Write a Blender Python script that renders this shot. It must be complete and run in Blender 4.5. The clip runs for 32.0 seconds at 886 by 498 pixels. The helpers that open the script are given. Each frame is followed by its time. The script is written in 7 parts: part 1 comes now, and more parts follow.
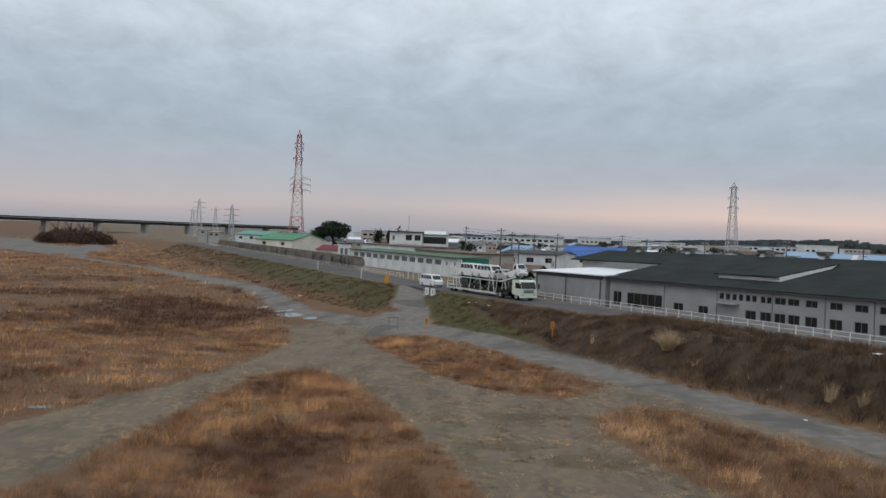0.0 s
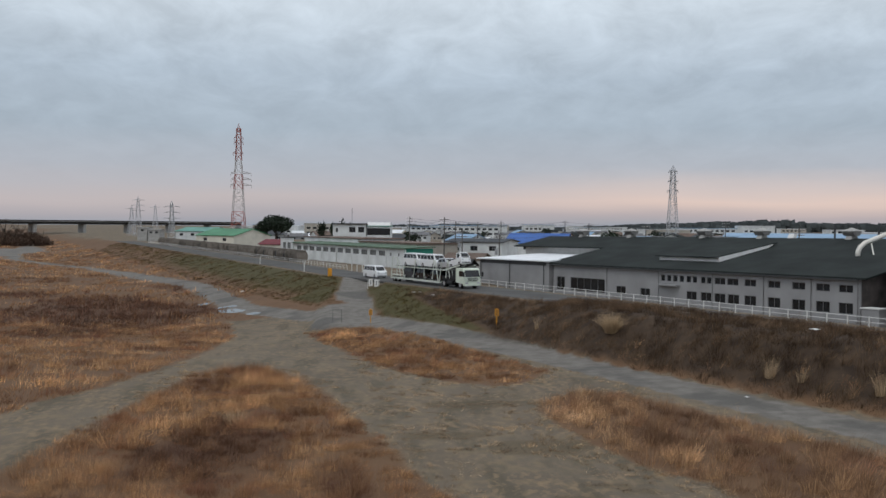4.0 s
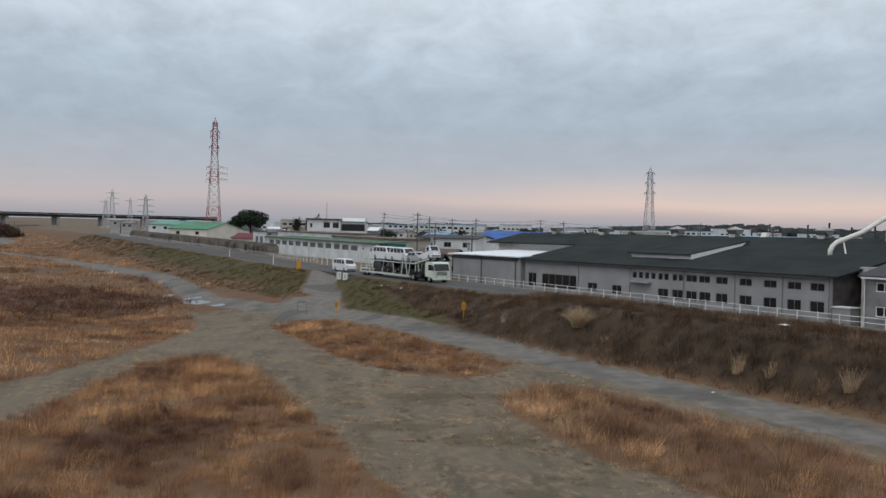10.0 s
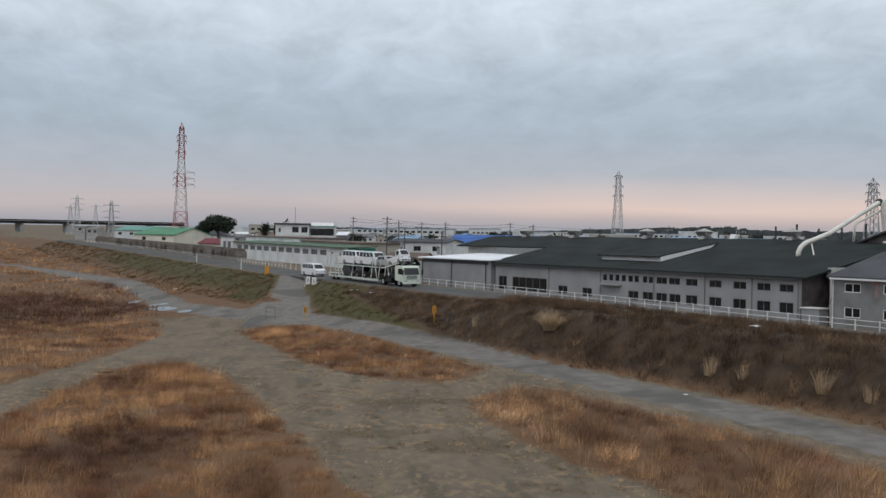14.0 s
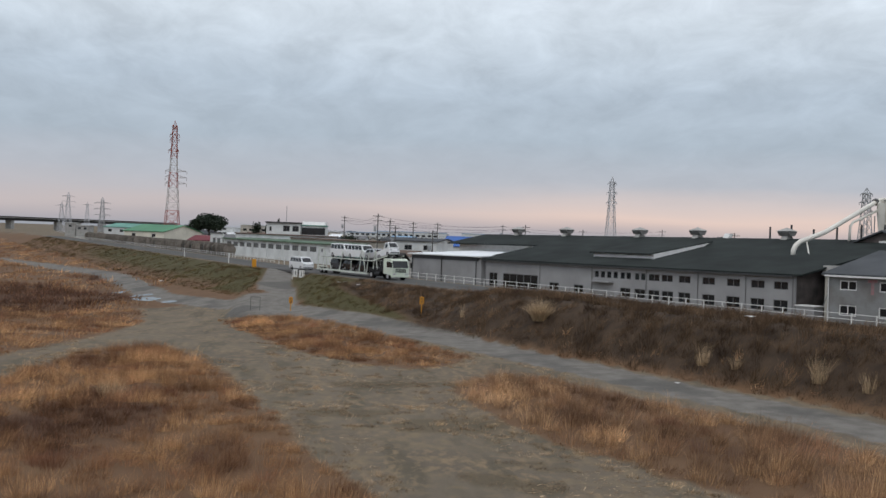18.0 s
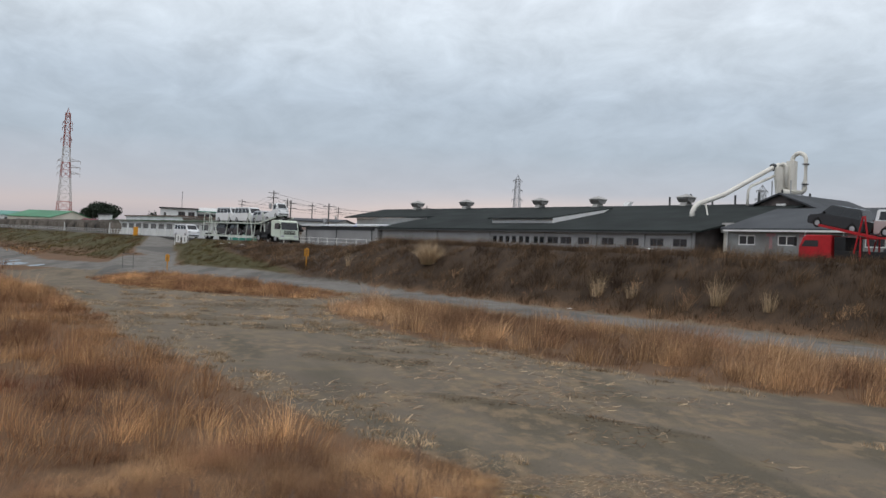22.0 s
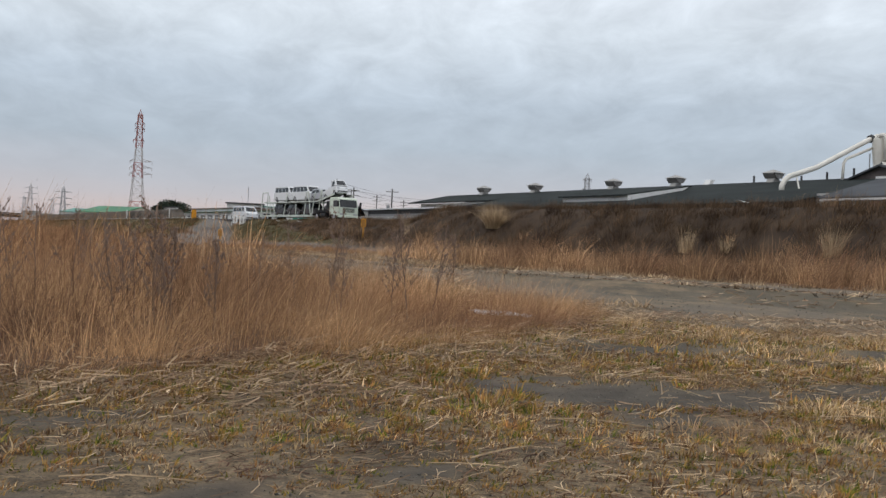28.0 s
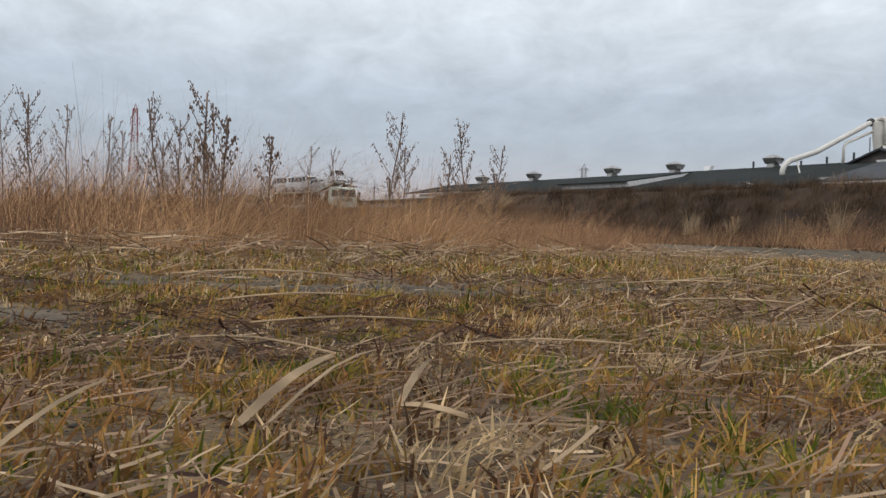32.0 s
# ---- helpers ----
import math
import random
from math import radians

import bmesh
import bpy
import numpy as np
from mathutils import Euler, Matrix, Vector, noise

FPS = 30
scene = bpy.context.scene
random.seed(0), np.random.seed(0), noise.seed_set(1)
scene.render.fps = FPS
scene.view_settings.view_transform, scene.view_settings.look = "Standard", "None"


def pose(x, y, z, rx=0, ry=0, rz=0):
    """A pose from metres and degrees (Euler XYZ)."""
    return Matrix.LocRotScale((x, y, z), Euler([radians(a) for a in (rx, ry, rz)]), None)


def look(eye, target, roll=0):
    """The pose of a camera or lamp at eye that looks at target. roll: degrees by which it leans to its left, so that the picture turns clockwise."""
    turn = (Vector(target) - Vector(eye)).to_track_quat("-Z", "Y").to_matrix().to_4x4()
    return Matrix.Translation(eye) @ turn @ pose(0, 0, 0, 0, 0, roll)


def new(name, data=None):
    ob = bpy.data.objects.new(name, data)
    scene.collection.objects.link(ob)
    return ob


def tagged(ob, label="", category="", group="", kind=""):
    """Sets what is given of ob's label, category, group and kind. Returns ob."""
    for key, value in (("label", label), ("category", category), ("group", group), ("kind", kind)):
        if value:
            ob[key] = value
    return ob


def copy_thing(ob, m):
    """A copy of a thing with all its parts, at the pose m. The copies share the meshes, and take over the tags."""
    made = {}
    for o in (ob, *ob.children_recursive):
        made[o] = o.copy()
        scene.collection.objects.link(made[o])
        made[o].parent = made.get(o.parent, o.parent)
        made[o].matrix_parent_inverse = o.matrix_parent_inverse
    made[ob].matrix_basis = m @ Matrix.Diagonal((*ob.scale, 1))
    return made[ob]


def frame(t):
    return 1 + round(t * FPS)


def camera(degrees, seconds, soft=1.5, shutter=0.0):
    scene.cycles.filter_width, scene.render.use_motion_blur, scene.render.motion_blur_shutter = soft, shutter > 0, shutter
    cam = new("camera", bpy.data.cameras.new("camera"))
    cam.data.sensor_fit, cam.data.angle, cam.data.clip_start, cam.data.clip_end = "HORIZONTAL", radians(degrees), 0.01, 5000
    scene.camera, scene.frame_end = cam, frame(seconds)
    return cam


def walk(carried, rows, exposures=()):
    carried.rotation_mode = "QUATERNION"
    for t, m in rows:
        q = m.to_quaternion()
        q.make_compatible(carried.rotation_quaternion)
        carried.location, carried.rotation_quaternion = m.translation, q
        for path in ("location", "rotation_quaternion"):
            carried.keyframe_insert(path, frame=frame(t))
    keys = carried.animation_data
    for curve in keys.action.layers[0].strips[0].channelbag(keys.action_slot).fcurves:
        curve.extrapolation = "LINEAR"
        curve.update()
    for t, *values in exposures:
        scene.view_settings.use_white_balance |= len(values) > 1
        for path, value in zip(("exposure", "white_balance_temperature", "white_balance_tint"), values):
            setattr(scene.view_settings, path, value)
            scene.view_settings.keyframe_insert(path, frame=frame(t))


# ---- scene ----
cam = camera(49.5, 32.0)
PATH = [
    (0, (0.000, -0.000, 10.900), (0.014, 2.000, 10.869), 2.14),
    (0.5, (-0.185, -0.123, 11.010), (-0.179, 1.877, 10.971), 1.56),
    (1, (-0.240, -0.167, 11.040), (-0.229, 1.833, 11.001), 0.96),
    (1.5, (-0.180, -0.094, 11.052), (-0.151, 1.905, 11.014), 0.37),
    (2, (-0.195, -0.012, 11.035), (-0.145, 1.987, 10.997), 0.21),
    (2.5, (-0.081, 0.138, 10.966), (-0.011, 2.136, 10.924), 0.16),
    (3, (0.092, 0.343, 10.890), (0.182, 2.341, 10.844), 0.04),
    (3.5, (0.189, 0.522, 10.881), (0.299, 2.518, 10.833), 0.18),
    (4, (0.365, 0.605, 10.772), (0.493, 2.600, 10.724), 0.49),
    (4.5, (0.683, 0.996, 10.570), (0.827, 2.991, 10.524), 0.55),
    (6.5, (1.285, 2.488, 10.199), (1.493, 4.477, 10.176), 1.74),
    (7, (1.284, 2.530, 10.112), (1.475, 4.521, 10.095), 2.02),
    (7.5, (1.247, 2.487, 10.145), (1.411, 4.480, 10.122), 2.00),
    (8, (1.302, 2.344, 10.105), (1.446, 4.339, 10.073), 1.75),
    (8.5, (1.353, 2.250, 10.048), (1.489, 4.245, 10.011), 1.37),
    (9, (1.483, 2.324, 9.942), (1.624, 4.318, 9.905), 1.21),
    (9.5, (1.558, 2.431, 9.964), (1.715, 4.425, 9.925), 1.18),
    (10, (1.623, 2.516, 9.953), (1.796, 4.508, 9.905), 1.42),
    (10.5, (1.643, 2.666, 9.891), (1.834, 4.656, 9.842), 1.66),
    (11, (1.643, 2.819, 9.842), (1.850, 4.808, 9.805), 1.84),
    (11.5, (1.573, 2.912, 9.880), (1.789, 4.900, 9.852), 1.91),
    (12, (1.575, 2.928, 9.963), (1.787, 4.916, 9.935), 1.82),
    (12.5, (1.556, 3.038, 9.991), (1.765, 5.027, 9.960), 1.64),
    (13, (1.559, 3.067, 9.936), (1.770, 5.056, 9.907), 1.44),
    (13.5, (1.625, 3.173, 9.878), (1.845, 5.161, 9.849), 1.11),
    (14, (1.649, 3.314, 9.869), (1.885, 5.300, 9.831), 1.08),
    (14.5, (1.736, 3.458, 9.863), (1.990, 5.442, 9.819), 1.02),
    (15, (1.851, 3.599, 9.850), (2.119, 5.580, 9.802), 1.07),
    (15.5, (1.972, 3.835, 9.790), (2.255, 5.814, 9.746), 0.73),
    (17.5, (2.341, 4.919, 8.613), (2.602, 6.901, 8.578), 1.93),
    (18, (2.324, 5.164, 8.254), (2.574, 7.148, 8.230), 2.09),
    (18.5, (2.514, 5.586, 7.669), (2.781, 7.567, 7.631), 1.86),
    (19, (2.858, 6.187, 7.009), (3.160, 8.164, 6.955), 1.09),
    (19.5, (3.302, 6.861, 6.256), (3.641, 8.831, 6.195), 0.65),
    (20, (3.804, 7.644, 5.500), (4.175, 9.609, 5.456), 0.26),
    (20.5, (4.289, 8.385, 4.884), (4.680, 10.346, 4.853), 0.52),
    (21, (4.677, 9.104, 4.331), (5.084, 11.062, 4.307), 1.29),
    (21.5, (5.108, 9.554, 3.567), (5.528, 11.510, 3.567), 2.40),
    (22, (5.013, 9.896, 3.358), (5.451, 11.848, 3.351), 2.63),
    (22.5, (5.117, 10.213, 3.011), (5.546, 12.166, 2.987), 2.95),
    (23, (5.262, 10.705, 2.716), (5.653, 12.666, 2.674), 2.76),
    (23.5, (5.477, 11.329, 2.378), (5.841, 13.295, 2.333), 2.56),
    (24, (5.734, 11.961, 2.070), (6.089, 13.929, 2.048), 2.38),
    (24.5, (5.956, 12.500, 1.790), (6.314, 14.467, 1.781), 2.23),
    (25, (6.072, 12.990, 1.505), (6.430, 14.957, 1.479), 2.38),
    (25.5, (6.127, 13.523, 1.273), (6.477, 15.492, 1.228), 2.52),
    (26, (6.230, 14.074, 1.029), (6.568, 16.044, 0.974), 2.46),
    (26.5, (6.419, 14.654, 0.742), (6.745, 16.626, 0.697), 2.12),
    (28.5, (6.616, 16.145, 0.418), (6.909, 18.123, 0.419), 2.80),
    (29, (6.620, 16.201, 0.348), (6.913, 18.180, 0.338), 2.57),
    (29.5, (6.629, 16.301, 0.298), (6.917, 18.280, 0.280), 2.31),
    (30, (6.603, 16.411, 0.199), (6.882, 18.392, 0.198), 2.38),
    (30.5, (6.524, 16.419, 0.134), (6.794, 18.400, 0.131), 2.57),
    (31, (6.390, 16.409, 0.087), (6.658, 18.391, 0.066), 2.51),
    (31.5, (6.369, 16.443, 0.075), (6.657, 18.422, 0.042), 2.45),
    (32, (6.368, 16.425, 0.068), (6.674, 18.401, 0.049), 2.11),
]
walk(cam, [(t, look(eye, target, roll)) for t, eye, target, roll in PATH],
     [(0, 0.0, 6580, 10), (15, 0.03, 6590, 10), (20, 0.12, 6660, 11), (26, 0.16, 6680, 11), (32, 0.16, 6790, 12)])

# ---------------------------------------------------------------- world and light
world = bpy.data.worlds.new("overcast_sky")
scene.world = world
world.use_nodes = True


def build_sky():
    nt = world.node_tree
    nt.nodes.clear()
    N, L = nt.nodes.new, nt.links.new
    out, bg = N("ShaderNodeOutputWorld"), N("ShaderNodeBackground")
    bg.inputs[1].default_value = 1.0
    L(bg.outputs[0], out.inputs[0])
    tc = N("ShaderNodeTexCoord")
    sep = N("ShaderNodeSeparateXYZ")
    L(tc.outputs["Generated"], sep.inputs[0])
    sky = N("ShaderNodeTexSky")
    sky.sky_type, sky.sun_disc = "NISHITA", False
    sky.sun_elevation, sky.sun_rotation = radians(35), radians(200)
    skyv = N("ShaderNodeVectorMath")
    skyv.operation = "SCALE"
    skyv.inputs[3].default_value = 0.06
    L(sky.outputs[0], skyv.inputs[0])
    # cloud deck on a plane overhead: direction divided by its height
    zz = N("ShaderNodeMath")
    zz.operation = "MAXIMUM"
    zz.inputs[1].default_value = 0.0
    L(sep.outputs[2], zz.inputs[0])
    za = N("ShaderNodeMath")
    za.inputs[1].default_value = 0.30
    L(zz.outputs[0], za.inputs[0])
    dv = N("ShaderNodeVectorMath")
    dv.operation = "DIVIDE"
    cmb = N("ShaderNodeCombineXYZ")
    for i in range(3):
        L(za.outputs[0], cmb.inputs[i])
    L(tc.outputs["Generated"], dv.inputs[0])
    L(cmb.outputs[0], dv.inputs[1])
    mp = N("ShaderNodeMapping")
    mp.inputs["Scale"].default_value = (1.5, 1.15, 1.0)
    mp.inputs["Rotation"].default_value = (0, 0, radians(12))
    L(dv.outputs[0], mp.inputs[0])
    n1 = N("ShaderNodeTexNoise")
    n1.inputs["Scale"].default_value, n1.inputs["Detail"].default_value, n1.inputs["Roughness"].default_value = 4.4, 10.0, 0.60
    n1.inputs["Distortion"].default_value = 0.35
    L(mp.outputs[0], n1.inputs["Vector"])
    # tone of the deck by elevation
    ramp = N("ShaderNodeValToRGB")
    e = ramp.color_ramp.elements
    stops = [(0.0, (0.33, 0.36, 0.42)), (0.010, (0.42, 0.40, 0.44)), (0.026, (0.54, 0.485, 0.50)), (0.040, (0.49, 0.485, 0.53)), (0.058, (0.45, 0.48, 0.545)), (0.10, (0.40, 0.475, 0.56)),
             (0.15, (0.45, 0.535, 0.63)), (0.22, (0.62, 0.705, 0.79)), (0.34, (0.80, 0.87, 0.96)), (1.0, (0.86, 0.92, 1.0))]
    while len(e) < len(stops):
        e.new(0.5)
    for k, (p, c) in enumerate(stops):
        e[k].position, e[k].color = p, (*c, 1)
    # peach glow under the cloud edge, stronger towards the east
    glow = N("ShaderNodeValToRGB")
    ge = glow.color_ramp.elements
    gs = [(0.0, (0, 0, 0)), (0.012, (0.06, 0.02, 0.0)), (0.026, (0.22, 0.11, 0.04)), (0.042, (0.12, 0.06, 0.02)), (0.06, (0, 0, 0))]
    while len(ge) < len(gs):
        ge.new(0.5)
    for k, (p, c) in enumerate(gs):
        ge[k].position, ge[k].color = p, (*c, 1)
    east = N("ShaderNodeMapRange")
    east.inputs[1].default_value, east.inputs[2].default_value = -0.05, 0.30
    L(sep.outputs[0], east.inputs[0])
    gsc, gadd = N("ShaderNodeVectorMath"), N("ShaderNodeVectorMath")
    gsc.operation = "SCALE"
    L(glow.outputs[0], gsc.inputs[0])
    L(east.outputs[0], gsc.inputs[3])
    L(ramp.outputs[0], gadd.inputs[0])
    L(gsc.outputs[0], gadd.inputs[1])
    # the warm band follows uneven cloud edges
    wob = N("ShaderNodeMath")
    wob.operation = "MULTIPLY_ADD"
    n2 = N("ShaderNodeTexNoise")
    n2.inputs["Scale"].default_value, n2.inputs["Detail"].default_value = 3.0, 4.0
    m2 = N("ShaderNodeMapping")
    m2.inputs["Scale"].default_value = (1.0, 1.0, 9.0)
    L(tc.outputs["Generated"], m2.inputs[0])
    L(m2.outputs[0], n2.inputs["Vector"])
    sub = N("ShaderNodeMath")
    sub.inputs[1].default_value = -0.5
    L(n2.outputs[0], sub.inputs[0])
    wob.inputs[1].default_value = 0.022
    L(sub.outputs[0], wob.inputs[0])
    L(zz.outputs[0], wob.inputs[2])
    L(wob.outputs[0], ramp.inputs[0])
    cr = N("ShaderNodeMapRange")
    cr.inputs[1].default_value, cr.inputs[2].default_value = 0.34, 0.68
    cr.inputs[3].default_value, cr.inputs[4].default_value = 0.88, 1.15
    L(n1.outputs[0], cr.inputs[0])
    mul = N("ShaderNodeVectorMath")
    mul.operation = "SCALE"
    L(wob.outputs[0], glow.inputs[0])
    L(gadd.outputs[0], mul.inputs[0])
    fade = N("ShaderNodeMapRange")
    fade.inputs[1].default_value, fade.inputs[2].default_value = 0.03, 0.17
    L(zz.outputs[0], fade.inputs[0])
    one = N("ShaderNodeMix")
    one.inputs[2].default_value = 1.0
    L(fade.outputs[0], one.inputs[0])
    L(cr.outputs[0], one.inputs[3])
    L(one.outputs[0], mul.inputs[3])
    mix = N("ShaderNodeMix")
    mix.data_type = "RGBA"
    mix.inputs[0].default_value = 0.93
    L(skyv.outputs[0], mix.inputs[6])
    L(mul.outputs[0], mix.inputs[7])
    L(mix.outputs[2], bg.inputs[0])


build_sky()
sun = new("sun", bpy.data.lights.new("sun", "SUN"))
sun.data.energy, sun.data.angle, sun.data.color = 0.6, radians(25), (1.0, 0.96, 0.90)
sun.matrix_world = look((0, 0, 60), (25, 30, 0))

# ---------------------------------------------------------------- materials


def material(name, base, rough=0.8, metal=0.0, vary=0.15, scale=3.0, fine=40.0, bump=0.0, second=None, per="", spec=0.3, hue=0.0):
    """Plain surface with broad stains, fine grain and small relief. per: '' | 'object' | 'island'."""
    m = bpy.data.materials.new(name)
    m.use_nodes = True
    nt = m.node_tree
    N, L = nt.nodes.new, nt.links.new
    b = nt.nodes["Principled BSDF"]
    b.inputs["Roughness"].default_value, b.inputs["Metallic"].default_value = rough, metal
    b.inputs["Specular IOR Level"].default_value = spec
    tc = N("ShaderNodeTexCoord")
    n1, n2 = N("ShaderNodeTexNoise"), N("ShaderNodeTexNoise")
    for n, s, d in ((n1, scale, 5.0), (n2, fine, 3.0)):
        n.inputs["Scale"].default_value, n.inputs["Detail"].default_value = s, d
        L(tc.outputs["Object"], n.inputs["Vector"])
    mx = N("ShaderNodeMix")
    mx.data_type = "RGBA"
    lo = second or tuple(c * (1 - 1.6 * vary) for c in base)
    mx.inputs[6].default_value, mx.inputs[7].default_value = (*lo, 1), (*[min(1, c * (1 + vary)) for c in base], 1)
    mr = N("ShaderNodeMapRange")
    mr.inputs[1].default_value, mr.inputs[2].default_value = 0.3, 0.7
    L(n1.outputs[0], mr.inputs[0])
    L(mr.outputs[0], mx.inputs[0])
    hs = N("ShaderNodeHueSaturation")
    L(mx.outputs[2], hs.inputs["Color"])
    v = N("ShaderNodeMath")
    v.operation = "MULTIPLY_ADD"
    v.inputs[1].default_value, v.inputs[2].default_value = vary * 1.6, 1 - vary * 0.8
    L(n2.outputs[0], v.inputs[0])
    last = v
    if per:
        src = N("ShaderNodeObjectInfo") if per == "object" else N("ShaderNodeNewGeometry")
        o = src.outputs["Random"] if per == "object" else src.outputs["Random Per Island"]
        w = N("ShaderNodeMath")
        w.operation = "MULTIPLY_ADD"
        w.inputs[1].default_value, w.inputs[2].default_value = 0.5, 0.75
        L(o, w.inputs[0])
        last = N("ShaderNodeMath")
        last.operation = "MULTIPLY"
        L(w.outputs[0], last.inputs[0])
        L(v.outputs[0], last.inputs[1])
        if hue:
            h = N("ShaderNodeMath")
            h.operation = "MULTIPLY_ADD"
            h.inputs[1].default_value, h.inputs[2].default_value = hue, 0.5 - hue / 2
            L(o, h.inputs[0])
            L(h.outputs[0], hs.inputs["Hue"])
    L(last.outputs[0], hs.inputs["Value"])
    L(hs.outputs[0], b.inputs["Base Color"])
    if bump:
        bp = N("ShaderNodeBump")
        bp.inputs["Strength"].default_value, bp.inputs["Distance"].default_value = bump, 0.02
        L(n2.outputs[0], bp.inputs["Height"])
        L(bp.outputs[0], b.inputs["Normal"])
    return m


def glass_dark(name, base=(0.015, 0.017, 0.02), rough=0.08):
    m = material(name, base, rough, 0.0, 0.2, 0.6, 4.0, 0.0, None, "", 0.5)
    return m


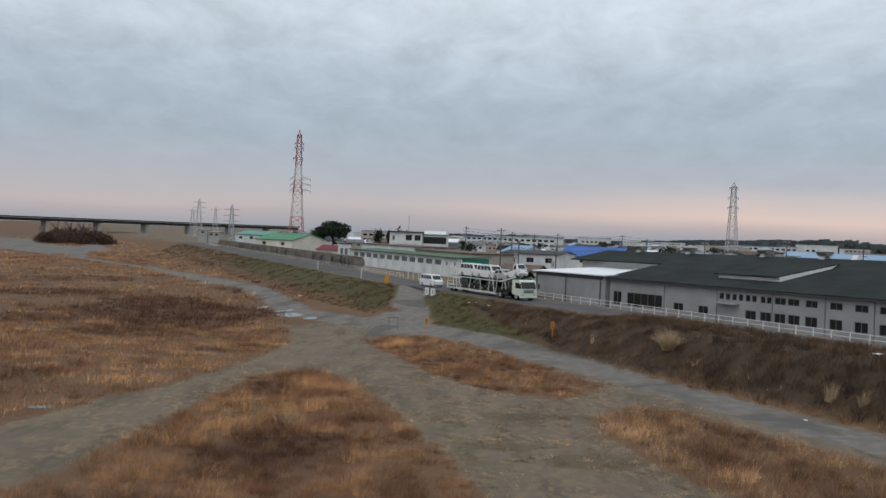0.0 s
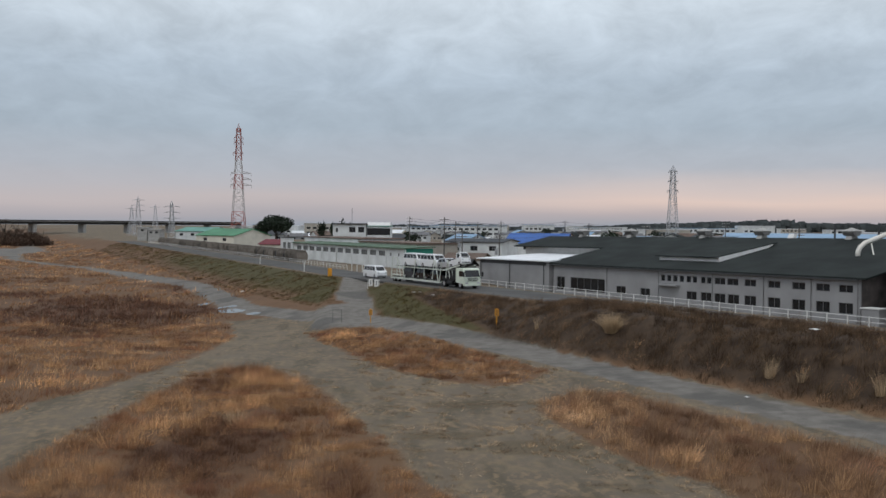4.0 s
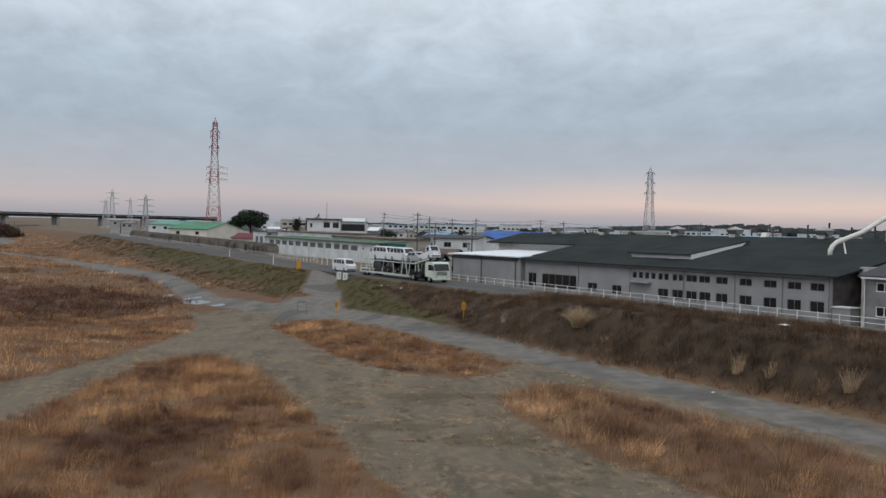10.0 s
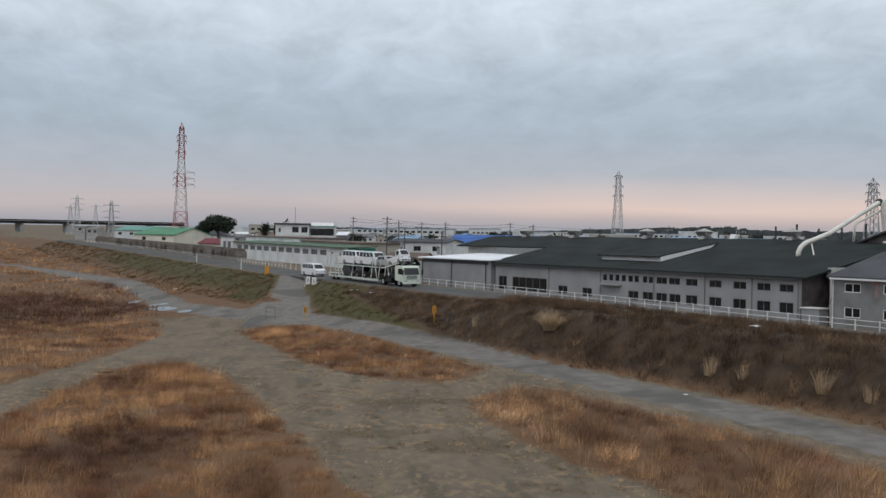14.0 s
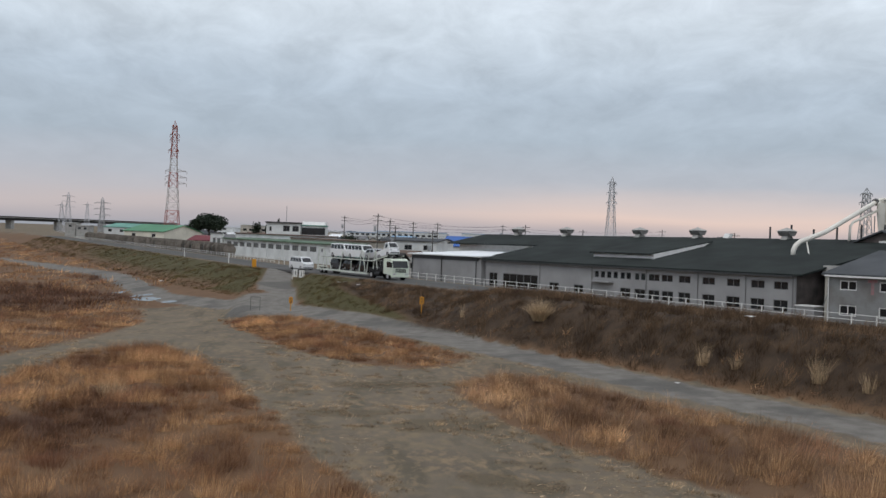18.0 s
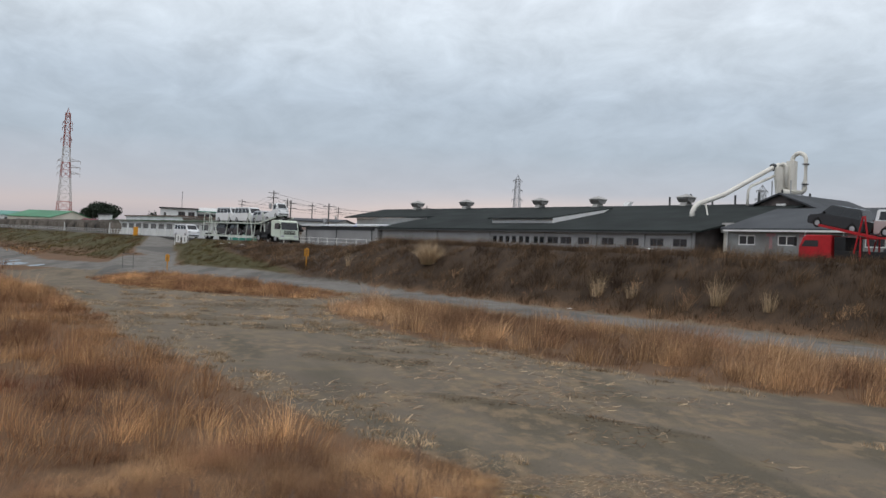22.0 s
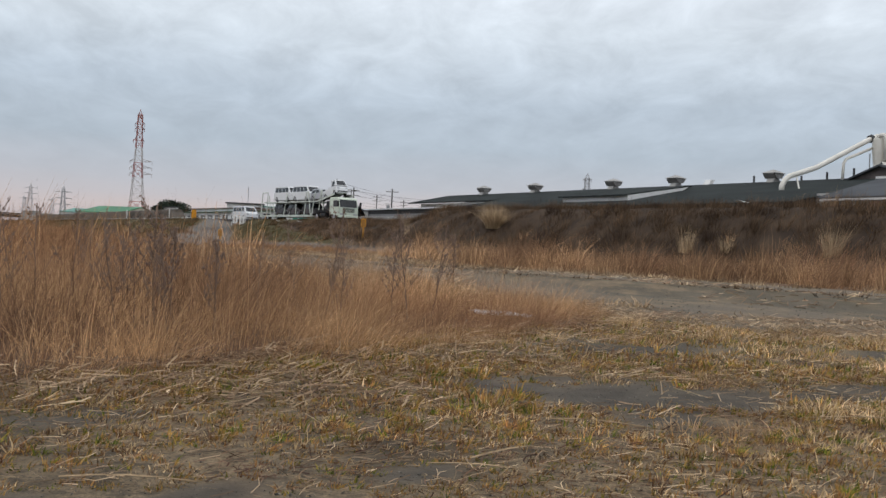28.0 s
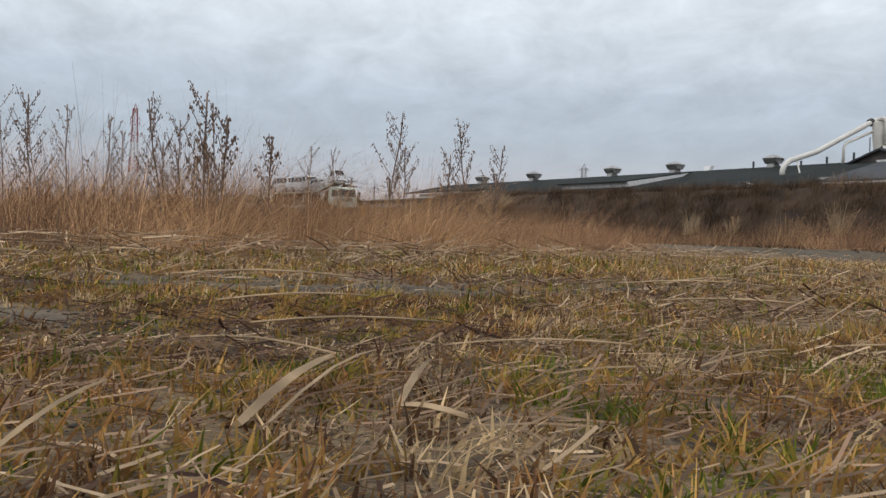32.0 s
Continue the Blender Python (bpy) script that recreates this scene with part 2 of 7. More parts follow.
MAT = dict(
    wall_grey=material("grey_metal_siding", (0.285, 0.286, 0.292), 0.6, 0.0, 0.10, 0.35, 9.0, 0.05, None, "", 0.2),
    wall_old=material("stained_metal_siding", (0.21, 0.222, 0.225), 0.7, 0.0, 0.22, 0.5, 7.0, 0.05, (0.155, 0.145, 0.14), "", 0.15),
    wall_white=material("white_painted_wall", (0.62, 0.64, 0.64), 0.8, 0, 0.12, 0.3, 5.0, 0.05),
    wall_cream=material("cream_wall", (0.66, 0.63, 0.54), 0.8, 0, 0.08, 0.3, 5.0),
    wall_teal=material("teal_painted_wall", (0.035, 0.235, 0.175), 0.7, 0, 0.10, 0.4, 6.0),
    wall_beige=material("beige_wall", (0.42, 0.39, 0.34), 0.85, 0, 0.12, 0.3, 5.0),
    wall_dark=material("dark_timber_wall", (0.03, 0.029, 0.028), 0.85, 0, 0.25, 0.6, 8.0),
    wall_rust=material("weathered_metal_wall", (0.10, 0.085, 0.08), 0.8, 0, 0.3, 0.8, 8.0, 0.05, (0.05, 0.045, 0.045)),
    concrete=material("concrete", (0.36, 0.355, 0.34), 0.9, 0, 0.15, 0.8, 20.0, 0.1),
    roof_dark=material("dark_slate_roof", (0.027, 0.032, 0.031), 0.85, 0, 0.2, 0.25, 14.0, 0.1, None, "", 0.06),
    roof_grey=material("grey_slate_roof", (0.078, 0.083, 0.09), 0.85, 0, 0.16, 0.25, 14.0, 0.1, None, "", 0.08),
    roof_white=material("white_metal_roof", (0.72, 0.74, 0.76), 0.5, 0, 0.06, 0.4, 6.0),
    roof_green=material("green_metal_roof", (0.055, 0.205, 0.105), 0.6, 0, 0.12, 0.2, 5.0),
    roof_moss=material("dull_green_roof", (0.075, 0.125, 0.08), 0.8, 0, 0.2, 0.3, 5.0),
    roof_teal=material("pale_teal_roof", (0.10, 0.27, 0.22), 0.6, 0, 0.12, 0.2, 5.0),
    roof_red=material("red_metal_roof", (0.16, 0.03, 0.04), 0.7, 0, 0.15, 0.3, 5.0),
    roof_blue=material("blue_metal_roof", (0.02, 0.10, 0.36), 0.5, 0, 0.1, 0.2, 5.0),
    roof_paleblue=material("pale_blue_roof", (0.21, 0.33, 0.47), 0.6, 0, 0.1, 0.2, 5.0),
    roof_tile=material("grey_tile_roof", (0.13, 0.13, 0.135), 0.8, 0, 0.15, 0.3, 5.0, 0, None, "object"),
    roof_brown=material("brown_roof", (0.14, 0.10, 0.08), 0.85, 0, 0.15, 0.3, 5.0),
    trim_white=material("white_trim", (0.70, 0.70, 0.69), 0.6, 0, 0.06, 1.0, 20.0),
    pipe_grey=material("grey_downpipe", (0.15, 0.152, 0.158), 0.6, 0, 0.1, 1.0, 20.0),
    trim_dark=material("dark_gutter", (0.05, 0.052, 0.055), 0.6, 0, 0.1, 1.0, 20.0),
    glass=glass_dark("dark_window_glass"),
    glass_pale=glass_dark("curtained_window_glass", (0.16, 0.17, 0.17), 0.2),
    frame_alu=material("window_frame_metal", (0.16, 0.16, 0.165), 0.5, 0.3, 0.08, 2, 20),
    rail_white=material("white_rail_paint", (0.66, 0.66, 0.64), 0.6, 0, 0.10, 2.0, 30.0),
    duct=material("cream_duct_paint", (0.68, 0.66, 0.60), 0.5, 0, 0.07, 0.6, 8.0),
    # the cowl's grey carries the shade of its underside
    cowl=material("shade_toned_cowl", (0.24, 0.235, 0.225), 0.7, 0.2, 0.2, 1.5, 12.0),
    steel=material("galvanised_steel", (0.36, 0.37, 0.38), 0.5, 0.5, 0.1, 2.0, 20.0),
    steel_far=material("pale_tower_steel", (0.42, 0.43, 0.45), 0.6, 0.2, 0.05, 2.0, 20.0),
    tower_red=material("red_tower_paint", (0.31, 0.10, 0.082), 0.6, 0, 0.1, 0.2, 3.0),
    tower_white=material("white_tower_paint", (0.47, 0.45, 0.44), 0.6, 0, 0.1, 0.2, 3.0),
    pole=material("concrete_pole", (0.12, 0.115, 0.11), 0.85, 0, 0.15, 1.0, 20.0),
    wire=material("black_wire", (0.02, 0.02, 0.02), 0.6),
    asphalt=material("levee_asphalt", (0.098, 0.096, 0.094), 0.95, 0, 0.16, 0.25, 60.0, 0.15, None, "", 0.1),
    kerb=material("kerb_concrete", (0.33, 0.33, 0.32), 0.9, 0, 0.12, 1.0, 30.0),
    orange=material("orange_sign_paint", (0.62, 0.27, 0.02), 0.6, 0, 0.1, 3.0, 30.0),
    plastic_white=material("white_plastic", (0.74, 0.74, 0.72), 0.5, 0, 0.06, 3.0, 30.0),
    van_white=material("white_car_paint", (0.72, 0.73, 0.74), 0.25, 0, 0.03, 1.0, 20.0, 0, None, "", 0.5),
    car_black=material("black_car_paint", (0.012, 0.013, 0.015), 0.15, 0, 0.05, 1.0, 20.0, 0, None, "", 0.6),
    car_pink=material("pale_pink_car_paint", (0.46, 0.36, 0.35), 0.3, 0.2, 0.04, 1.0, 20.0, 0, None, "", 0.5),
    car_silver=material("silver_car_paint", (0.48, 0.49, 0.51), 0.3, 0.4, 0.04, 1.0, 20.0, 0, None, "", 0.5),
    car_dark=material("dark_grey_car_paint", (0.05, 0.052, 0.06), 0.25, 0.2, 0.05, 1.0, 20.0, 0, None, "", 0.5),
    cab_cream=material("pale_green_cab_paint", (0.60, 0.66, 0.56), 0.35, 0, 0.05, 1.0, 20.0),
    carrier_frame=material("pale_carrier_frame", (0.56, 0.60, 0.54), 0.5, 0, 0.12, 2.0, 20.0),
    carrier_red=material("red_carrier_paint", (0.42, 0.015, 0.02), 0.4, 0, 0.1, 2.0, 20.0),
    chassis=material("black_chassis", (0.014, 0.014, 0.015), 0.6, 0, 0.15, 2.0, 20.0),
    tyre=material("tyre_rubber", (0.013, 0.013, 0.013), 0.9, 0, 0.1, 4.0, 40.0),
    rim=material("wheel_rim", (0.42, 0.42, 0.43), 0.4, 0.6, 0.1, 4.0, 40.0),
    lamp_clear=material("clear_headlamp", (0.55, 0.56, 0.58), 0.1, 0.3, 0.05, 4.0, 40.0, 0, None, "", 0.6),
    lamp_red=material("red_tail_lamp", (0.30, 0.01, 0.012), 0.2, 0, 0.05, 4.0, 40.0),
    faded_red=material("faded_red_paint", (0.25, 0.085, 0.09), 0.8, 0, 0.2, 1.5, 10.0, 0, (0.30, 0.25, 0.26)),
    bark=material("tree_bark", (0.06, 0.05, 0.04), 0.9, 0, 0.2, 3.0, 20.0, 0.2),
    leaf_dark=material("evergreen_leaf", (0.020, 0.032, 0.018), 0.7, 0, 0.2, 0.3, 5.0, 0, None, "island"),
    # wood green paled to blue-grey: distance haze is mixed into the colour
    hazed_green=material("far_wood_hazed_green", (0.085, 0.098, 0.10), 0.9, 0, 0.2, 0.02, 0.3, 0, None, "island"),
    reed_old=material("old_dry_reed", (0.38, 0.275, 0.16), 0.85, 0, 0.35, 14.0, 60.0, 0.1, None, "island", 0.2, 0.03),
)


# ---------------------------------------------------------------- mesh helpers


def part(name, bm, mat, parent, label=""):
    me = bpy.data.meshes.new(name)
    bm.to_mesh(me)
    bm.free()
    me.materials.append(mat)
    ob = new(name, me)
    ob.parent = parent
    if label:
        tagged(ob, label)
    return ob


def share(name, me, parent, m):
    ob = new(name, me)
    ob.parent = parent
    ob.matrix_basis = m
    return ob


def thing(name, label, category, m=None, group="", kind=""):
    ob = new(name)
    ob.empty_display_size = 0.2
    if m is not None:
        ob.matrix_basis = m
    return tagged(ob, label, category, group, kind)


def box(bm, x0, x1, y0, y1, z0, z1, bevel=0.0):
    r = bmesh.ops.create_cube(bm, size=1.0, matrix=Matrix.LocRotScale(((x0 + x1) / 2, (y0 + y1) / 2, (z0 + z1) / 2), None, (x1 - x0, y1 - y0, z1 - z0)))
    if bevel:
        es = list({e for v in r["verts"] for e in v.link_edges})
        bmesh.ops.bevel(bm, geom=es, offset=bevel, segments=1, affect="EDGES", profile=0.5)
    return bm


def boxes(*bs, bevel=0.0):
    bm = bmesh.new()
    for b in bs:
        box(bm, *b, bevel=bevel)
    return bm


def prism(bm, profile, x0, x1, axis="x"):
    """Closed outline (a, z) drawn out from x0 to x1 along x, or along y with axis='y'."""
    put = (lambda p, x: (x, p[0], p[1])) if axis == "x" else (lambda p, y: (p[0], y, p[1]))
    a = [bm.verts.new(put(p, x0)) for p in profile]
    b = [bm.verts.new(put(p, x1)) for p in profile]
    n = len(profile)
    bm.faces.new(a[::-1])
    bm.faces.new(b)
    for i in range(n):
        bm.faces.new((a[i], a[(i + 1) % n], b[(i + 1) % n], b[i]))
    bmesh.ops.recalc_face_normals(bm, faces=bm.faces[:])
    return bm


def rod(bm, a, b, r, r2=None, seg=6):
    a, b = Vector(a), Vector(b)
    d = b - a
    m = Matrix.Translation((a + b) / 2) @ d.to_track_quat("Z", "Y").to_matrix().to_4x4()
    bmesh.ops.create_cone(bm, cap_ends=True, segments=seg, radius1=r, radius2=r if r2 is None else r2, depth=d.length, matrix=m)
    return bm


def tube(bm, pts, r, seg=10):
    """Round tube through points, with rings square to the path."""
    rings = []
    P = [Vector(p) for p in pts]
    for i, p in enumerate(P):
        t = (P[min(i + 1, len(P) - 1)] - P[max(i - 1, 0)]).normalized()
        q = t.to_track_quat("Z", "Y")
        rings.append([bm.verts.new(p + q @ Vector((r * math.cos(k * math.tau / seg), r * math.sin(k * math.tau / seg), 0))) for k in range(seg)])
    for a, b in zip(rings, rings[1:]):
        for k in range(seg):
            bm.faces.new((a[k], a[(k + 1) % seg], b[(k + 1) % seg], b[k])).smooth = True
    bm.faces.new(rings[0][::-1])
    bm.faces.new(rings[-1])
    return bm


def arc(c, r, a0, a1, n, ex, ez):
    ex, ez = Vector(ex), Vector(ez)
    return [Vector(c) + ex * (r * math.cos(radians(a0 + (a1 - a0) * k / n))) + ez * (r * math.sin(radians(a0 + (a1 - a0) * k / n))) for k in range(n + 1)]


def wall_with_holes(bm, s0, s1, y0, y1, z0, z1, holes):
    """Straight wall along x from s0 to s1, cut through by holes (a, b, low, high)."""
    xs = sorted({s0, s1, *[h[0] for h in holes], *[h[1] for h in holes]})
    zs = sorted({z0, z1, *[h[2] for h in holes], *[h[3] for h in holes]})
    solid = {}
    for i in range(len(xs) - 1):
        for j in range(len(zs) - 1):
            cx, cz = (xs[i] + xs[i + 1]) / 2, (zs[j] + zs[j + 1]) / 2
            solid[i, j] = not any(h[0] < cx < h[1] and h[2] < cz < h[3] for h in holes)
    made = {}

    def vert(i, j, k):
        if (i, j, k) not in made:
            made[i, j, k] = bm.verts.new((xs[i], y1 if k else y0, zs[j]))
        return made[i, j, k]
    for (i, j), full in solid.items():
        if not full:
            continue
        bm.faces.new([vert(i, j, 0), vert(i + 1, j, 0), vert(i + 1, j + 1, 0), vert(i, j + 1, 0)])
        bm.faces.new([vert(i, j + 1, 1), vert(i + 1, j + 1, 1), vert(i + 1, j, 1), vert(i, j, 1)])
        for di, dj, (pa, pb) in ((-1, 0, ((0, 0), (0, 1))), (1, 0, ((1, 1), (1, 0))), (0, -1, ((1, 0), (0, 0))), (0, 1, ((0, 1), (1, 1)))):
            if not solid.get((i + di, j + dj), False):
                ia, ja, ib, jb = i + pa[0], j + pa[1], i + pb[0], j + pb[1]
                bm.faces.new([vert(ia, ja, 0), vert(ib, jb, 0), vert(ib, jb, 1), vert(ia, ja, 1)])
    bmesh.ops.recalc_face_normals(bm, faces=bm.faces[:])
    return bm


def window(parent, a, b, lo, hi, y, panes=2, glass="glass", sash="frame_alu", fw=0.06, sill=False):
    """A framed window set in a hole of a wall whose outer face is at y (outside is towards -y)."""
    bm = boxes((a, b, y + 0.05, y + 0.12, lo, lo + fw), (a, b, y + 0.05, y + 0.12, hi - fw, hi), (a, a + fw, y + 0.05, y + 0.12, lo + fw, hi - fw), (b - fw, b, y + 0.05, y + 0.12, lo + fw, hi - fw))
    w = (b - a) / panes
    for k in range(1, panes):
        box(bm, a + k * w - fw / 2, a + k * w + fw / 2, y + 0.05, y + 0.12, lo + fw, hi - fw)
    f = part("window", bm, MAT[sash], parent)
    for k in range(panes):
        part("pane", boxes((a + k * w + fw / 2, a + (k + 1) * w - fw / 2, y + 0.08, y + 0.10, lo + fw, hi - fw)), MAT[glass], f)
    return f


# ---------------------------------------------------------------- the lie of the land
CREST, LAND = 2.8, 0.8


def smooth(t):
    t = np.clip(t, 0, 1)
    return t * t * (3 - 2 * t)


def fence_x(y):
    """Line of the rail on the land side of the levee top."""
    y = np.asarray(y, float)
    near, far = 1 + (155 - y) * 0.5, 1 - (y - 155) * 0.39
    return np.where(y < 155, near, far)


def off_levee(x, y):
    return (np.asarray(x, float) - fence_x(y)) * 0.9


def hump(x, y):
    x, y = np.asarray(x, float), np.asarray(y, float)
    return np.sin(x * 0.31 + 1.3) * np.cos(y * 0.27 + 0.4) * 0.5 + np.sin(x * 0.083 + y * 0.061) * 0.5


RAMP_A, RAMP_B = np.array([-3.6, 112.0]), np.array([-3.6, 147.0])


def bank_edge(y):
    """Offset of the river-side edge of the levee top: a wide overgrown berm runs along the nearer part."""
    return -9.5 - 5.0 * smooth((98 - np.asarray(y, float)) / 10)


def verge(y):
    """Offset at which growth begins beside the levee road: nearer to the rail along the works."""
    return -9.3 + 3.3 * smooth((104 - np.asarray(y, float)) / 12)


def ground_z(x, y):
    x, y = np.asarray(x, float), np.asarray(y, float)
    d, e = off_levee(x, y), bank_edge(y)
    toe = -20.0
    flood = -1.5 * smooth((y - 62) / 50) * smooth((-d - 18) / 14) + hump(x, y) * 0.10 * smooth((y - 26) / 20)
    flood = flood - 0.3 * smooth((-d - 60) / 200)
    top = CREST + 0.6 * smooth((104 - y) / 12) * smooth((verge(y) - d) / 2.2)
    f = np.clip((d - toe) / (e - toe), 0, 1)
    z = flood + (top - flood) * (0.5 * f + 0.5 * smooth(f))
    land = LAND + 1.0 * smooth((y - 140) / 25)
    z = np.where(d > 0.8, land + (CREST - land) * smooth(1 - (d - 0.8) / 5.5), z)
    # the ramp
    ab = RAMP_B - RAMP_A
    t = np.clip(((x - RAMP_A[0]) * ab[0] + (y - RAMP_A[1]) * ab[1]) / (ab @ ab), 0, 1)
    q = np.hypot(x - RAMP_A[0] - t * ab[0], y - RAMP_A[1] - t * ab[1])
    rz = CREST * (t * 0.75 + 0.25 * smooth(t)) - 0.35 * (1 - t)
    w = 1 - smooth((q - 2.6) / 2.2)
    z = np.where(d < 0.5, z + (rz - z) * w * (t < 1), z)
    # low ridge of turned soil on the dirt
    f = np.clip(((x - 8.6) * 5.4 + (y - 31.4) * -6.4) / 70.1, 0, 1)
    q = np.hypot(x - 8.6 - 5.4 * f, y - 31.4 + 6.4 * f)
    return z + 0.12 * smooth(1 - q / 1.3) * smooth(f * 5) * smooth((1 - f) * 5)


def gz(x, y):
    return float(ground_z(x, y))


MOUND = [(8.9, 23.3), (8.35, 21.75), (7.45, 20.65), (6.85, 20.0), (6.5, 19.5), (6.1, 19.2), (5.7, 18.95), (5.2, 18.5), (4.4, 18.2), (3.0, 17.7), (0.0, 17.0), (-6, 16.2), (-18, 17), (-17, 37), (-15.8, 44), (-15.0, 50), (-14.1, 58), (-13.6, 64), (-13.2, 72), (-9.2, 75.6), (-6.0, 70.5), (-4.1, 65.5), (-2.0, 58), (-0.1, 50.5), (1.8, 42.6), (3.7, 37), (5.1, 32.6), (6.9, 27.8), (8.2, 24.8)]
PATCH_A = [(-8.0, 107.5), (-4.0, 93.7), (-0.6, 79), (2.2, 71.8), (5.6, 66.6), (8.6, 65.6), (10.6, 67.3), (13.2, 72.6), (12.0, 75.5), (10.6, 79.5), (8.3, 86.5), (4.0, 99), (-0.6, 106.5), (-4.5, 108.6)]
PATCH_B = [(9.5, 55.4), (10.0, 58.5), (11.6, 60.6), (14.4, 63.2), (17, 60.8), (19.4, 56.4), (21.7, 50.8), (24, 44.4), (27, 37.5), (35, 24), (42, 8), (36, 8), (30, 16), (24, 25), (19.4, 31), (16.8, 34.6), (15, 38), (12.8, 42.4), (11.4, 46.6), (10.2, 51)]
LEFT = [(-27, 10), (-24, 35), (-22.4, 50.2), (-21.3, 54.7), (-19.8, 59.8), (-17.7, 64.6), (-16.1, 75.4), (-15.2, 92), (-15.4, 106), (-18.4, 121), (-24.4, 142), (-41, 196), (-64, 222), (-150, 330), (-420, 420), (-420, 10)]
ROAD = [(44, 12), (34, 34), (26, 52), (20.6, 64), (15.6, 76.4), (10.6, 88.5), (5.6, 100.3), (-0.8, 111.5), (-9, 121), (-19, 136), (-34, 179), (-59, 229), (-81, 270), (-98, 291), (-120, 324), (-136, 340), (-150, 330), (-190, 330), (-260, 350)]
BRANCH = [(-120, 324), (-137, 371), (-150, 400), (-163, 455), (-226, 640)]
# pale gravel flat far upstream
FLAT = [(-294, 650), (-241, 578), (-190, 470), (-168, 453), (-206, 575), (-186, 527), (-140, 418), (-135, 353), (-146, 350), (-175, 386), (-330, 640)]
# stands of dark dead weeds in the meadow (the last one only darkens the mound's left foot), brown mats of creeping
# growth on the dirt, and bare grit in the short grass: x, y, half-widths, turn, strength
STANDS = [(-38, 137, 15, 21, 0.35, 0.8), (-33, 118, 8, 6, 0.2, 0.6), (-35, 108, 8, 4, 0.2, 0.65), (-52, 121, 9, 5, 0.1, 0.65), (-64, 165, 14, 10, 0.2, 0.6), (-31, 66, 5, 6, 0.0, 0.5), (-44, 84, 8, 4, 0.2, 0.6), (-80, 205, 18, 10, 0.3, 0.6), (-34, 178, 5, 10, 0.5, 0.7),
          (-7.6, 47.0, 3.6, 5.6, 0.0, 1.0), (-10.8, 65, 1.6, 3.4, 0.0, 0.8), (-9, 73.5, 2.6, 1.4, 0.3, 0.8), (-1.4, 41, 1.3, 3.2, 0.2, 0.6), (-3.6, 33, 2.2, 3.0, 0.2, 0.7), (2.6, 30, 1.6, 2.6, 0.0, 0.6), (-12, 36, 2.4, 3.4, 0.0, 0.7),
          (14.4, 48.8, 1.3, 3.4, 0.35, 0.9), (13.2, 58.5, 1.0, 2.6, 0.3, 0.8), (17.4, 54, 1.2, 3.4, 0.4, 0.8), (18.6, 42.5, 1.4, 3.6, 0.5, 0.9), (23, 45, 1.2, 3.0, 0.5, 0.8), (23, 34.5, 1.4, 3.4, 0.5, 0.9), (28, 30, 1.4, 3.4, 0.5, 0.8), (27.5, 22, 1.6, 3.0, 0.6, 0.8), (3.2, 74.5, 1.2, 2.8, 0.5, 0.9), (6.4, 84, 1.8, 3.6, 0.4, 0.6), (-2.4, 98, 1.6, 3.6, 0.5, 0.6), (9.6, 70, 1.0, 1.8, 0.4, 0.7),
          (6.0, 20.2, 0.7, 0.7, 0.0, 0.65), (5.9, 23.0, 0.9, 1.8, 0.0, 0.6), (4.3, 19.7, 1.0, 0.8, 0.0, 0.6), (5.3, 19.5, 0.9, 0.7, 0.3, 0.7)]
MATS = [(6.0, 58.4, 3.4, 1.3, 0.1, 1.0), (3.6, 49.6, 2.6, 1.1, 0.1, 0.8), (8.4, 47.2, 2.8, 1.5, 0.2, 1.0), (10.6, 29.6, 1.6, 0.7, -0.7, 1.0), (12.6, 27.0, 1.7, 0.6, -0.75, 0.9), (9.0, 37.0, 2.4, 0.9, -0.5, 0.8), (-3.5, 66.8, 1.6, 0.9, 0.2, 0.6), (10.5, 39.5, 1.6, 0.7, -0.4, 0.7), (14.0, 30.5, 1.6, 0.6, -0.6, 0.6)]
BARE = [(6.42, 17.62, 0.30, 0.13, 0.05, 1.0), (6.88, 17.88, 0.10, 0.07, 0.0, 1.0), (7.75, 18.95, 0.50, 0.38, 0.3, 1.0), (8.7, 19.2, 0.55, 0.25, 0.2, 0.9), (7.32, 17.5, 0.14, 0.10, 0.0, 1.0), (6.14, 17.17, 0.10, 0.10, 0.0, 1.0), (6.5, 17.68, 0.28, 0.06, 0.05, 0.9), (8.35, 20.5, 0.4, 0.2, 0.3, 0.8), (9.6, 20.6, 0.6, 0.2, 0.3, 0.8), (5.2, 17.4, 0.3, 0.2, 0.0, 1.0), (7.6, 17.2, 0.25, 0.15, 0.2, 0.8), (5.4, 18.0, 0.45, 0.28, 0.3, 0.8), (5.95, 18.35, 0.28, 0.12, 0.2, 0.7), (9.9, 19.4, 0.5, 0.22, 0.3, 0.8)]


def blobs(spots, x, y, rough=0.7):
    """How strongly a place lies in one of the uneven oval patches, 0 to 1."""
    x, y = np.asarray(x, float), np.asarray(y, float)
    best = np.zeros(np.broadcast(x, y).shape)
    for k, (cx, cy, rx, ry, turn, amount) in enumerate(spots):
        c, s = math.cos(turn), math.sin(turn)
        u, v = ((x - cx) * c + (y - cy) * s) / rx, ((y - cy) * c - (x - cx) * s) / ry
        size = min(rx, ry)
        edge = rough * (0.6 * lumps(x, y, size * 0.6, k + 3) + 0.4 * lumps(x, y, size * 0.22, k + 5) - 0.5)
        best = np.maximum(best, amount * smooth((1.0 + edge - np.hypot(u, v)) / 0.45 + 0.5))
    return best


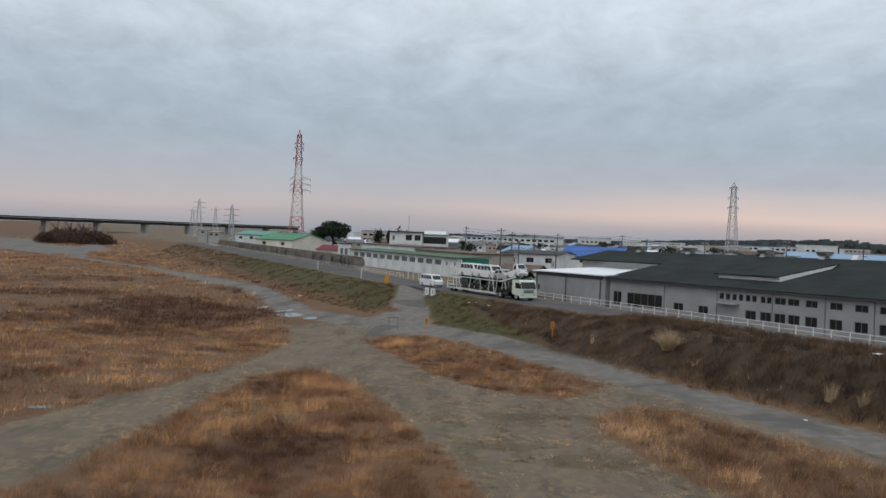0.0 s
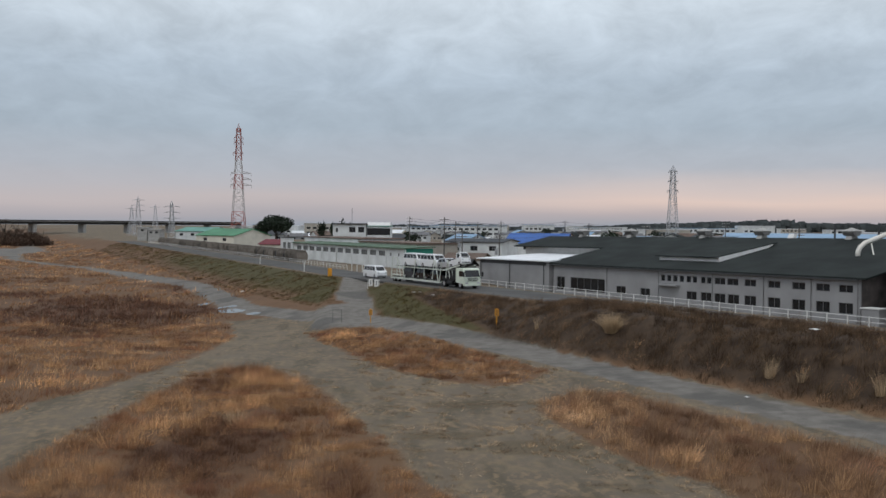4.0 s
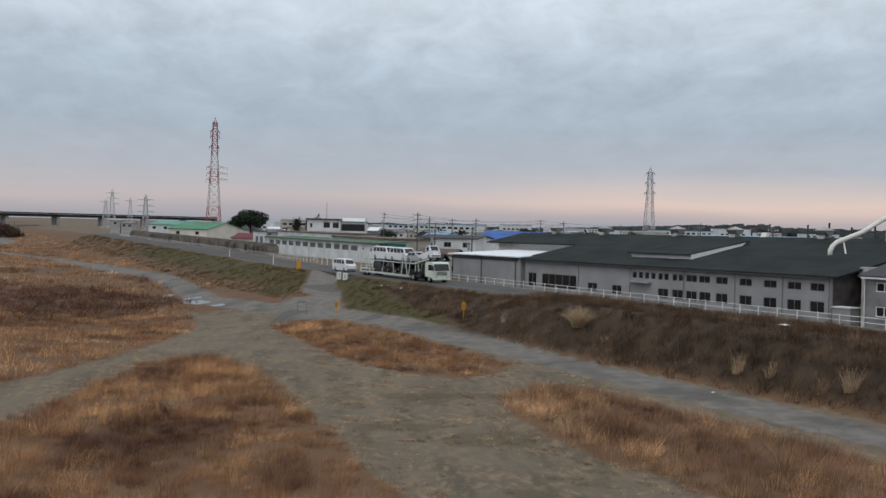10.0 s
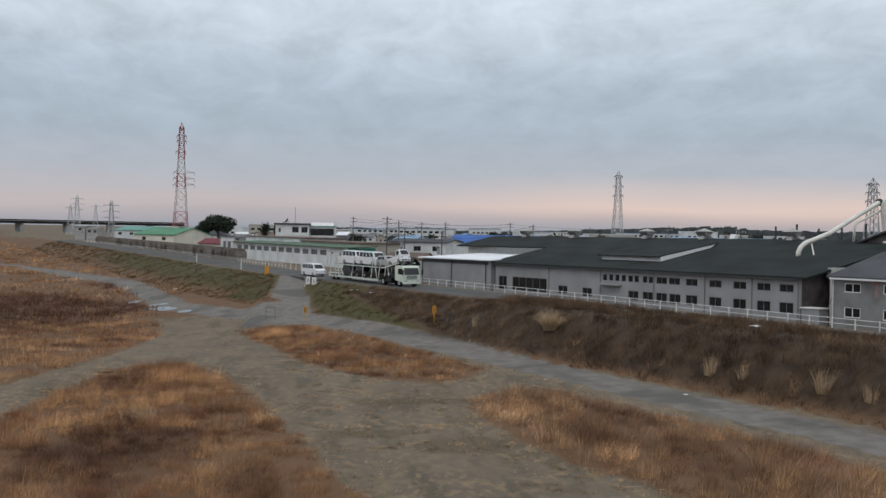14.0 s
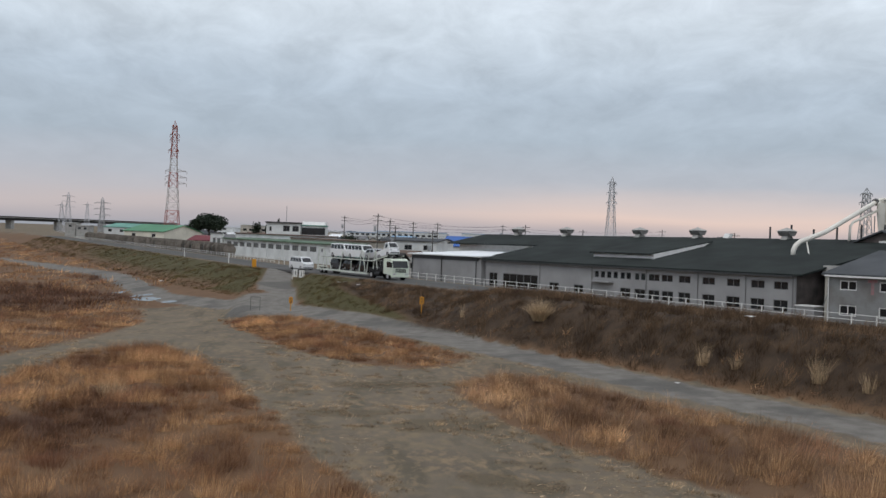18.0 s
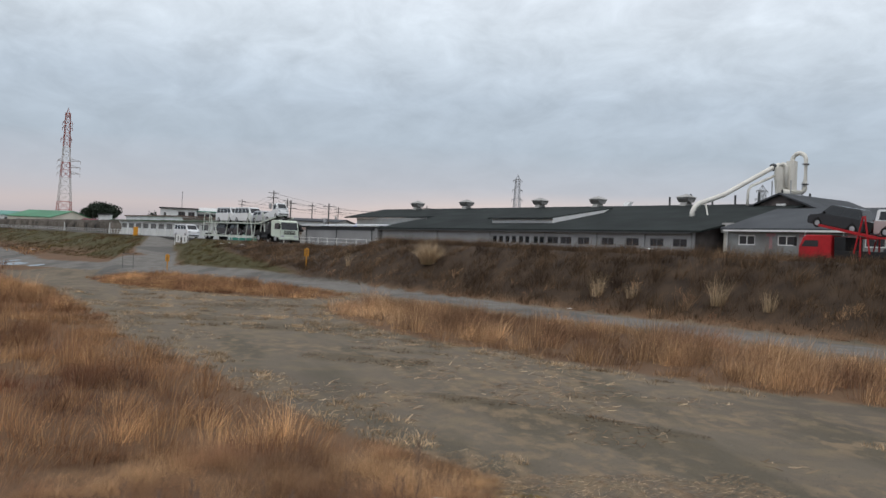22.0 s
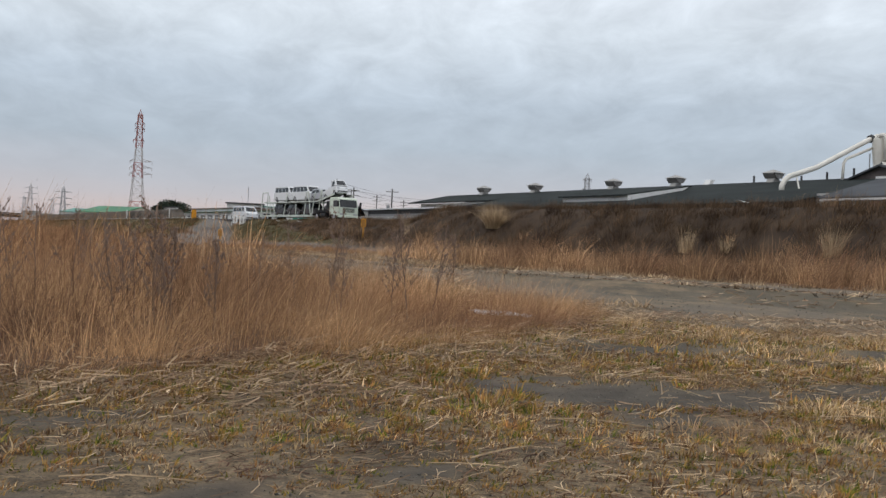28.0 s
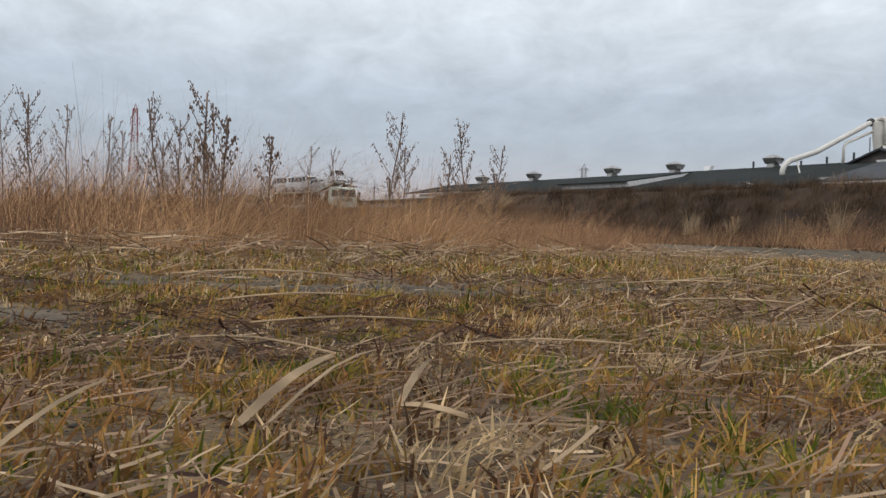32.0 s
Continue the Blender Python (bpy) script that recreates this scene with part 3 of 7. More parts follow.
def inside(poly, x, y):
    """Signed distance to an outline: positive inside."""
    x, y = np.asarray(x, float), np.asarray(y, float)
    best, odd = np.full(x.shape, 1e9), np.zeros(x.shape, bool)
    for (ax, ay), (bx, by) in zip(poly, poly[1:] + poly[:1]):
        t = np.clip(((x - ax) * (bx - ax) + (y - ay) * (by - ay)) / ((bx - ax) ** 2 + (by - ay) ** 2), 0, 1)
        best = np.minimum(best, np.hypot(x - ax - t * (bx - ax), y - ay - t * (by - ay)))
        odd ^= ((ay > y) != (by > y)) & (x < (bx - ax) * (y - ay) / (by - ay + 1e-12) + ax)
    return np.where(odd, best, -best)


def along(line, x, y):
    """Distance to a line of points."""
    x, y = np.asarray(x, float), np.asarray(y, float)
    best = np.full(x.shape, 1e9)
    for (ax, ay), (bx, by) in zip(line, line[1:]):
        t = np.clip(((x - ax) * (bx - ax) + (y - ay) * (by - ay)) / ((bx - ax) ** 2 + (by - ay) ** 2), 0, 1)
        best = np.minimum(best, np.hypot(x - ax - t * (bx - ax), y - ay - t * (by - ay)))
    return best


def wobble(x, y, s=1.0):
    return (np.sin(x * 1.7 / s + 0.6 * np.sin(y * 1.1 / s)) + np.sin(y * 1.3 / s + 2.1 + 0.7 * np.sin(x * 0.9 / s))) * 0.5


def lumps(x, y, s, seed=0):
    """Smooth random field from 0 to 1 with lumps of about s metres."""
    x, y = np.asarray(x, float) / s, np.asarray(y, float) / s
    i, j = np.floor(x), np.floor(y)
    fx, fy = smooth(x - i), smooth(y - j)

    def cell(a, b):
        v = np.sin(a * 127.1 + b * 311.7 + seed * 74.7) * 43758.5453
        return v - np.floor(v)
    return (cell(i, j) * (1 - fx) + cell(i + 1, j) * fx) * (1 - fy) + (cell(i, j + 1) * (1 - fx) + cell(i + 1, j + 1) * fx) * fy


def cover(x, y):
    """How far inside tall grass a place lies, in metres (negative: bare)."""
    g = np.maximum.reduce([inside(MOUND, x, y), inside(PATCH_A, x, y), inside(PATCH_B, x, y), inside(LEFT, x, y)])
    d = off_levee(x, y)
    slope = np.minimum(verge(y) - d, 20.5 + d)
    ab = RAMP_B - RAMP_A
    t = np.clip(((x - RAMP_A[0]) * ab[0] + (y - RAMP_A[1]) * ab[1]) / (ab @ ab), 0, 1)
    q = np.hypot(x - RAMP_A[0] - t * ab[0], y - RAMP_A[1] - t * ab[1])
    slope = np.minimum(slope, q - 2.0 - 2.0 * (1 - t) ** 2)
    far = np.minimum(np.minimum((y - 124) * 0.5, -d - 18), 4)
    g = np.maximum(np.maximum(g, np.minimum(slope, 6)), far)
    road = np.minimum(along(ROAD, x, y), along(BRANCH, x, y) - 1.0)
    return np.minimum(np.minimum(g, road - 2.2), -inside(FLAT, x, y)) + wobble(x, y) * 0.25


def lines(*spans):
    out = []
    for a, b, s in spans:
        out += list(np.arange(a, b, s))
    return np.array(out)


def growing(a, b, first, k=1.25):
    out, s = [], first
    while a < b:
        a += s
        s *= k
        out.append(a)
    return out


def grid_mesh(name, xs, ys, zfun, attrs):
    X, Y = np.meshgrid(xs, ys)
    Z = zfun(X, Y)
    nx, ny = len(xs), len(ys)
    co = np.stack([X, Y, Z], -1).reshape(-1, 3)
    i = (np.arange(ny - 1)[:, None] * nx + np.arange(nx - 1)[None]).ravel()
    quads = np.stack([i, i + 1, i + nx + 1, i + nx], 1)
    me = bpy.data.meshes.new(name)
    me.vertices.add(len(co))
    me.vertices.foreach_set("co", co.ravel())
    me.loops.add(quads.size)
    me.loops.foreach_set("vertex_index", quads.ravel())
    me.polygons.add(len(quads))
    me.polygons.foreach_set("loop_start", np.arange(len(quads)) * 4)
    me.polygons.foreach_set("use_smooth", np.ones(len(quads), bool))
    for key, val in attrs(X, Y).items():
        me.attributes.new(key, "FLOAT", "POINT").data.foreach_set("value", val.ravel().astype(np.float32))
    me.update()
    return me


def quads_mesh(name, co, n_per):
    """Many separate strips: co (strips, n_per*2, 3) of left and right points in pairs."""
    k = co.shape[0]
    me = bpy.data.meshes.new(name)
    me.vertices.add(k * n_per * 2)
    me.vertices.foreach_set("co", co.reshape(-1).astype(np.float32))
    base = np.arange(k)[:, None] * (n_per * 2)
    q = np.concatenate([np.stack([base + 2 * j, base + 2 * j + 1, base + 2 * j + 3, base + 2 * j + 2], -1) for j in range(n_per - 1)], 1).reshape(-1, 4)
    me.loops.add(q.size)
    me.loops.foreach_set("vertex_index", q.ravel())
    me.polygons.add(len(q))
    me.polygons.foreach_set("loop_start", np.arange(len(q)) * 4)
    me.update()
    return me


def blades(x, y, z, h, w, lean, rng, n_per=3, droop=0.35, way=None, tone=None):
    """Grass blades as tapered bent strips."""
    k = len(x)
    a, b = (rng.normal(-0.4, 1.25, k) if way is None else way), rng.uniform(0, math.tau, k)
    dx, dy = np.cos(a) * lean, np.sin(a) * lean
    co = np.zeros((k, n_per * 2, 3))
    for j in range(n_per):
        f = j / (n_per - 1)
        px, py = x + dx * h * f ** 1.6, y + dy * h * f ** 1.6
        pz = z + h * f * (1 - droop * lean * f)
        ww = w * (1 - 0.88 * f) / 2
        co[:, 2 * j] = np.stack([px - np.cos(b) * ww, py - np.sin(b) * ww, pz], 1)
        co[:, 2 * j + 1] = np.stack([px + np.cos(b) * ww, py + np.sin(b) * ww, pz], 1)
    me = quads_mesh("grass", co, n_per)
    tone = np.ones(k) if tone is None else tone
    me.attributes.new("tone", "FLOAT", "POINT").data.foreach_set("value", np.repeat(tone, n_per * 2).astype(np.float32))
    return me


def tussocks(x, y, R, per, h0, h1, w, rng, n_per=3, spread=1.0, sink=0.03, droop=0.42, size=None):
    """Tufts of grass: blades fan outwards from each tuft's middle; every tuft has a height and tone of its own."""
    n = len(x)
    R = R * rng.uniform(0.6, 1.35, n)
    hh = (rng.uniform(0.55, 1.15, n) if size is None else size) * rng.uniform(0.85, 1.15, n)
    tone = rng.uniform(0.68, 1.2, n) * (0.60 + 0.78 * lumps(x, y, float(np.mean(R)) * 4, 17)) * (0.80 + 0.28 * np.clip(hh, 0, 1.4))
    tone = tone * (1 - 0.40 * blobs(STANDS, x, y, 1.1))
    bend, by = -0.3 + 4.0 * (lumps(x, y, 2.2, 19) - 0.5) + rng.normal(0, 0.5, n), np.abs(rng.normal(0.18, 0.25, n))
    rep_ = lambda v: np.repeat(v, per)
    k = n * per
    f, th = np.sqrt(rng.uniform(0, 1, k)), rng.uniform(0, math.tau, k)
    px, py = rep_(x) + rep_(R) * f * np.cos(th), rep_(y) + rep_(R) * f * np.sin(th)
    lean = (0.10 + 0.75 * f) * rng.uniform(0.3, 1.25, k) * spread
    th = th + rng.normal(0, 0.55, k)
    lx, ly = lean * np.cos(th) + rep_(by * np.cos(bend)), lean * np.sin(th) + rep_(by * np.sin(bend))
    h = rep_(hh) * rng.uniform(h0, h1, k) * (1 - 0.35 * f * f)
    return blades(px, py, ground_z(px, py) - sink, h, w * rng.uniform(0.6, 1.4, k), np.hypot(lx, ly), rng, n_per, droop, np.arctan2(ly, lx), rep_(tone) * rng.uniform(0.8, 1.2, k))


def stuff(name, me, mat, label, category):
    me.materials.append(mat)
    return tagged(new(name, me), label, category, "", "stuff")


# ---------------------------------------------------------------- ground


def ground_material():
    m = bpy.data.materials.new("flood_plain_soil")
    m.use_nodes = True
    nt = m.node_tree
    N, L = nt.nodes.new, nt.links.new
    b = nt.nodes["Principled BSDF"]
    b.inputs["Roughness"].default_value = 0.92
    b.inputs["Specular IOR Level"].default_value = 0.2
    tc = N("ShaderNodeTexCoord")

    def noise_(scale, detail=5.0, rough=0.55):
        n = N("ShaderNodeTexNoise")
        n.inputs["Scale"].default_value, n.inputs["Detail"].default_value, n.inputs["Roughness"].default_value = scale, detail, rough
        L(tc.outputs["Object"], n.inputs["Vector"])
        return n.outputs[0]

    def rng(src, a, b_, lo=0.0, hi=1.0):
        r = N("ShaderNodeMapRange")
        r.inputs[1].default_value, r.inputs[2].default_value, r.inputs[3].default_value, r.inputs[4].default_value = a, b_, lo, hi
        L(src, r.inputs[0])
        return r.outputs[0]

    def mix(f, a, c):
        x = N("ShaderNodeMix")
        x.data_type = "RGBA"
        for s, v in ((0, f), (6, a), (7, c)):
            if isinstance(v, tuple):
                x.inputs[s].default_value = (*v, 1)
            else:
                L(v, x.inputs[s])
        return x.outputs[2]

    def math_(op, a, c):
        x = N("ShaderNodeMath")
        x.operation = op
        for s, v in ((0, a), (1, c)):
            if isinstance(v, (int, float)):
                x.inputs[s].default_value = v
            else:
                L(v, x.inputs[s])
        return x.outputs[0]

    def attr(key):
        a = N("ShaderNodeAttribute")
        a.attribute_name = key
        return a.outputs["Fac"]

    big, mid, fine, grit = noise_(0.12), noise_(0.9), noise_(7.0, 6.0, 0.65), noise_(60.0, 4.0, 0.7)
    dirt = mix(rng(big, 0.35, 0.65), (0.110, 0.088, 0.065), (0.142, 0.115, 0.084))
    dirt = mix(math_("MULTIPLY", rng(mid, 0.5, 0.66), 0.6), dirt, (0.20, 0.15, 0.09))
    lane = N("ShaderNodeMapping")
    lane.inputs["Rotation"].default_value, lane.inputs["Scale"].default_value = (0, 0, radians(24)), (1.0, 0.22, 1.0)
    L(tc.outputs["Object"], lane.inputs[0])
    ln = N("ShaderNodeTexNoise")
    ln.inputs["Scale"].default_value, ln.inputs["Detail"].default_value = 0.55, 4.0
    L(lane.outputs[0], ln.inputs["Vector"])
    dirt = mix(math_("MULTIPLY", rng(ln.outputs[0], 0.5, 0.62), 0.7), dirt, (0.078, 0.066, 0.045))
    mat_ = N("ShaderNodeMapping")
    mat_.inputs["Rotation"].default_value, mat_.inputs["Scale"].default_value = (0, 0, radians(-30)), (1.0, 0.55, 1.0)
    L(tc.outputs["Object"], mat_.inputs[0])
    mats = N("ShaderNodeTexNoise")
    mats.inputs["Scale"].default_value, mats.inputs["Detail"].default_value, mats.inputs["Roughness"].default_value = 2.4, 5.0, 0.62
    L(mat_.outputs[0], mats.inputs["Vector"])
    gate = rng(noise_(0.22, 3.0), 0.38, 0.56)
    dirt = mix(math_("MULTIPLY", math_("MULTIPLY", rng(mats.outputs[0], 0.48, 0.62), gate), 0.75), dirt, (0.23, 0.163, 0.100))
    gravel = mix(rng(mid, 0.35, 0.68), (0.120, 0.110, 0.098), (0.182, 0.169, 0.152))
    gravel = mix(math_("MULTIPLY", rng(big, 0.53, 0.60), 0.7), gravel, (0.078, 0.074, 0.069))
    thatch = mix(rng(fine, 0.3, 0.7), (0.090, 0.050, 0.028), (0.175, 0.102, 0.053))
    far = mix(rng(big, 0.35, 0.65), (0.142, 0.080, 0.043), (0.098, 0.054, 0.031))
    thatch = mix(rng(mid, 0.35, 0.65), thatch, far)
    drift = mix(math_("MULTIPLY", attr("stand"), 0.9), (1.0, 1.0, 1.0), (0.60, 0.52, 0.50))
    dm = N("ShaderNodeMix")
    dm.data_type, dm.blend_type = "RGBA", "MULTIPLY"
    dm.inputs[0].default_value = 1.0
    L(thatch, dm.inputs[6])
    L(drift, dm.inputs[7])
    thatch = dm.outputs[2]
    green = mix(rng(fine, 0.35, 0.7), (0.040, 0.045, 0.013), (0.080, 0.060, 0.026))
    brush = mix(rng(mid, 0.35, 0.65), (0.034, 0.023, 0.016), (0.066, 0.043, 0.027))
    straw = mix(rng(fine, 0.35, 0.7), (0.034, 0.026, 0.018), (0.100, 0.075, 0.047))
    tw = noise_(22.0, 5.0, 0.7)
    straw = mix(math_("MULTIPLY", math_("MULTIPLY", math_("MULTIPLY", rng(tw, 0.38, 0.55), rng(noise_(140.0, 4.0, 0.7), 0.38, 0.56)), rng(mats.outputs[0], 0.34, 0.50)), 0.9), straw, (0.30, 0.215, 0.125))
    n_edge = math_("MULTIPLY", math_("SUBTRACT", fine, 0.5), 1.6)
    c = mix(rng(math_("ADD", attr("gravel"), math_("MULTIPLY", n_edge, 0.6)), 0.35, 0.65), dirt, gravel)
    c = mix(math_("MULTIPLY", rng(math_("ADD", attr("mat"), math_("MULTIPLY", n_edge, 0.5)), 0.25, 0.75), 0.7), c, mix(rng(fine, 0.35, 0.65), (0.062, 0.050, 0.031), (0.12, 0.088, 0.052)))
    c = mix(math_("MULTIPLY", attr("bare"), 0.8), c, mix(rng(fine, 0.35, 0.65), (0.030, 0.025, 0.020), (0.074, 0.063, 0.050)))
    c = mix(math_("MULTIPLY", rng(math_("ADD", attr("mown"), math_("MULTIPLY", math_("SUBTRACT", mid, 0.5), 2.2)), 0.35, 0.75), 0.85), c, straw)
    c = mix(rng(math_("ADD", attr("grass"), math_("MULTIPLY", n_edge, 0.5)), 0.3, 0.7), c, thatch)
    c = mix(math_("MULTIPLY", rng(math_("ADD", attr("green"), n_edge), 0.2, 0.7), 0.95), c, green)
    c = mix(rng(math_("ADD", attr("brush"), n_edge), 0.3, 0.8), c, brush)
    v = N("ShaderNodeHueSaturation")
    L(c, v.inputs["Color"])
    L(rng(grit, 0.25, 0.75, 0.78, 1.22), v.inputs["Value"])
    L(v.outputs[0], b.inputs["Base Color"])
    h = math_("ADD", math_("MULTIPLY", fine, 1.0), math_("MULTIPLY", grit, 0.35))
    bp = N("ShaderNodeBump")
    bp.inputs["Strength"].default_value, bp.inputs["Distance"].default_value = 0.3, 0.03
    L(h, bp.inputs["Height"])
    L(bp.outputs[0], b.inputs["Normal"])
    return m


def brush_end(d):
    """How far along the bank the dark brush reaches: less far at the foot, where green grass runs on."""
    return 94 + 26 * smooth((np.asarray(d, float) + 19) / 7)


MOWN = [(-8, 6), (22, 6), (18, 13), (12.5, 19.4), (10.4, 20.8), (8.9, 22.2), (8.2, 21.6), (7.0, 20.2), (5.4, 18.9), (-8, 16.5)]


def ground_attrs(x, y):
    g, d = cover(x, y), off_levee(x, y)
    road = along(ROAD, x, y)
    ab = RAMP_B - RAMP_A
    t = np.clip(((x - RAMP_A[0]) * ab[0] + (y - RAMP_A[1]) * ab[1]) / (ab @ ab), 0, 1)
    q = np.hypot(x - RAMP_A[0] - t * ab[0], y - RAMP_A[1] - t * ab[1])
    road = np.minimum(road, along(BRANCH, x, y))
    gravel = np.maximum(1 - smooth((road - 1.7) / 0.9), (1 - smooth((q - 1.6 - 2.3 * (1 - t) ** 2) / 0.9)) * (d < -1))
    onslope = smooth(verge(y) + 0.3 - d) * smooth((20.5 + d) / 2)
    green = (1 - gravel) * onslope * 0.9 * smooth((y - brush_end(d) + 4) / 8) * smooth((330 - y) / 120) * smooth((20.5 + d) / np.where(y > 140, 7, 2))
    brush = onslope * smooth((brush_end(d) + 4 - y) / 8)
    gravel = np.maximum(gravel, smooth(inside(FLAT, x, y) / 5 + 0.5))
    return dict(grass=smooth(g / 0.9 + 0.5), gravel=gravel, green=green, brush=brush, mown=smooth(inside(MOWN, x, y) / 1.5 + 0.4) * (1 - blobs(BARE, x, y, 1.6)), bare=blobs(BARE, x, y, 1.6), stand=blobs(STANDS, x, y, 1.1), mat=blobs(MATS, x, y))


gx = np.array(sorted(set(np.round(np.concatenate([-np.array(growing(180, 4500, 2.0)), lines((-180, -70, 3.0), (-70, 2, 1.0), (2, 5, 0.25), (5, 9, 0.125), (9, 14, 0.25), (14, 75, 1.0)), np.array(growing(75, 4500, 1.5))]), 3))))
gy = np.array(sorted(set(np.round(np.concatenate([-np.array(growing(10, 3000, 2.0)), lines((-10, 14, 1.0), (14, 16.5, 0.25), (16.5, 20.5, 0.125), (20.5, 34, 0.3), (34, 250, 1.0), (250, 440, 3.0)), np.array(growing(440, 4800, 2.0))]), 3))))
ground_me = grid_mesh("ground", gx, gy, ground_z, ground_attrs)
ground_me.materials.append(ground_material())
tagged(new("ground", ground_me), "dry flood plain soil with dirt tracks and a grassy levee bank", "ground", "", "structure")


def strip(name, d0, d1, ys, lift, mat, label, category, curve=None):
    """A flat strip that follows the levee top between two offsets from its rail."""
    bm = bmesh.new()
    prev = None
    for y in ys:
        row = []
        for d in (d0, d1):
            x = float(fence_x(y)) + d / 0.9
            row += [bm.verts.new((x, y, CREST + lift)), bm.verts.new((x, y, CREST - 0.25))]
        if prev:
            bm.faces.new((prev[0], prev[2], row[2], row[0]))
            bm.faces.new((prev[1], prev[0], row[0], row[1]))
            bm.faces.new((prev[2], prev[3], row[3], row[2]))
        prev = row
    bmesh.ops.recalc_face_normals(bm, faces=bm.faces[:])
    me = bpy.data.meshes.new(name)
    bm.to_mesh(me)
    bm.free()
    me.materials.append(mat)
    return tagged(new(name, me), label, category, "", "structure")


levee_ys = [-40, 0, 40, 80, 110, 130, 140, 150, 155, 160, 165, 190, 230, 270, 300, 340, 380, 420, 436]
strip("road", -8.4, -0.8, levee_ys, 0.03, MAT["asphalt"], "grey asphalt road along the levee top", "road")

# ---------------------------------------------------------------- the long grey works
U, NRM = Vector((0.447, -0.894, 0)), Vector((0.894, 0.447, 0))
BASE = Vector((26.8, 138.5, 0))
TILT = Matrix.Translation((20, 0, 0)) @ Matrix.Rotation(-0.0085, 4, "Y") @ Matrix.Translation((-20, 0, 0))
WORKS = Matrix(((U.x, NRM.x, 0, BASE.x), (U.y, NRM.y, 0, BASE.y), (0, 0, 1, 0), (0, 0, 0, 1))) @ TILT


def roof_slab(parent, s0, s1, d0, z0, d1, z1, mat, thick=0.18, over=0.4, name="roof"):
    """A sloping roof from (d0, z0) at the eave to (d1, z1) at the ridge."""
    k = (z1 - z0) / (d1 - d0)
    o = over if d1 > d0 else -over
    bm = prism(bmesh.new(), [(d0 - o, z0 - o * k), (d1, z1), (d1, z1 + thick), (d0 - o, z0 - o * k + thick)], s0, s1)
    return part(name, bm, mat, parent)


def works():
    W = thing("factory_building", "long grey metal-clad factory with a dark pitched roof and ridge vents", "factory", WORKS)
    S0, S1, E, RD, RZ = -2.6, 49.0, 5.55, 19.5, 9.35
    up = [20.2, 21.3, 22.4, 23.5, 24.7, 25.7, 27.1, 28.05]
    holes = [(a, a + 0.75, 4.05, 4.85) for a in up]
    pairs = [29.3, 31.3, 33.9, 37.3, 40.6, 43.7, 46.5]
    holes += [(a, a + 1.7, 4.05, 4.85) for a in pairs]
    low = [24.7, 27.1, 29.3, 31.4, 33.9, 37.3, 40.6, 43.7, 46.5]
    holes += [(a, a + 1.72, 1.85, 3.0) for a in low]
    holes += [(-1.6, 0.3, 1.85, 3.75), (1.6, 9.2, 1.85, 3.75), (11.6, 13.5, 1.95, 3.0), (16.4, 18.2, 1.85, 2.95)]
    wf = part("wall", wall_with_holes(bmesh.new(), S0, S1, 0, 0.25, 0.5, E, holes), MAT["wall_grey"], W)
    for a, b, lo, hi in holes:
        window(W, a, b, lo, hi, 0.0, 5 if b - a > 4 else (1 if b - a < 1 else 2))
    gable = [(0.25, 0.5), (2 * RD - 0.25, 0.5), (2 * RD - 0.25, E), (RD, RZ - 0.05), (0.25, E)]
    part("wall", prism(bmesh.new(), gable, S1 - 0.25, S1), MAT["wall_rust"], W, "dark weathered gable wall")
    part("wall", prism(bmesh.new(), gable, S0, S0 + 0.25), MAT["wall_grey"], W)
    part("wall", boxes((S0, S1, 2 * RD - 0.25, 2 * RD, 0.5, E)), MAT["wall_grey"], W)
    roof_slab(W, S0 - 1.2, S1 + 1.0, 0, E, RD, RZ, MAT["roof_dark"])
    roof_slab(W, S0 - 1.2, S1 + 1.0, 2 * RD, E, RD, RZ, MAT["roof_dark"])
    # roof over the rear hall runs on to the far end
    part("wall", boxes((-28, S0, 13, 13.25, 0.5, 7.7), (-28, -27.75, 13.25, 26, 0.5, 7.6)), MAT["trim_white"], W, "white upper wall of the rear hall")
    roof_slab(W, -29.5, S0 - 1.2, 12, 7.75, RD, RZ, MAT["roof_dark"], 0.18, 0.5)
    roof_slab(W, -29.5, S0 - 1.2, 27, 7.75, RD, RZ, MAT["roof_dark"], 0.18, 0.5)
    # raised roof section
    D0, D1, rise = 4.2, 12.5, 0.75
    zr = lambda d: E + (RZ - E) * d / RD
    bm = prism(bmesh.new(), [(D0, zr(D0)), (D1, zr(D1)), (D1 + 1.5, zr(D1) + rise * 1.0), (D0, zr(D0) + rise)], 15.4, 26.0)
    part("dormer", bm, MAT["trim_white"], W, "pale wall of the raised roof section")
    k = (zr(D1) + rise - zr(D0) - rise) / (D1 + 1.5 - D0)
    bm = prism(bmesh.new(), [(D0 - 0.5, zr(D0) + rise - 0.5 * k), (D1 + 2.2, zr(D1) + rise + 0.1), (D1 + 2.2, zr(D1) + rise + 0.24), (D0 - 0.5, zr(D0) + rise - 0.5 * k + 0.14)], 15.1, 25.95)
    part("dormer_roof", bm, MAT["roof_dark"], W)
    # trim: gutter, downpipes, canopy
    part("gutter", boxes((S0, S1, -0.52, -0.38, E - 0.22, E - 0.06)), MAT["trim_dark"], W)
    for s in (S0 + 0.2, 9.7, 19.8, 29.0, 36.7, 43.1, S1 - 0.2):
        part("downpipe", rod(bmesh.new(), (s, -0.07, 0.6), (s, -0.07, E - 0.1), 0.045), MAT["pipe_grey"], W)
    part("canopy", boxes((20.0, 23.6, -0.7, 0.0, 3.5, 3.66)), MAT["wall_grey"], W)
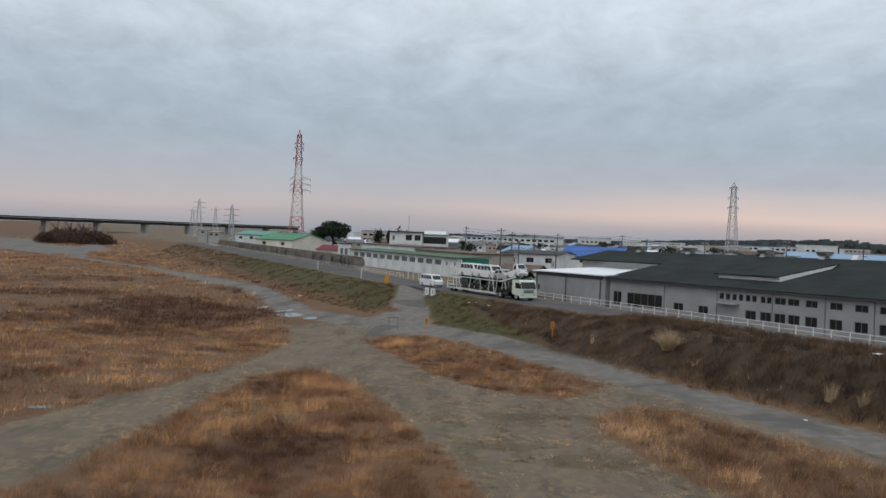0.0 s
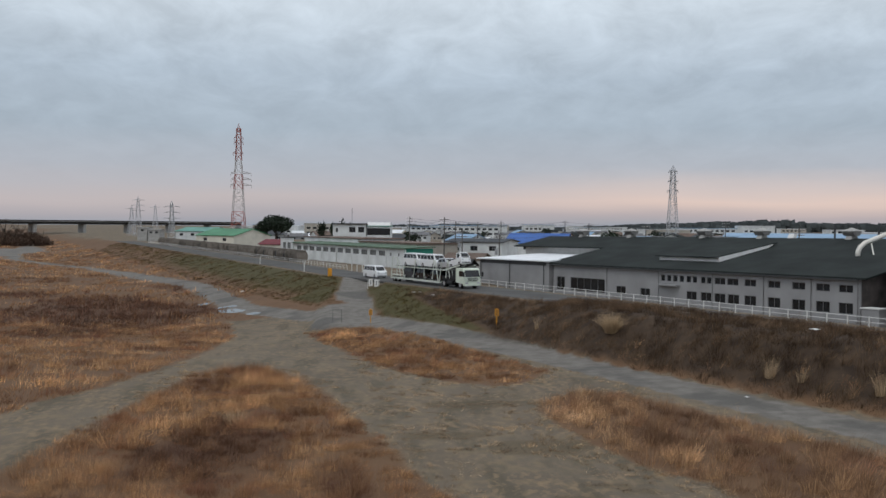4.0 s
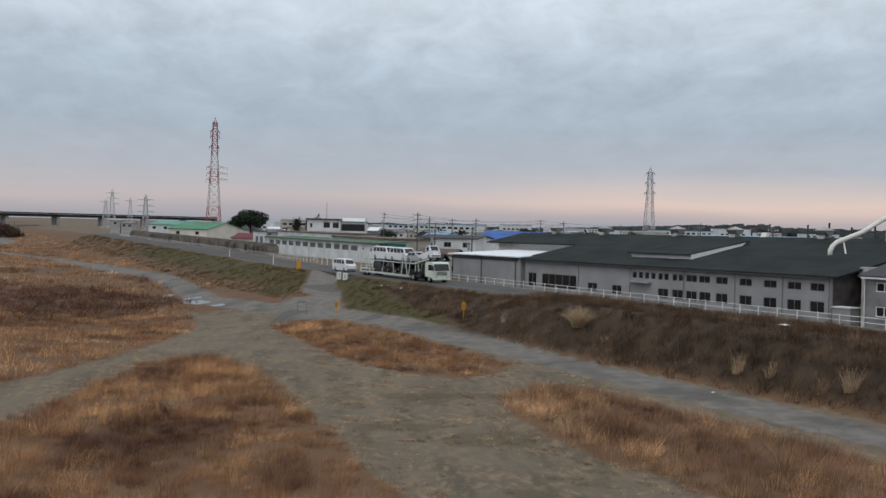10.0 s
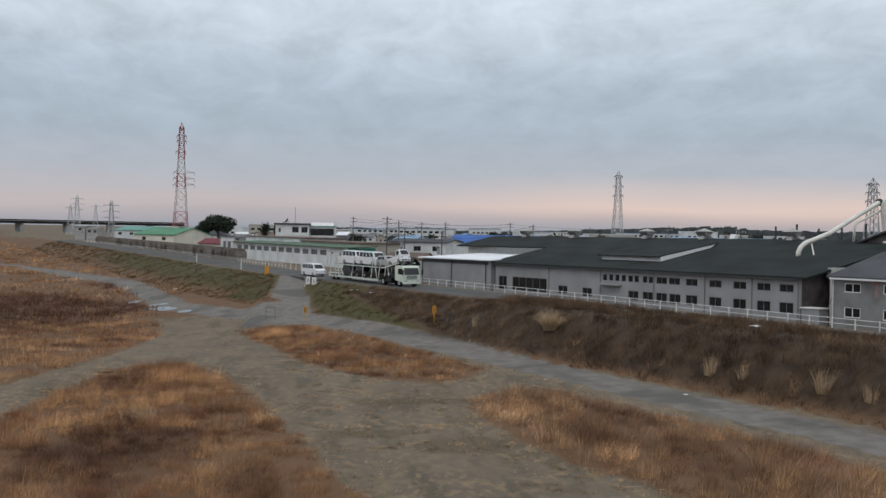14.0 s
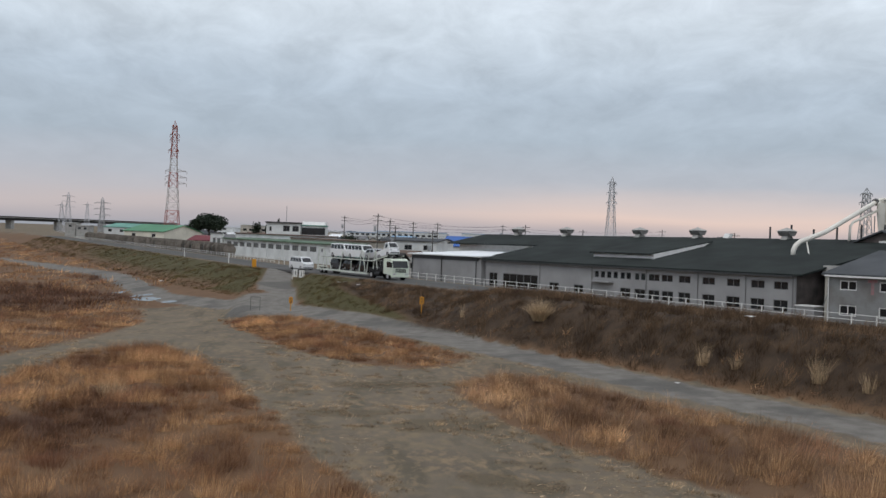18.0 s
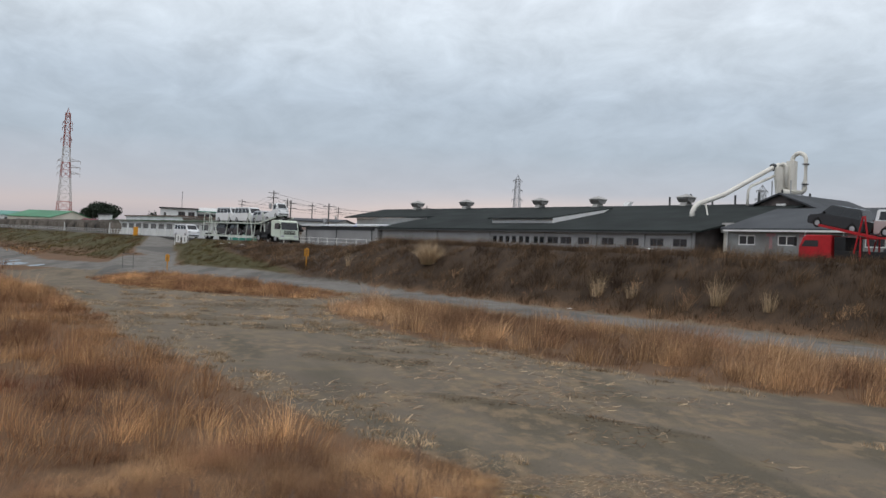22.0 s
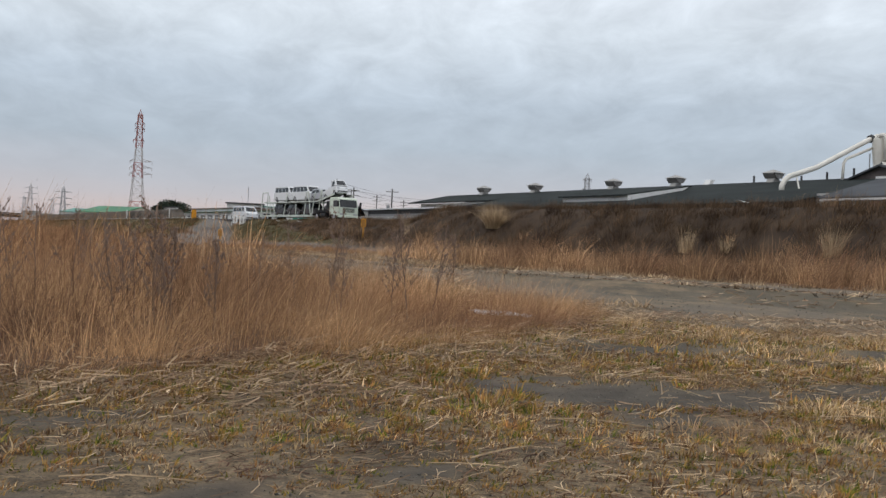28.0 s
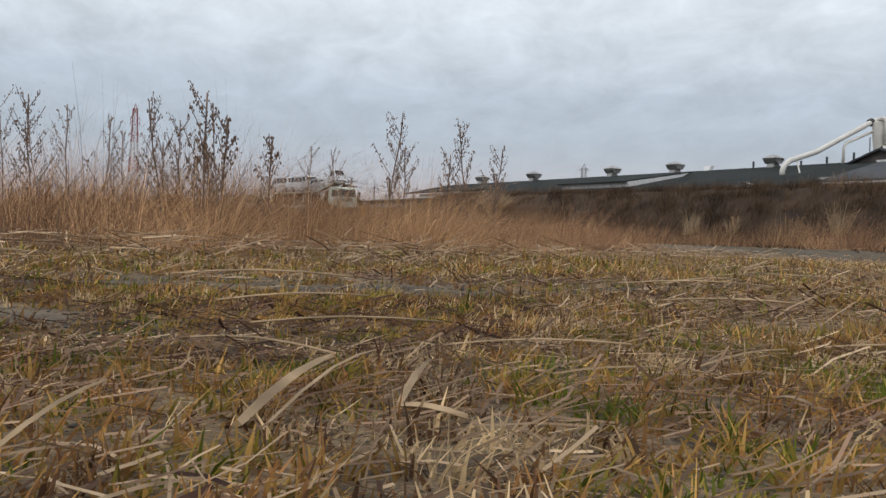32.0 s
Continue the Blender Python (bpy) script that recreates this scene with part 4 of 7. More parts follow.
    # ridge vents
    for s in (-20.0, -7.6, 8.4, 19.2, 33.4):
        v = part("roof_vent", prism(bmesh.new(), [(RD - 1.0, RZ - 0.3), (RD + 1.0, RZ - 0.3), (RD + 0.40, RZ + 0.5), (RD - 0.40, RZ + 0.5)], s - 0.45, s + 0.45), MAT["concrete"], W)
        bm = prism(bmesh.new(), [(RD - 0.45, RZ + 0.5), (RD + 0.45, RZ + 0.5), (RD + 0.85, RZ + 0.95), (RD + 0.80, RZ + 1.08), (RD - 0.80, RZ + 1.08), (RD - 0.85, RZ + 0.95)], s - 0.8, s + 0.8)
        # toned darker than the cap above: underside shade put into the colour
        part("cowl", bm, MAT["cowl"], v, "flared vent cowl, its grey darkened for the shade of its underside")
        top = bmesh.new()
        base = [top.verts.new(c) for c in ((s - 0.95, RD - 0.95, RZ + 1.085), (s + 0.95, RD - 0.95, RZ + 1.085), (s + 0.95, RD + 0.95, RZ + 1.085), (s - 0.95, RD + 0.95, RZ + 1.085))]
        tip = top.verts.new((s, RD, RZ + 1.55))
        top.faces.new(base[::-1])
        for q in range(4):
            top.faces.new((base[q], base[(q + 1) % 4], tip))
        part("cap", top, MAT["concrete"], v, "pale pyramid vent cap")
    v = part("roof_vent", prism(bmesh.new(), [(RD - 0.3, RZ - 0.1), (RD + 0.3, RZ - 0.1), (RD + 0.9, RZ + 0.75), (RD + 0.2, RZ + 0.75)], 23.6, 24.5), MAT["trim_white"], W)
    for k in range(7):
        s = 24 + k * 3.4
        part("flue", rod(bmesh.new(), (s, RD + 9, 7.0), (s, RD + 9, 11.3 + 0.35 * math.sin(k * 2.1)), 0.13), MAT["trim_dark"], W)
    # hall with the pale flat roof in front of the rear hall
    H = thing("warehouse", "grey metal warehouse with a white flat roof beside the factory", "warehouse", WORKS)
    part("wall", wall_with_holes(bmesh.new(), -22.0, -3.3, -0.4, -0.15, 0.5, 5.75, []), MAT["wall_grey"], H)
    part("wall", boxes((-22.0, -21.75, -0.15, 12.5, 0.5, 5.75)), MAT["wall_grey"], H)
    part("wall", boxes((-3.3, -3.05, -0.4, 12.5, 0.5, 5.75)), MAT["wall_grey"], H)
    for s in (-21.6, -13.2, -4.2):
        part("downpipe", rod(bmesh.new(), (s, -0.5, 0.6), (s, -0.5, 5.6), 0.07), MAT["trim_dark"], H)
    # dark strip along the wall top, put there in place of the eave's shade
    part("fascia", boxes((-21.6, -3.7, -0.46, -0.40, 5.2, 5.7)), MAT["trim_dark"], H, "dark band standing in for the shade under the roof edge")
    part("roof", prism(bmesh.new(), [(-0.9, 5.8), (12.7, 6.5), (12.7, 6.65), (-0.9, 5.95)], -22.4, -2.9), MAT["roof_white"], H)
    part("side_screen", boxes((-25.5, -22.6, 1.0, 1.25, 0.5, 5.2)), MAT["concrete"], H)


works()


def second_works():
    W = thing("workshop", "grey two-storey workshop with a slate roof and faded red paint marks", "workshop", WORKS)
    S0, S1, E, RD, RZ = 52.6, 98.0, 5.85, 9.0, 8.1
    hs = [53.9 + 4.0 * k for k in range(10)]
    holes = [(a, a + 1.75, 4.4, 5.3) for a in hs] + [(a, a + 1.75, 2.0, 3.0) for a in hs]
    part("wall", wall_with_holes(bmesh.new(), S0, S1, 0, 0.25, 0.5, E, holes), MAT["wall_old"], W)
    for a, b, lo, hi in holes:
        window(W, a, b, lo, hi, 0.0, 2, "glass", "trim_white", 0.09)
    gable = [(0.25, 0.5), (2 * RD, 0.5), (2 * RD, E), (RD, RZ - 0.05), (0.25, E)]
    part("wall", prism(bmesh.new(), gable, S0, S0 + 0.25), MAT["wall_grey"], W)
    part("wall", prism(bmesh.new(), gable, S1 - 0.25, S1), MAT["wall_grey"], W)
    roof_slab(W, S0 - 0.4, S1 + 0.4, 0, E, RD, RZ, MAT["roof_grey"])
    roof_slab(W, S0 - 0.4, S1 + 0.4, 2 * RD, E, RD, RZ, MAT["roof_grey"])
    part("gutter", boxes((S0, S1, -0.54, -0.40, E - 0.24, E - 0.08)), MAT["trim_white"], W)
    for s in (S0 + 0.15, 60.6, 64.1, 72.0, 80.0):
        part("downpipe", rod(bmesh.new(), (s, -0.08, 0.6), (s, -0.08, E - 0.1), 0.06), MAT["trim_white"], W)
    # faded strokes between the windows
    y = -0.012
    part("painted_mark", boxes((56.75, 57.75, y, 0, 5.2, 5.5), (57.1, 57.4, y, 0, 4.1, 5.2)), MAT["faded_red"], W)
    part("painted_mark", boxes((60.0, 60.3, y, 0, 4.1, 5.5), (60.3, 61.5, y, 0, 5.25, 5.5), (60.3, 61.5, y, 0, 4.6, 4.8), (61.35, 61.65, y, 0, 4.8, 5.25)), MAT["faded_red"], W)
    part("painted_mark", boxes((64.4, 64.7, y, 0, 4.1, 5.5), (64.7, 65.4, y, 0, 5.25, 5.5), (64.7, 65.3, y, 0, 4.7, 4.9)), MAT["faded_red"], W)
    # gap between the two works: boiler casing, small shed, ladder
    K = thing("filter_unit", "pale dust filter casing between the two works", "filter", WORKS)
    part("casing", boxes((49.8, 51.2, 3.6, 5.6, 0.6, 5.6), bevel=0.05), MAT["duct"], K)
    part("hood", prism(bmesh.new(), [(3.4, 5.6), (5.8, 5.6), (5.6, 6.6), (3.6, 6.6)], 49.6, 51.5), MAT["concrete"], K)
    for a in (2.0, 4.4):
        part("strut", rod(bmesh.new(), (50.0, a, 0.6), (51.6, a, 4.6), 0.05), MAT["steel"], K)
    Q = thing("storage_box", "small grey metal storage shed at the foot of the gable", "shed", WORKS)
    part("body", boxes((49.6, 51.6, -0.6, 0.9, 0.6, 2.6), bevel=0.03), MAT["wall_grey"], Q)
    part("lid", boxes((49.5, 51.7, -0.7, 1.0, 2.6, 2.7)), MAT["trim_white"], Q)


second_works()


def gable_shed():
    W = thing("gable_hall", "dark gabled hall behind the workshop", "hall", WORKS)
    A, c, hw, E, RZ = 17.8, 47.2, 5.2, 8.4, 10.4
    part("wall", prism(bmesh.new(), [(c - hw, 0.5), (c + hw, 0.5), (c + hw, E), (c, RZ), (c - hw, E)], A, A + 14, "y"), MAT["wall_rust"], W)
    for sgn in (-1, 1):
        bm = prism(bmesh.new(), [(c + sgn * (hw + 0.5), E - 0.17), (c, RZ), (c, RZ + 0.18), (c + sgn * (hw + 0.5), E + 0.01)], A - 0.5, A + 14.4, "y")
        part("roof", bm, MAT["roof_grey"], W)
    part("louvre", boxes((c - 0.5, c + 0.6, A - 0.1, A, 8.7, 9.4)), MAT["trim_white"], W)


gable_shed()


def cyclone():
    C = thing("dust_collector", "cream cyclone dust collector with large curved ducts above the roofs", "dust collector", WORKS)
    D = 24.0

    def cone(x, y, z0, z1, r0, r1):
        return rod(bmesh.new(), (x, y, z0), (x, y, z1), r0, r1, 18)

    part("cyclone", cone(44.6, D, 11.4, 14.7, 0.62, 0.62), MAT["duct"], C)
    part("cone", cone(44.6, D, 9.0, 11.4, 0.25, 0.62), MAT["duct"], C)
    part("cyclone", cone(43.5, D - 0.4, 12.6, 14.0, 0.75, 0.75), MAT["duct"], C)
    part("cone", cone(43.5, D - 0.4, 10.4, 12.6, 0.5, 0.75), MAT["duct"], C)
    part("cap", cone(43.5, D - 0.4, 14.0, 14.2, 0.75, 0.4), MAT["duct"], C)
    pts = [Vector((44.6, D, 14.6))] + arc((45.5, D, 14.75), 0.85, 180, 0, 12, (1, 0, 0), (0, 0, 1)) + [Vector((46.35, D, 12.2))]
    pts += arc((45.85, D, 11.6), 0.5, 0, -90, 6, (1, 0, 0), (0, 0, 1)) + [Vector((44.7, D - 0.8, 11.05))]
    part("return_duct", tube(bmesh.new(), pts, 0.25, 14), MAT["duct"], C)
    part("duct_mouth", rod(bmesh.new(), (44.3, D - 1.3, 11.05), (44.8, D - 0.7, 11.05), 0.42, 0.34, 14), MAT["duct"], C)
    # flat dark disc closing the mouth, in place of the shade inside it
    part("mouth_hollow", rod(bmesh.new(), (44.27, D - 1.33, 11.05), (44.31, D - 1.29, 11.05), 0.36, None, 14), MAT["trim_dark"], C)
    for z in (14.3, 12.0):
        part("flange", rod(bmesh.new(), (46.35, D, z - 0.06), (46.35, D, z + 0.06), 0.38, None, 14), MAT["trim_dark"], C)
    part("link_duct", tube(bmesh.new(), [Vector((43.5, D - 0.4, 14.1))] + arc((44.05, D - 0.9, 13.9), 0.45, 150, -10, 8, (1, 0, 0), (0, 0, 1)) + [Vector((44.5, D - 0.9, 11.6))], 0.22, 12), MAT["duct"], C)
    foot = Vector((41.55, 9.7, 7.25))
    pts = [foot, foot + Vector((0, 0, 0.8)), foot + Vector((0.08, 0.3, 1.35)), foot + Vector((0.2, 0.9, 1.8)), foot + Vector((0.4, 1.8, 2.1)), Vector((42.3, 14.2, 10.2)), Vector((42.75, D - 0.7, 14.1)), Vector((43.3, D - 0.3, 14.35))]
    part("feed_duct", tube(bmesh.new(), pts, 0.27, 14), MAT["duct"], C)
    part("flange", rod(bmesh.new(), (42.72, D - 1.0, 13.98), (42.78, D - 0.7, 14.12), 0.42, None, 12), MAT["trim_dark"], C)
    part("prop", rod(bmesh.new(), (43.2, 10.3, 7.4), (42.0, 11.4, 9.1), 0.08), MAT["duct"], C)
    part("feed_duct", tube(bmesh.new(), [(42.6, 18.4, 9.0), (42.6, 18.5, 11.0), (42.65, 18.9, 11.5), (42.9, D - 0.9, 13.0)], 0.15, 10), MAT["duct"], C)
    for dx, dy in ((42.9, -1.2), (45.3, -1.2), (42.9, 1.2), (45.3, 1.2)):
        part("leg", rod(bmesh.new(), (dx, D + dy, 6.0), (dx, D + dy, 12.4), 0.07), MAT["steel"], C)
    part("platform", boxes((42.7, 45.6, D - 1.4, D + 1.4, 10.3, 10.4)), MAT["steel"], C)


cyclone()


# ---------------------------------------------------------------- buildings past the junction


def at_line(p, q):
    """Frame with x from p to q along the ground and y away from the viewer."""
    p, q = Vector(p), Vector(q)
    u = (q - p).normalized()
    n = Vector((-u.y, u.x))
    return Matrix(((u.x, n.x, 0, p.x), (u.y, n.y, 0, p.y), (0, 0, 1, 0), (0, 0, 0, 1))), (q - p).length


def long_white():
    m, ln = at_line((-27.3, 270), (4.9, 200))
    W = thing("long_workshop", "long low white workshop with green roof and teal end wall", "workshop", m)
    E = 5.9
    holes = []
    s = 12.5
    while s < ln - 9:
        holes.append((s, s + 3.4, 4.2, 5.3))
        s += 4.75
    holes += [(ln - 6.5, ln - 5.7, 4.3, 5.0), (ln - 2.6, ln - 1.8, 4.3, 5.0)]
    part("wall", wall_with_holes(bmesh.new(), 10, ln, 0, 0.25, 0.4, E, holes), MAT["wall_white"], W)
    for a, b, lo, hi in holes:
        window(W, a, b, lo, hi, 0.0, 3 if b - a > 2 else 1, "glass_pale", "frame_alu", 0.1)
    part("wall", wall_with_holes(bmesh.new(), 0, 9.99, -0.3, 0.0, 0.4, 7.2, [(2.0, 4.4, 4.3, 6.0), (5.6, 8.2, 4.3, 6.0)]), MAT["wall_white"], W)
    window(W, 2.0, 4.4, 4.3, 6.0, -0.3, 2, "glass_pale")
    window(W, 5.6, 8.2, 4.3, 6.0, -0.3, 2, "glass_pale")
    part("end_wall", prism(bmesh.new(), [(0.25, 0.4), (7.0, 0.4), (7.0, E + 0.1), (0.25, E)], ln - 0.25, ln), MAT["wall_teal"], W, "teal painted end wall")
    for k in range(9):
        part("vent_slot", boxes((ln, ln + 0.03, 1.3 + k * 0.54, 1.62 + k * 0.54, 4.2, 4.65)), MAT["trim_dark"], W)
    part("door", boxes((ln, ln + 0.05, 6.0, 6.7, 1.0, 2.4)), MAT["wall_white"], W)
    part("roof", prism(bmesh.new(), [(-0.6, E), (7.3, E + 0.3), (7.3, E + 0.5), (-0.6, E + 0.2)], 9.7, ln + 0.5), MAT["roof_moss"], W)
    part("parapet", boxes((-0.3, 9.8, -0.6, 0.3, 7.2, 7.45)), MAT["trim_dark"], W)
    part("rear_block", boxes((-2, 36, 7.5, 20, 0.4, 7.3)), MAT["wall_white"], W)
    part("roof", boxes((-2.4, 36.4, 7.2, 20.3, 7.3, 7.55)), MAT["roof_brown"], W)
    part("rear_block", boxes((36.5, 68, 7.6, 18, 0.4, 6.7)), MAT["wall_beige"], W)
    part("roof", boxes((36.5, 68.4, 7.3, 18.3, 6.7, 6.95)), MAT["roof_brown"], W)
    for k in range(8):
        part("pier", boxes((11.6 + k * 9.5, 11.9 + k * 9.5, -0.14, 0.0, 0.5, E - 0.1)), MAT["wall_white"], W)
    # two-storey office behind
    o, _ = at_line((-15.7, 320.5), (-4.8, 319.5))
    O = thing("office_block", "two-storey white office with a dark flat roof edge", "office", o)
    holes = [(5.4, 7.5, 8.4, 10.2), (8.4, 10.4, 8.4, 10.2), (1.0, 1.7, 8.4, 9.8)]
    part("wall", wall_with_holes(bmesh.new(), 0, 11, 0, 0.3, 0.4, 11.0, holes), MAT["wall_white"], O)
    for h in holes:
        window(O, *h, 0.0, 2)
    part("wall", boxes((10.7, 11, 0.3, 9, 0.4, 11.0), (0, 0.3, 0.3, 9, 0.4, 11.0)), MAT["wall_white"], O)
    part("roof", boxes((-0.4, 11.3, -0.5, 9.3, 11.0, 11.4)), MAT["trim_dark"], O)
    part("annex", boxes((11.2, 19, 0.6, 9, 0.4, 10.4)), MAT["wall_white"], O)
    part("glazing", boxes((11.3, 18.9, 0.5, 0.6, 7.6, 9.8)), MAT["glass"], O)
    part("roof", boxes((11.1, 19.2, 0.2, 9.2, 10.4, 10.7)), MAT["roof_teal"], O)
    part("roof_cover", prism(bmesh.new(), [(1.0, 10.7), (8.8, 10.7), (8.0, 11.8), (2.0, 11.8)], 11.4, 18.9), MAT["trim_white"], O)
    part("mast", rod(bmesh.new(), (6.0, 3, 11.0), (6.0, 3, 16.6), 0.1), MAT["steel"], O)


long_white()


def house(name, label, category, p, q, depth, eave, ridge, wall, roof, wins=3, storeys=1, group="", axis="x", base=None):
    """Plain gabled building with windows in its front."""
    m, ln = at_line(p, q)
    H = thing(name, label, category, m, group)
    z0 = 0.3
    holes = []
    for s in range(storeys):
        zc = eave - 1.3 - 2.7 * s
        for k in range(wins):
            a = ln * (k + 0.5) / wins
            w = min(1.7, ln / wins * 0.5)
            if zc - 0.6 > z0:
                holes.append((a - w / 2, a + w / 2, zc - 0.6, zc + 0.5))
    part("wall", wall_with_holes(bmesh.new(), 0, ln, 0, 0.2, z0, eave, holes), MAT[wall], H)
    for h in holes:
        window(H, *h, 0.0, 2, "glass", "frame_alu", 0.08)
    if axis == "x":
        g = [(0.2, z0), (depth, z0), (depth, eave), (depth / 2, ridge), (0.2, eave)]
        part("wall", prism(bmesh.new(), g, 0, 0.2), MAT[wall], H)
        part("wall", prism(bmesh.new(), g, ln - 0.2, ln), MAT[wall], H)
        roof_slab(H, -0.5, ln + 0.5, 0, eave, depth / 2, ridge, MAT[roof])
        roof_slab(H, -0.5, ln + 0.5, depth, eave, depth / 2, ridge, MAT[roof])
    else:
        g = [(0, eave), (ln, eave), (ln / 2, ridge)]
        part("wall", prism(bmesh.new(), g, 0, 0.2, "y"), MAT[wall], H)
        part("wall", boxes((0, 0.2, 0.2, depth, z0, eave), (ln - 0.2, ln, 0.2, depth, z0, eave)), MAT[wall], H)
        for sg in (0, 1):
            x0, x1 = (0, ln / 2) if sg == 0 else (ln, ln / 2)
            o = -0.5 if sg == 0 else 0.5
            kk = (ridge - eave) / abs(x1 - x0) * 0.5
            part("roof", prism(bmesh.new(), [(x0 + o, eave - kk), (x1, ridge), (x1, ridge + 0.18), (x0 + o, eave - kk + 0.18)], -0.5, depth, "y"), MAT[roof], H)
    return H


house("green_roof_hall", "cream hall with a bright green metal roof", "hall", (-66, 350), (-51, 340), 19.4, 6.7, 9.0, "wall_cream", "roof_green", 2)
house("pale_roof_hall", "low hall with a pale teal roof", "hall", (-87, 416), (-72, 410), 18, 7.6, 9.2, "wall_white", "roof_teal", 3)
house("red_roof_shed", "small shed with a dull red roof", "shed", (-36, 291), (-29.5, 287), 7, 4.9, 6.2, "wall_cream", "roof_red", 1)
house("pump_house", "small grey concrete pump house", "building", (-118.5, 500), (-112.5, 498), 5, 7.6, 7.8, "concrete", "concrete", 2)
house("pump_house", "taller grey concrete pump house block", "building", (-125, 504), (-119.6, 502), 5, 8.6, 8.8, "concrete", "concrete", 1)
house("blue_roof_hall", "hall with a bright blue metal roof", "hall", (37.6, 290), (54.2, 283), 16, 5.8, 8.6, "wall_white", "roof_blue", 4)


# ---------------------------------------------------------------- towers, poles, trees, town


def lattice_tower(name, label, x, y, z0, h, base, top, arms, mats, levels=12, rr=0.12):
    """Four-legged lattice tower with bracing; mats alternate by band."""
    T = thing(name, label, "pylon", Matrix.Translation((x, y, z0)))
    def half(f):
        return base * (1 - f) ** 1.5 + top * (1 - (1 - f) ** 1.5)
    fs = [0.0]
    for k in range(levels):
        fs.append(1 - (1 - (k + 1) / levels) ** 1.12)
    fs[-1] = 0.93
    bands = [bmesh.new() for _ in mats]
    for k, (a, b) in enumerate(zip(fs, fs[1:])):
        bm = bands[min(int((a + b) / 2 * len(mats) * 0.999), len(mats) - 1)] if len(mats) > 1 else bands[0]
        ra, rb = half(a), half(b)
        ca = [Vector((sx * ra, sy * ra, a * h)) for sx, sy in ((1, 1), (-1, 1), (-1, -1), (1, -1))]
        cb = [Vector((sx * rb, sy * rb, b * h)) for sx, sy in ((1, 1), (-1, 1), (-1, -1), (1, -1))]
        for i in range(4):
            j = (i + 1) % 4
            rod(bm, ca[i], cb[i], rr * 1.7, None, 4)
            rod(bm, ca[i], cb[j], rr, None, 3)
            rod(bm, ca[j], cb[i], rr, None, 3)
            rod(bm, cb[i], cb[j], rr, None, 3)
    bm = bands[-1]
    r = half(0.93)
    for sx, sy in ((1, 1), (-1, 1), (-1, -1), (1, -1)):
        rod(bm, (sx * r, sy * r, h * 0.93), (0, 0, h), rr * 1.2, None, 4)
    for bm, mk in zip(bands, mats):
        part("lattice", bm, MAT[mk], T)
    for f, l0, l1 in arms:
        bm = bmesh.new()
        r, z = half(f), f * h
        for l in (l0, l1):
            if l:
                for sy in (-1, 1):
                    rod(bm, (math.copysign(r, l), sy * r, z), (l, 0, z + 0.2), rr, None, 4)
                    rod(bm, (math.copysign(r, l), sy * r, z + h * 0.02), (l, 0, z + 0.2), rr, None, 4)
                rod(bm, (l, 0, z + 0.2), (l, 0, z - h * 0.022), rr * 1.3, None, 5)
        part("arm", bm, MAT[mats[-1] if f > 0.6 else mats[0]], T)
    return T


lattice_tower("radio_pylon", "tall red and white lattice pylon with short arms", -84, 575, 0, 70, 4.5, 1.15,
              [(0.58, -4.5, 7.5), (0.53, -4.5, 7.5), (0.48, -4.5, 7.5), (0.84, -2.6, 2.6), (0.75, -3.2, 2.4), (0.88, -2.6, 2.6)],
              ["tower_white", "tower_red", "tower_white", "tower_red", "tower_white", "tower_red", "tower_red"], 17, 0.11)
lattice_tower("pylon", "pale steel lattice pylon", 171, 556, 0, 47.5, 3.6, 1.1, [(0.92, -2.6, 2.6), (0.80, -3, 3), (0.68, -3.2, 3.2)], ["steel_far"], 13, 0.12)
lattice_tower("pylon", "dark steel lattice pylon behind the dust collector", 219, 368, 0, 34.5, 3.2, 1.0, [(0.92, -2.6, 2.6), (0.82, -3, 3), (0.72, -3, 3)], ["steel"], 11, 0.11)
lattice_tower("pylon", "grey power pylon with three arm pairs", -117, 548, 0, 23.5, 2.2, 0.6, [(0.86, -4.2, 4.2), (0.72, -4.2, 4.2), (0.58, -4.2, 4.2)], ["steel"], 9, 0.085)
lattice_tower("pylon", "slim far power pylon", -168, 679, 0, 29.7, 3.2, 0.6, [(0.9, -4.2, 4.2), (0.78, -4.6, 4.6), (0.66, -4.2, 4.2)], ["steel_far"], 9, 0.07)
lattice_tower("pylon", "slim far power pylon", -187, 736, 0, 24, 3.2, 0.6, [(0.9, -4.2, 4.2)], ["steel_far"], 8, 0.07)
lattice_tower("pylon", "slim far power pylon", -202, 877, 0, 28, 3.2, 0.6, [(0.9, -4.2, 4.2)], ["steel_far"], 8, 0.07)


def utility_pole(x, y, top, arms=2, kit=False):
    P = thing("utility_pole", "dark utility pole with cross-arms and insulators", "utility pole", Matrix.Translation((x, y, LAND)), "utility poles")
    h = top - LAND
    part("pole", rod(bmesh.new(), (0, 0, -0.3), (0, 0, h), 0.17, 0.1, 8), MAT["pole"], P)
    for k in range(arms):
        z = h - 0.5 - 0.9 * k
        a = part("cross_arm", boxes((-1.0, 1.0, -0.05, 0.05, z - 0.05, z + 0.05)), MAT["pole"], P)
        for s in (-0.9, -0.35, 0.35, 0.9):
            part("insulator", rod(bmesh.new(), (s, 0, z + 0.05), (s, 0, z + 0.3), 0.06, 0.04, 6), MAT["plastic_white"], a)
    if kit:
        part("transformer", rod(bmesh.new(), (-0.55, 0, h - 3.6), (-0.55, 0, h - 2.6), 0.28, None, 10), MAT["steel"], P)
        part("bracket", boxes((-1.1, 0, -0.04, 0.04, h - 2.5, h - 2.4)), MAT["steel"], P)
    return P


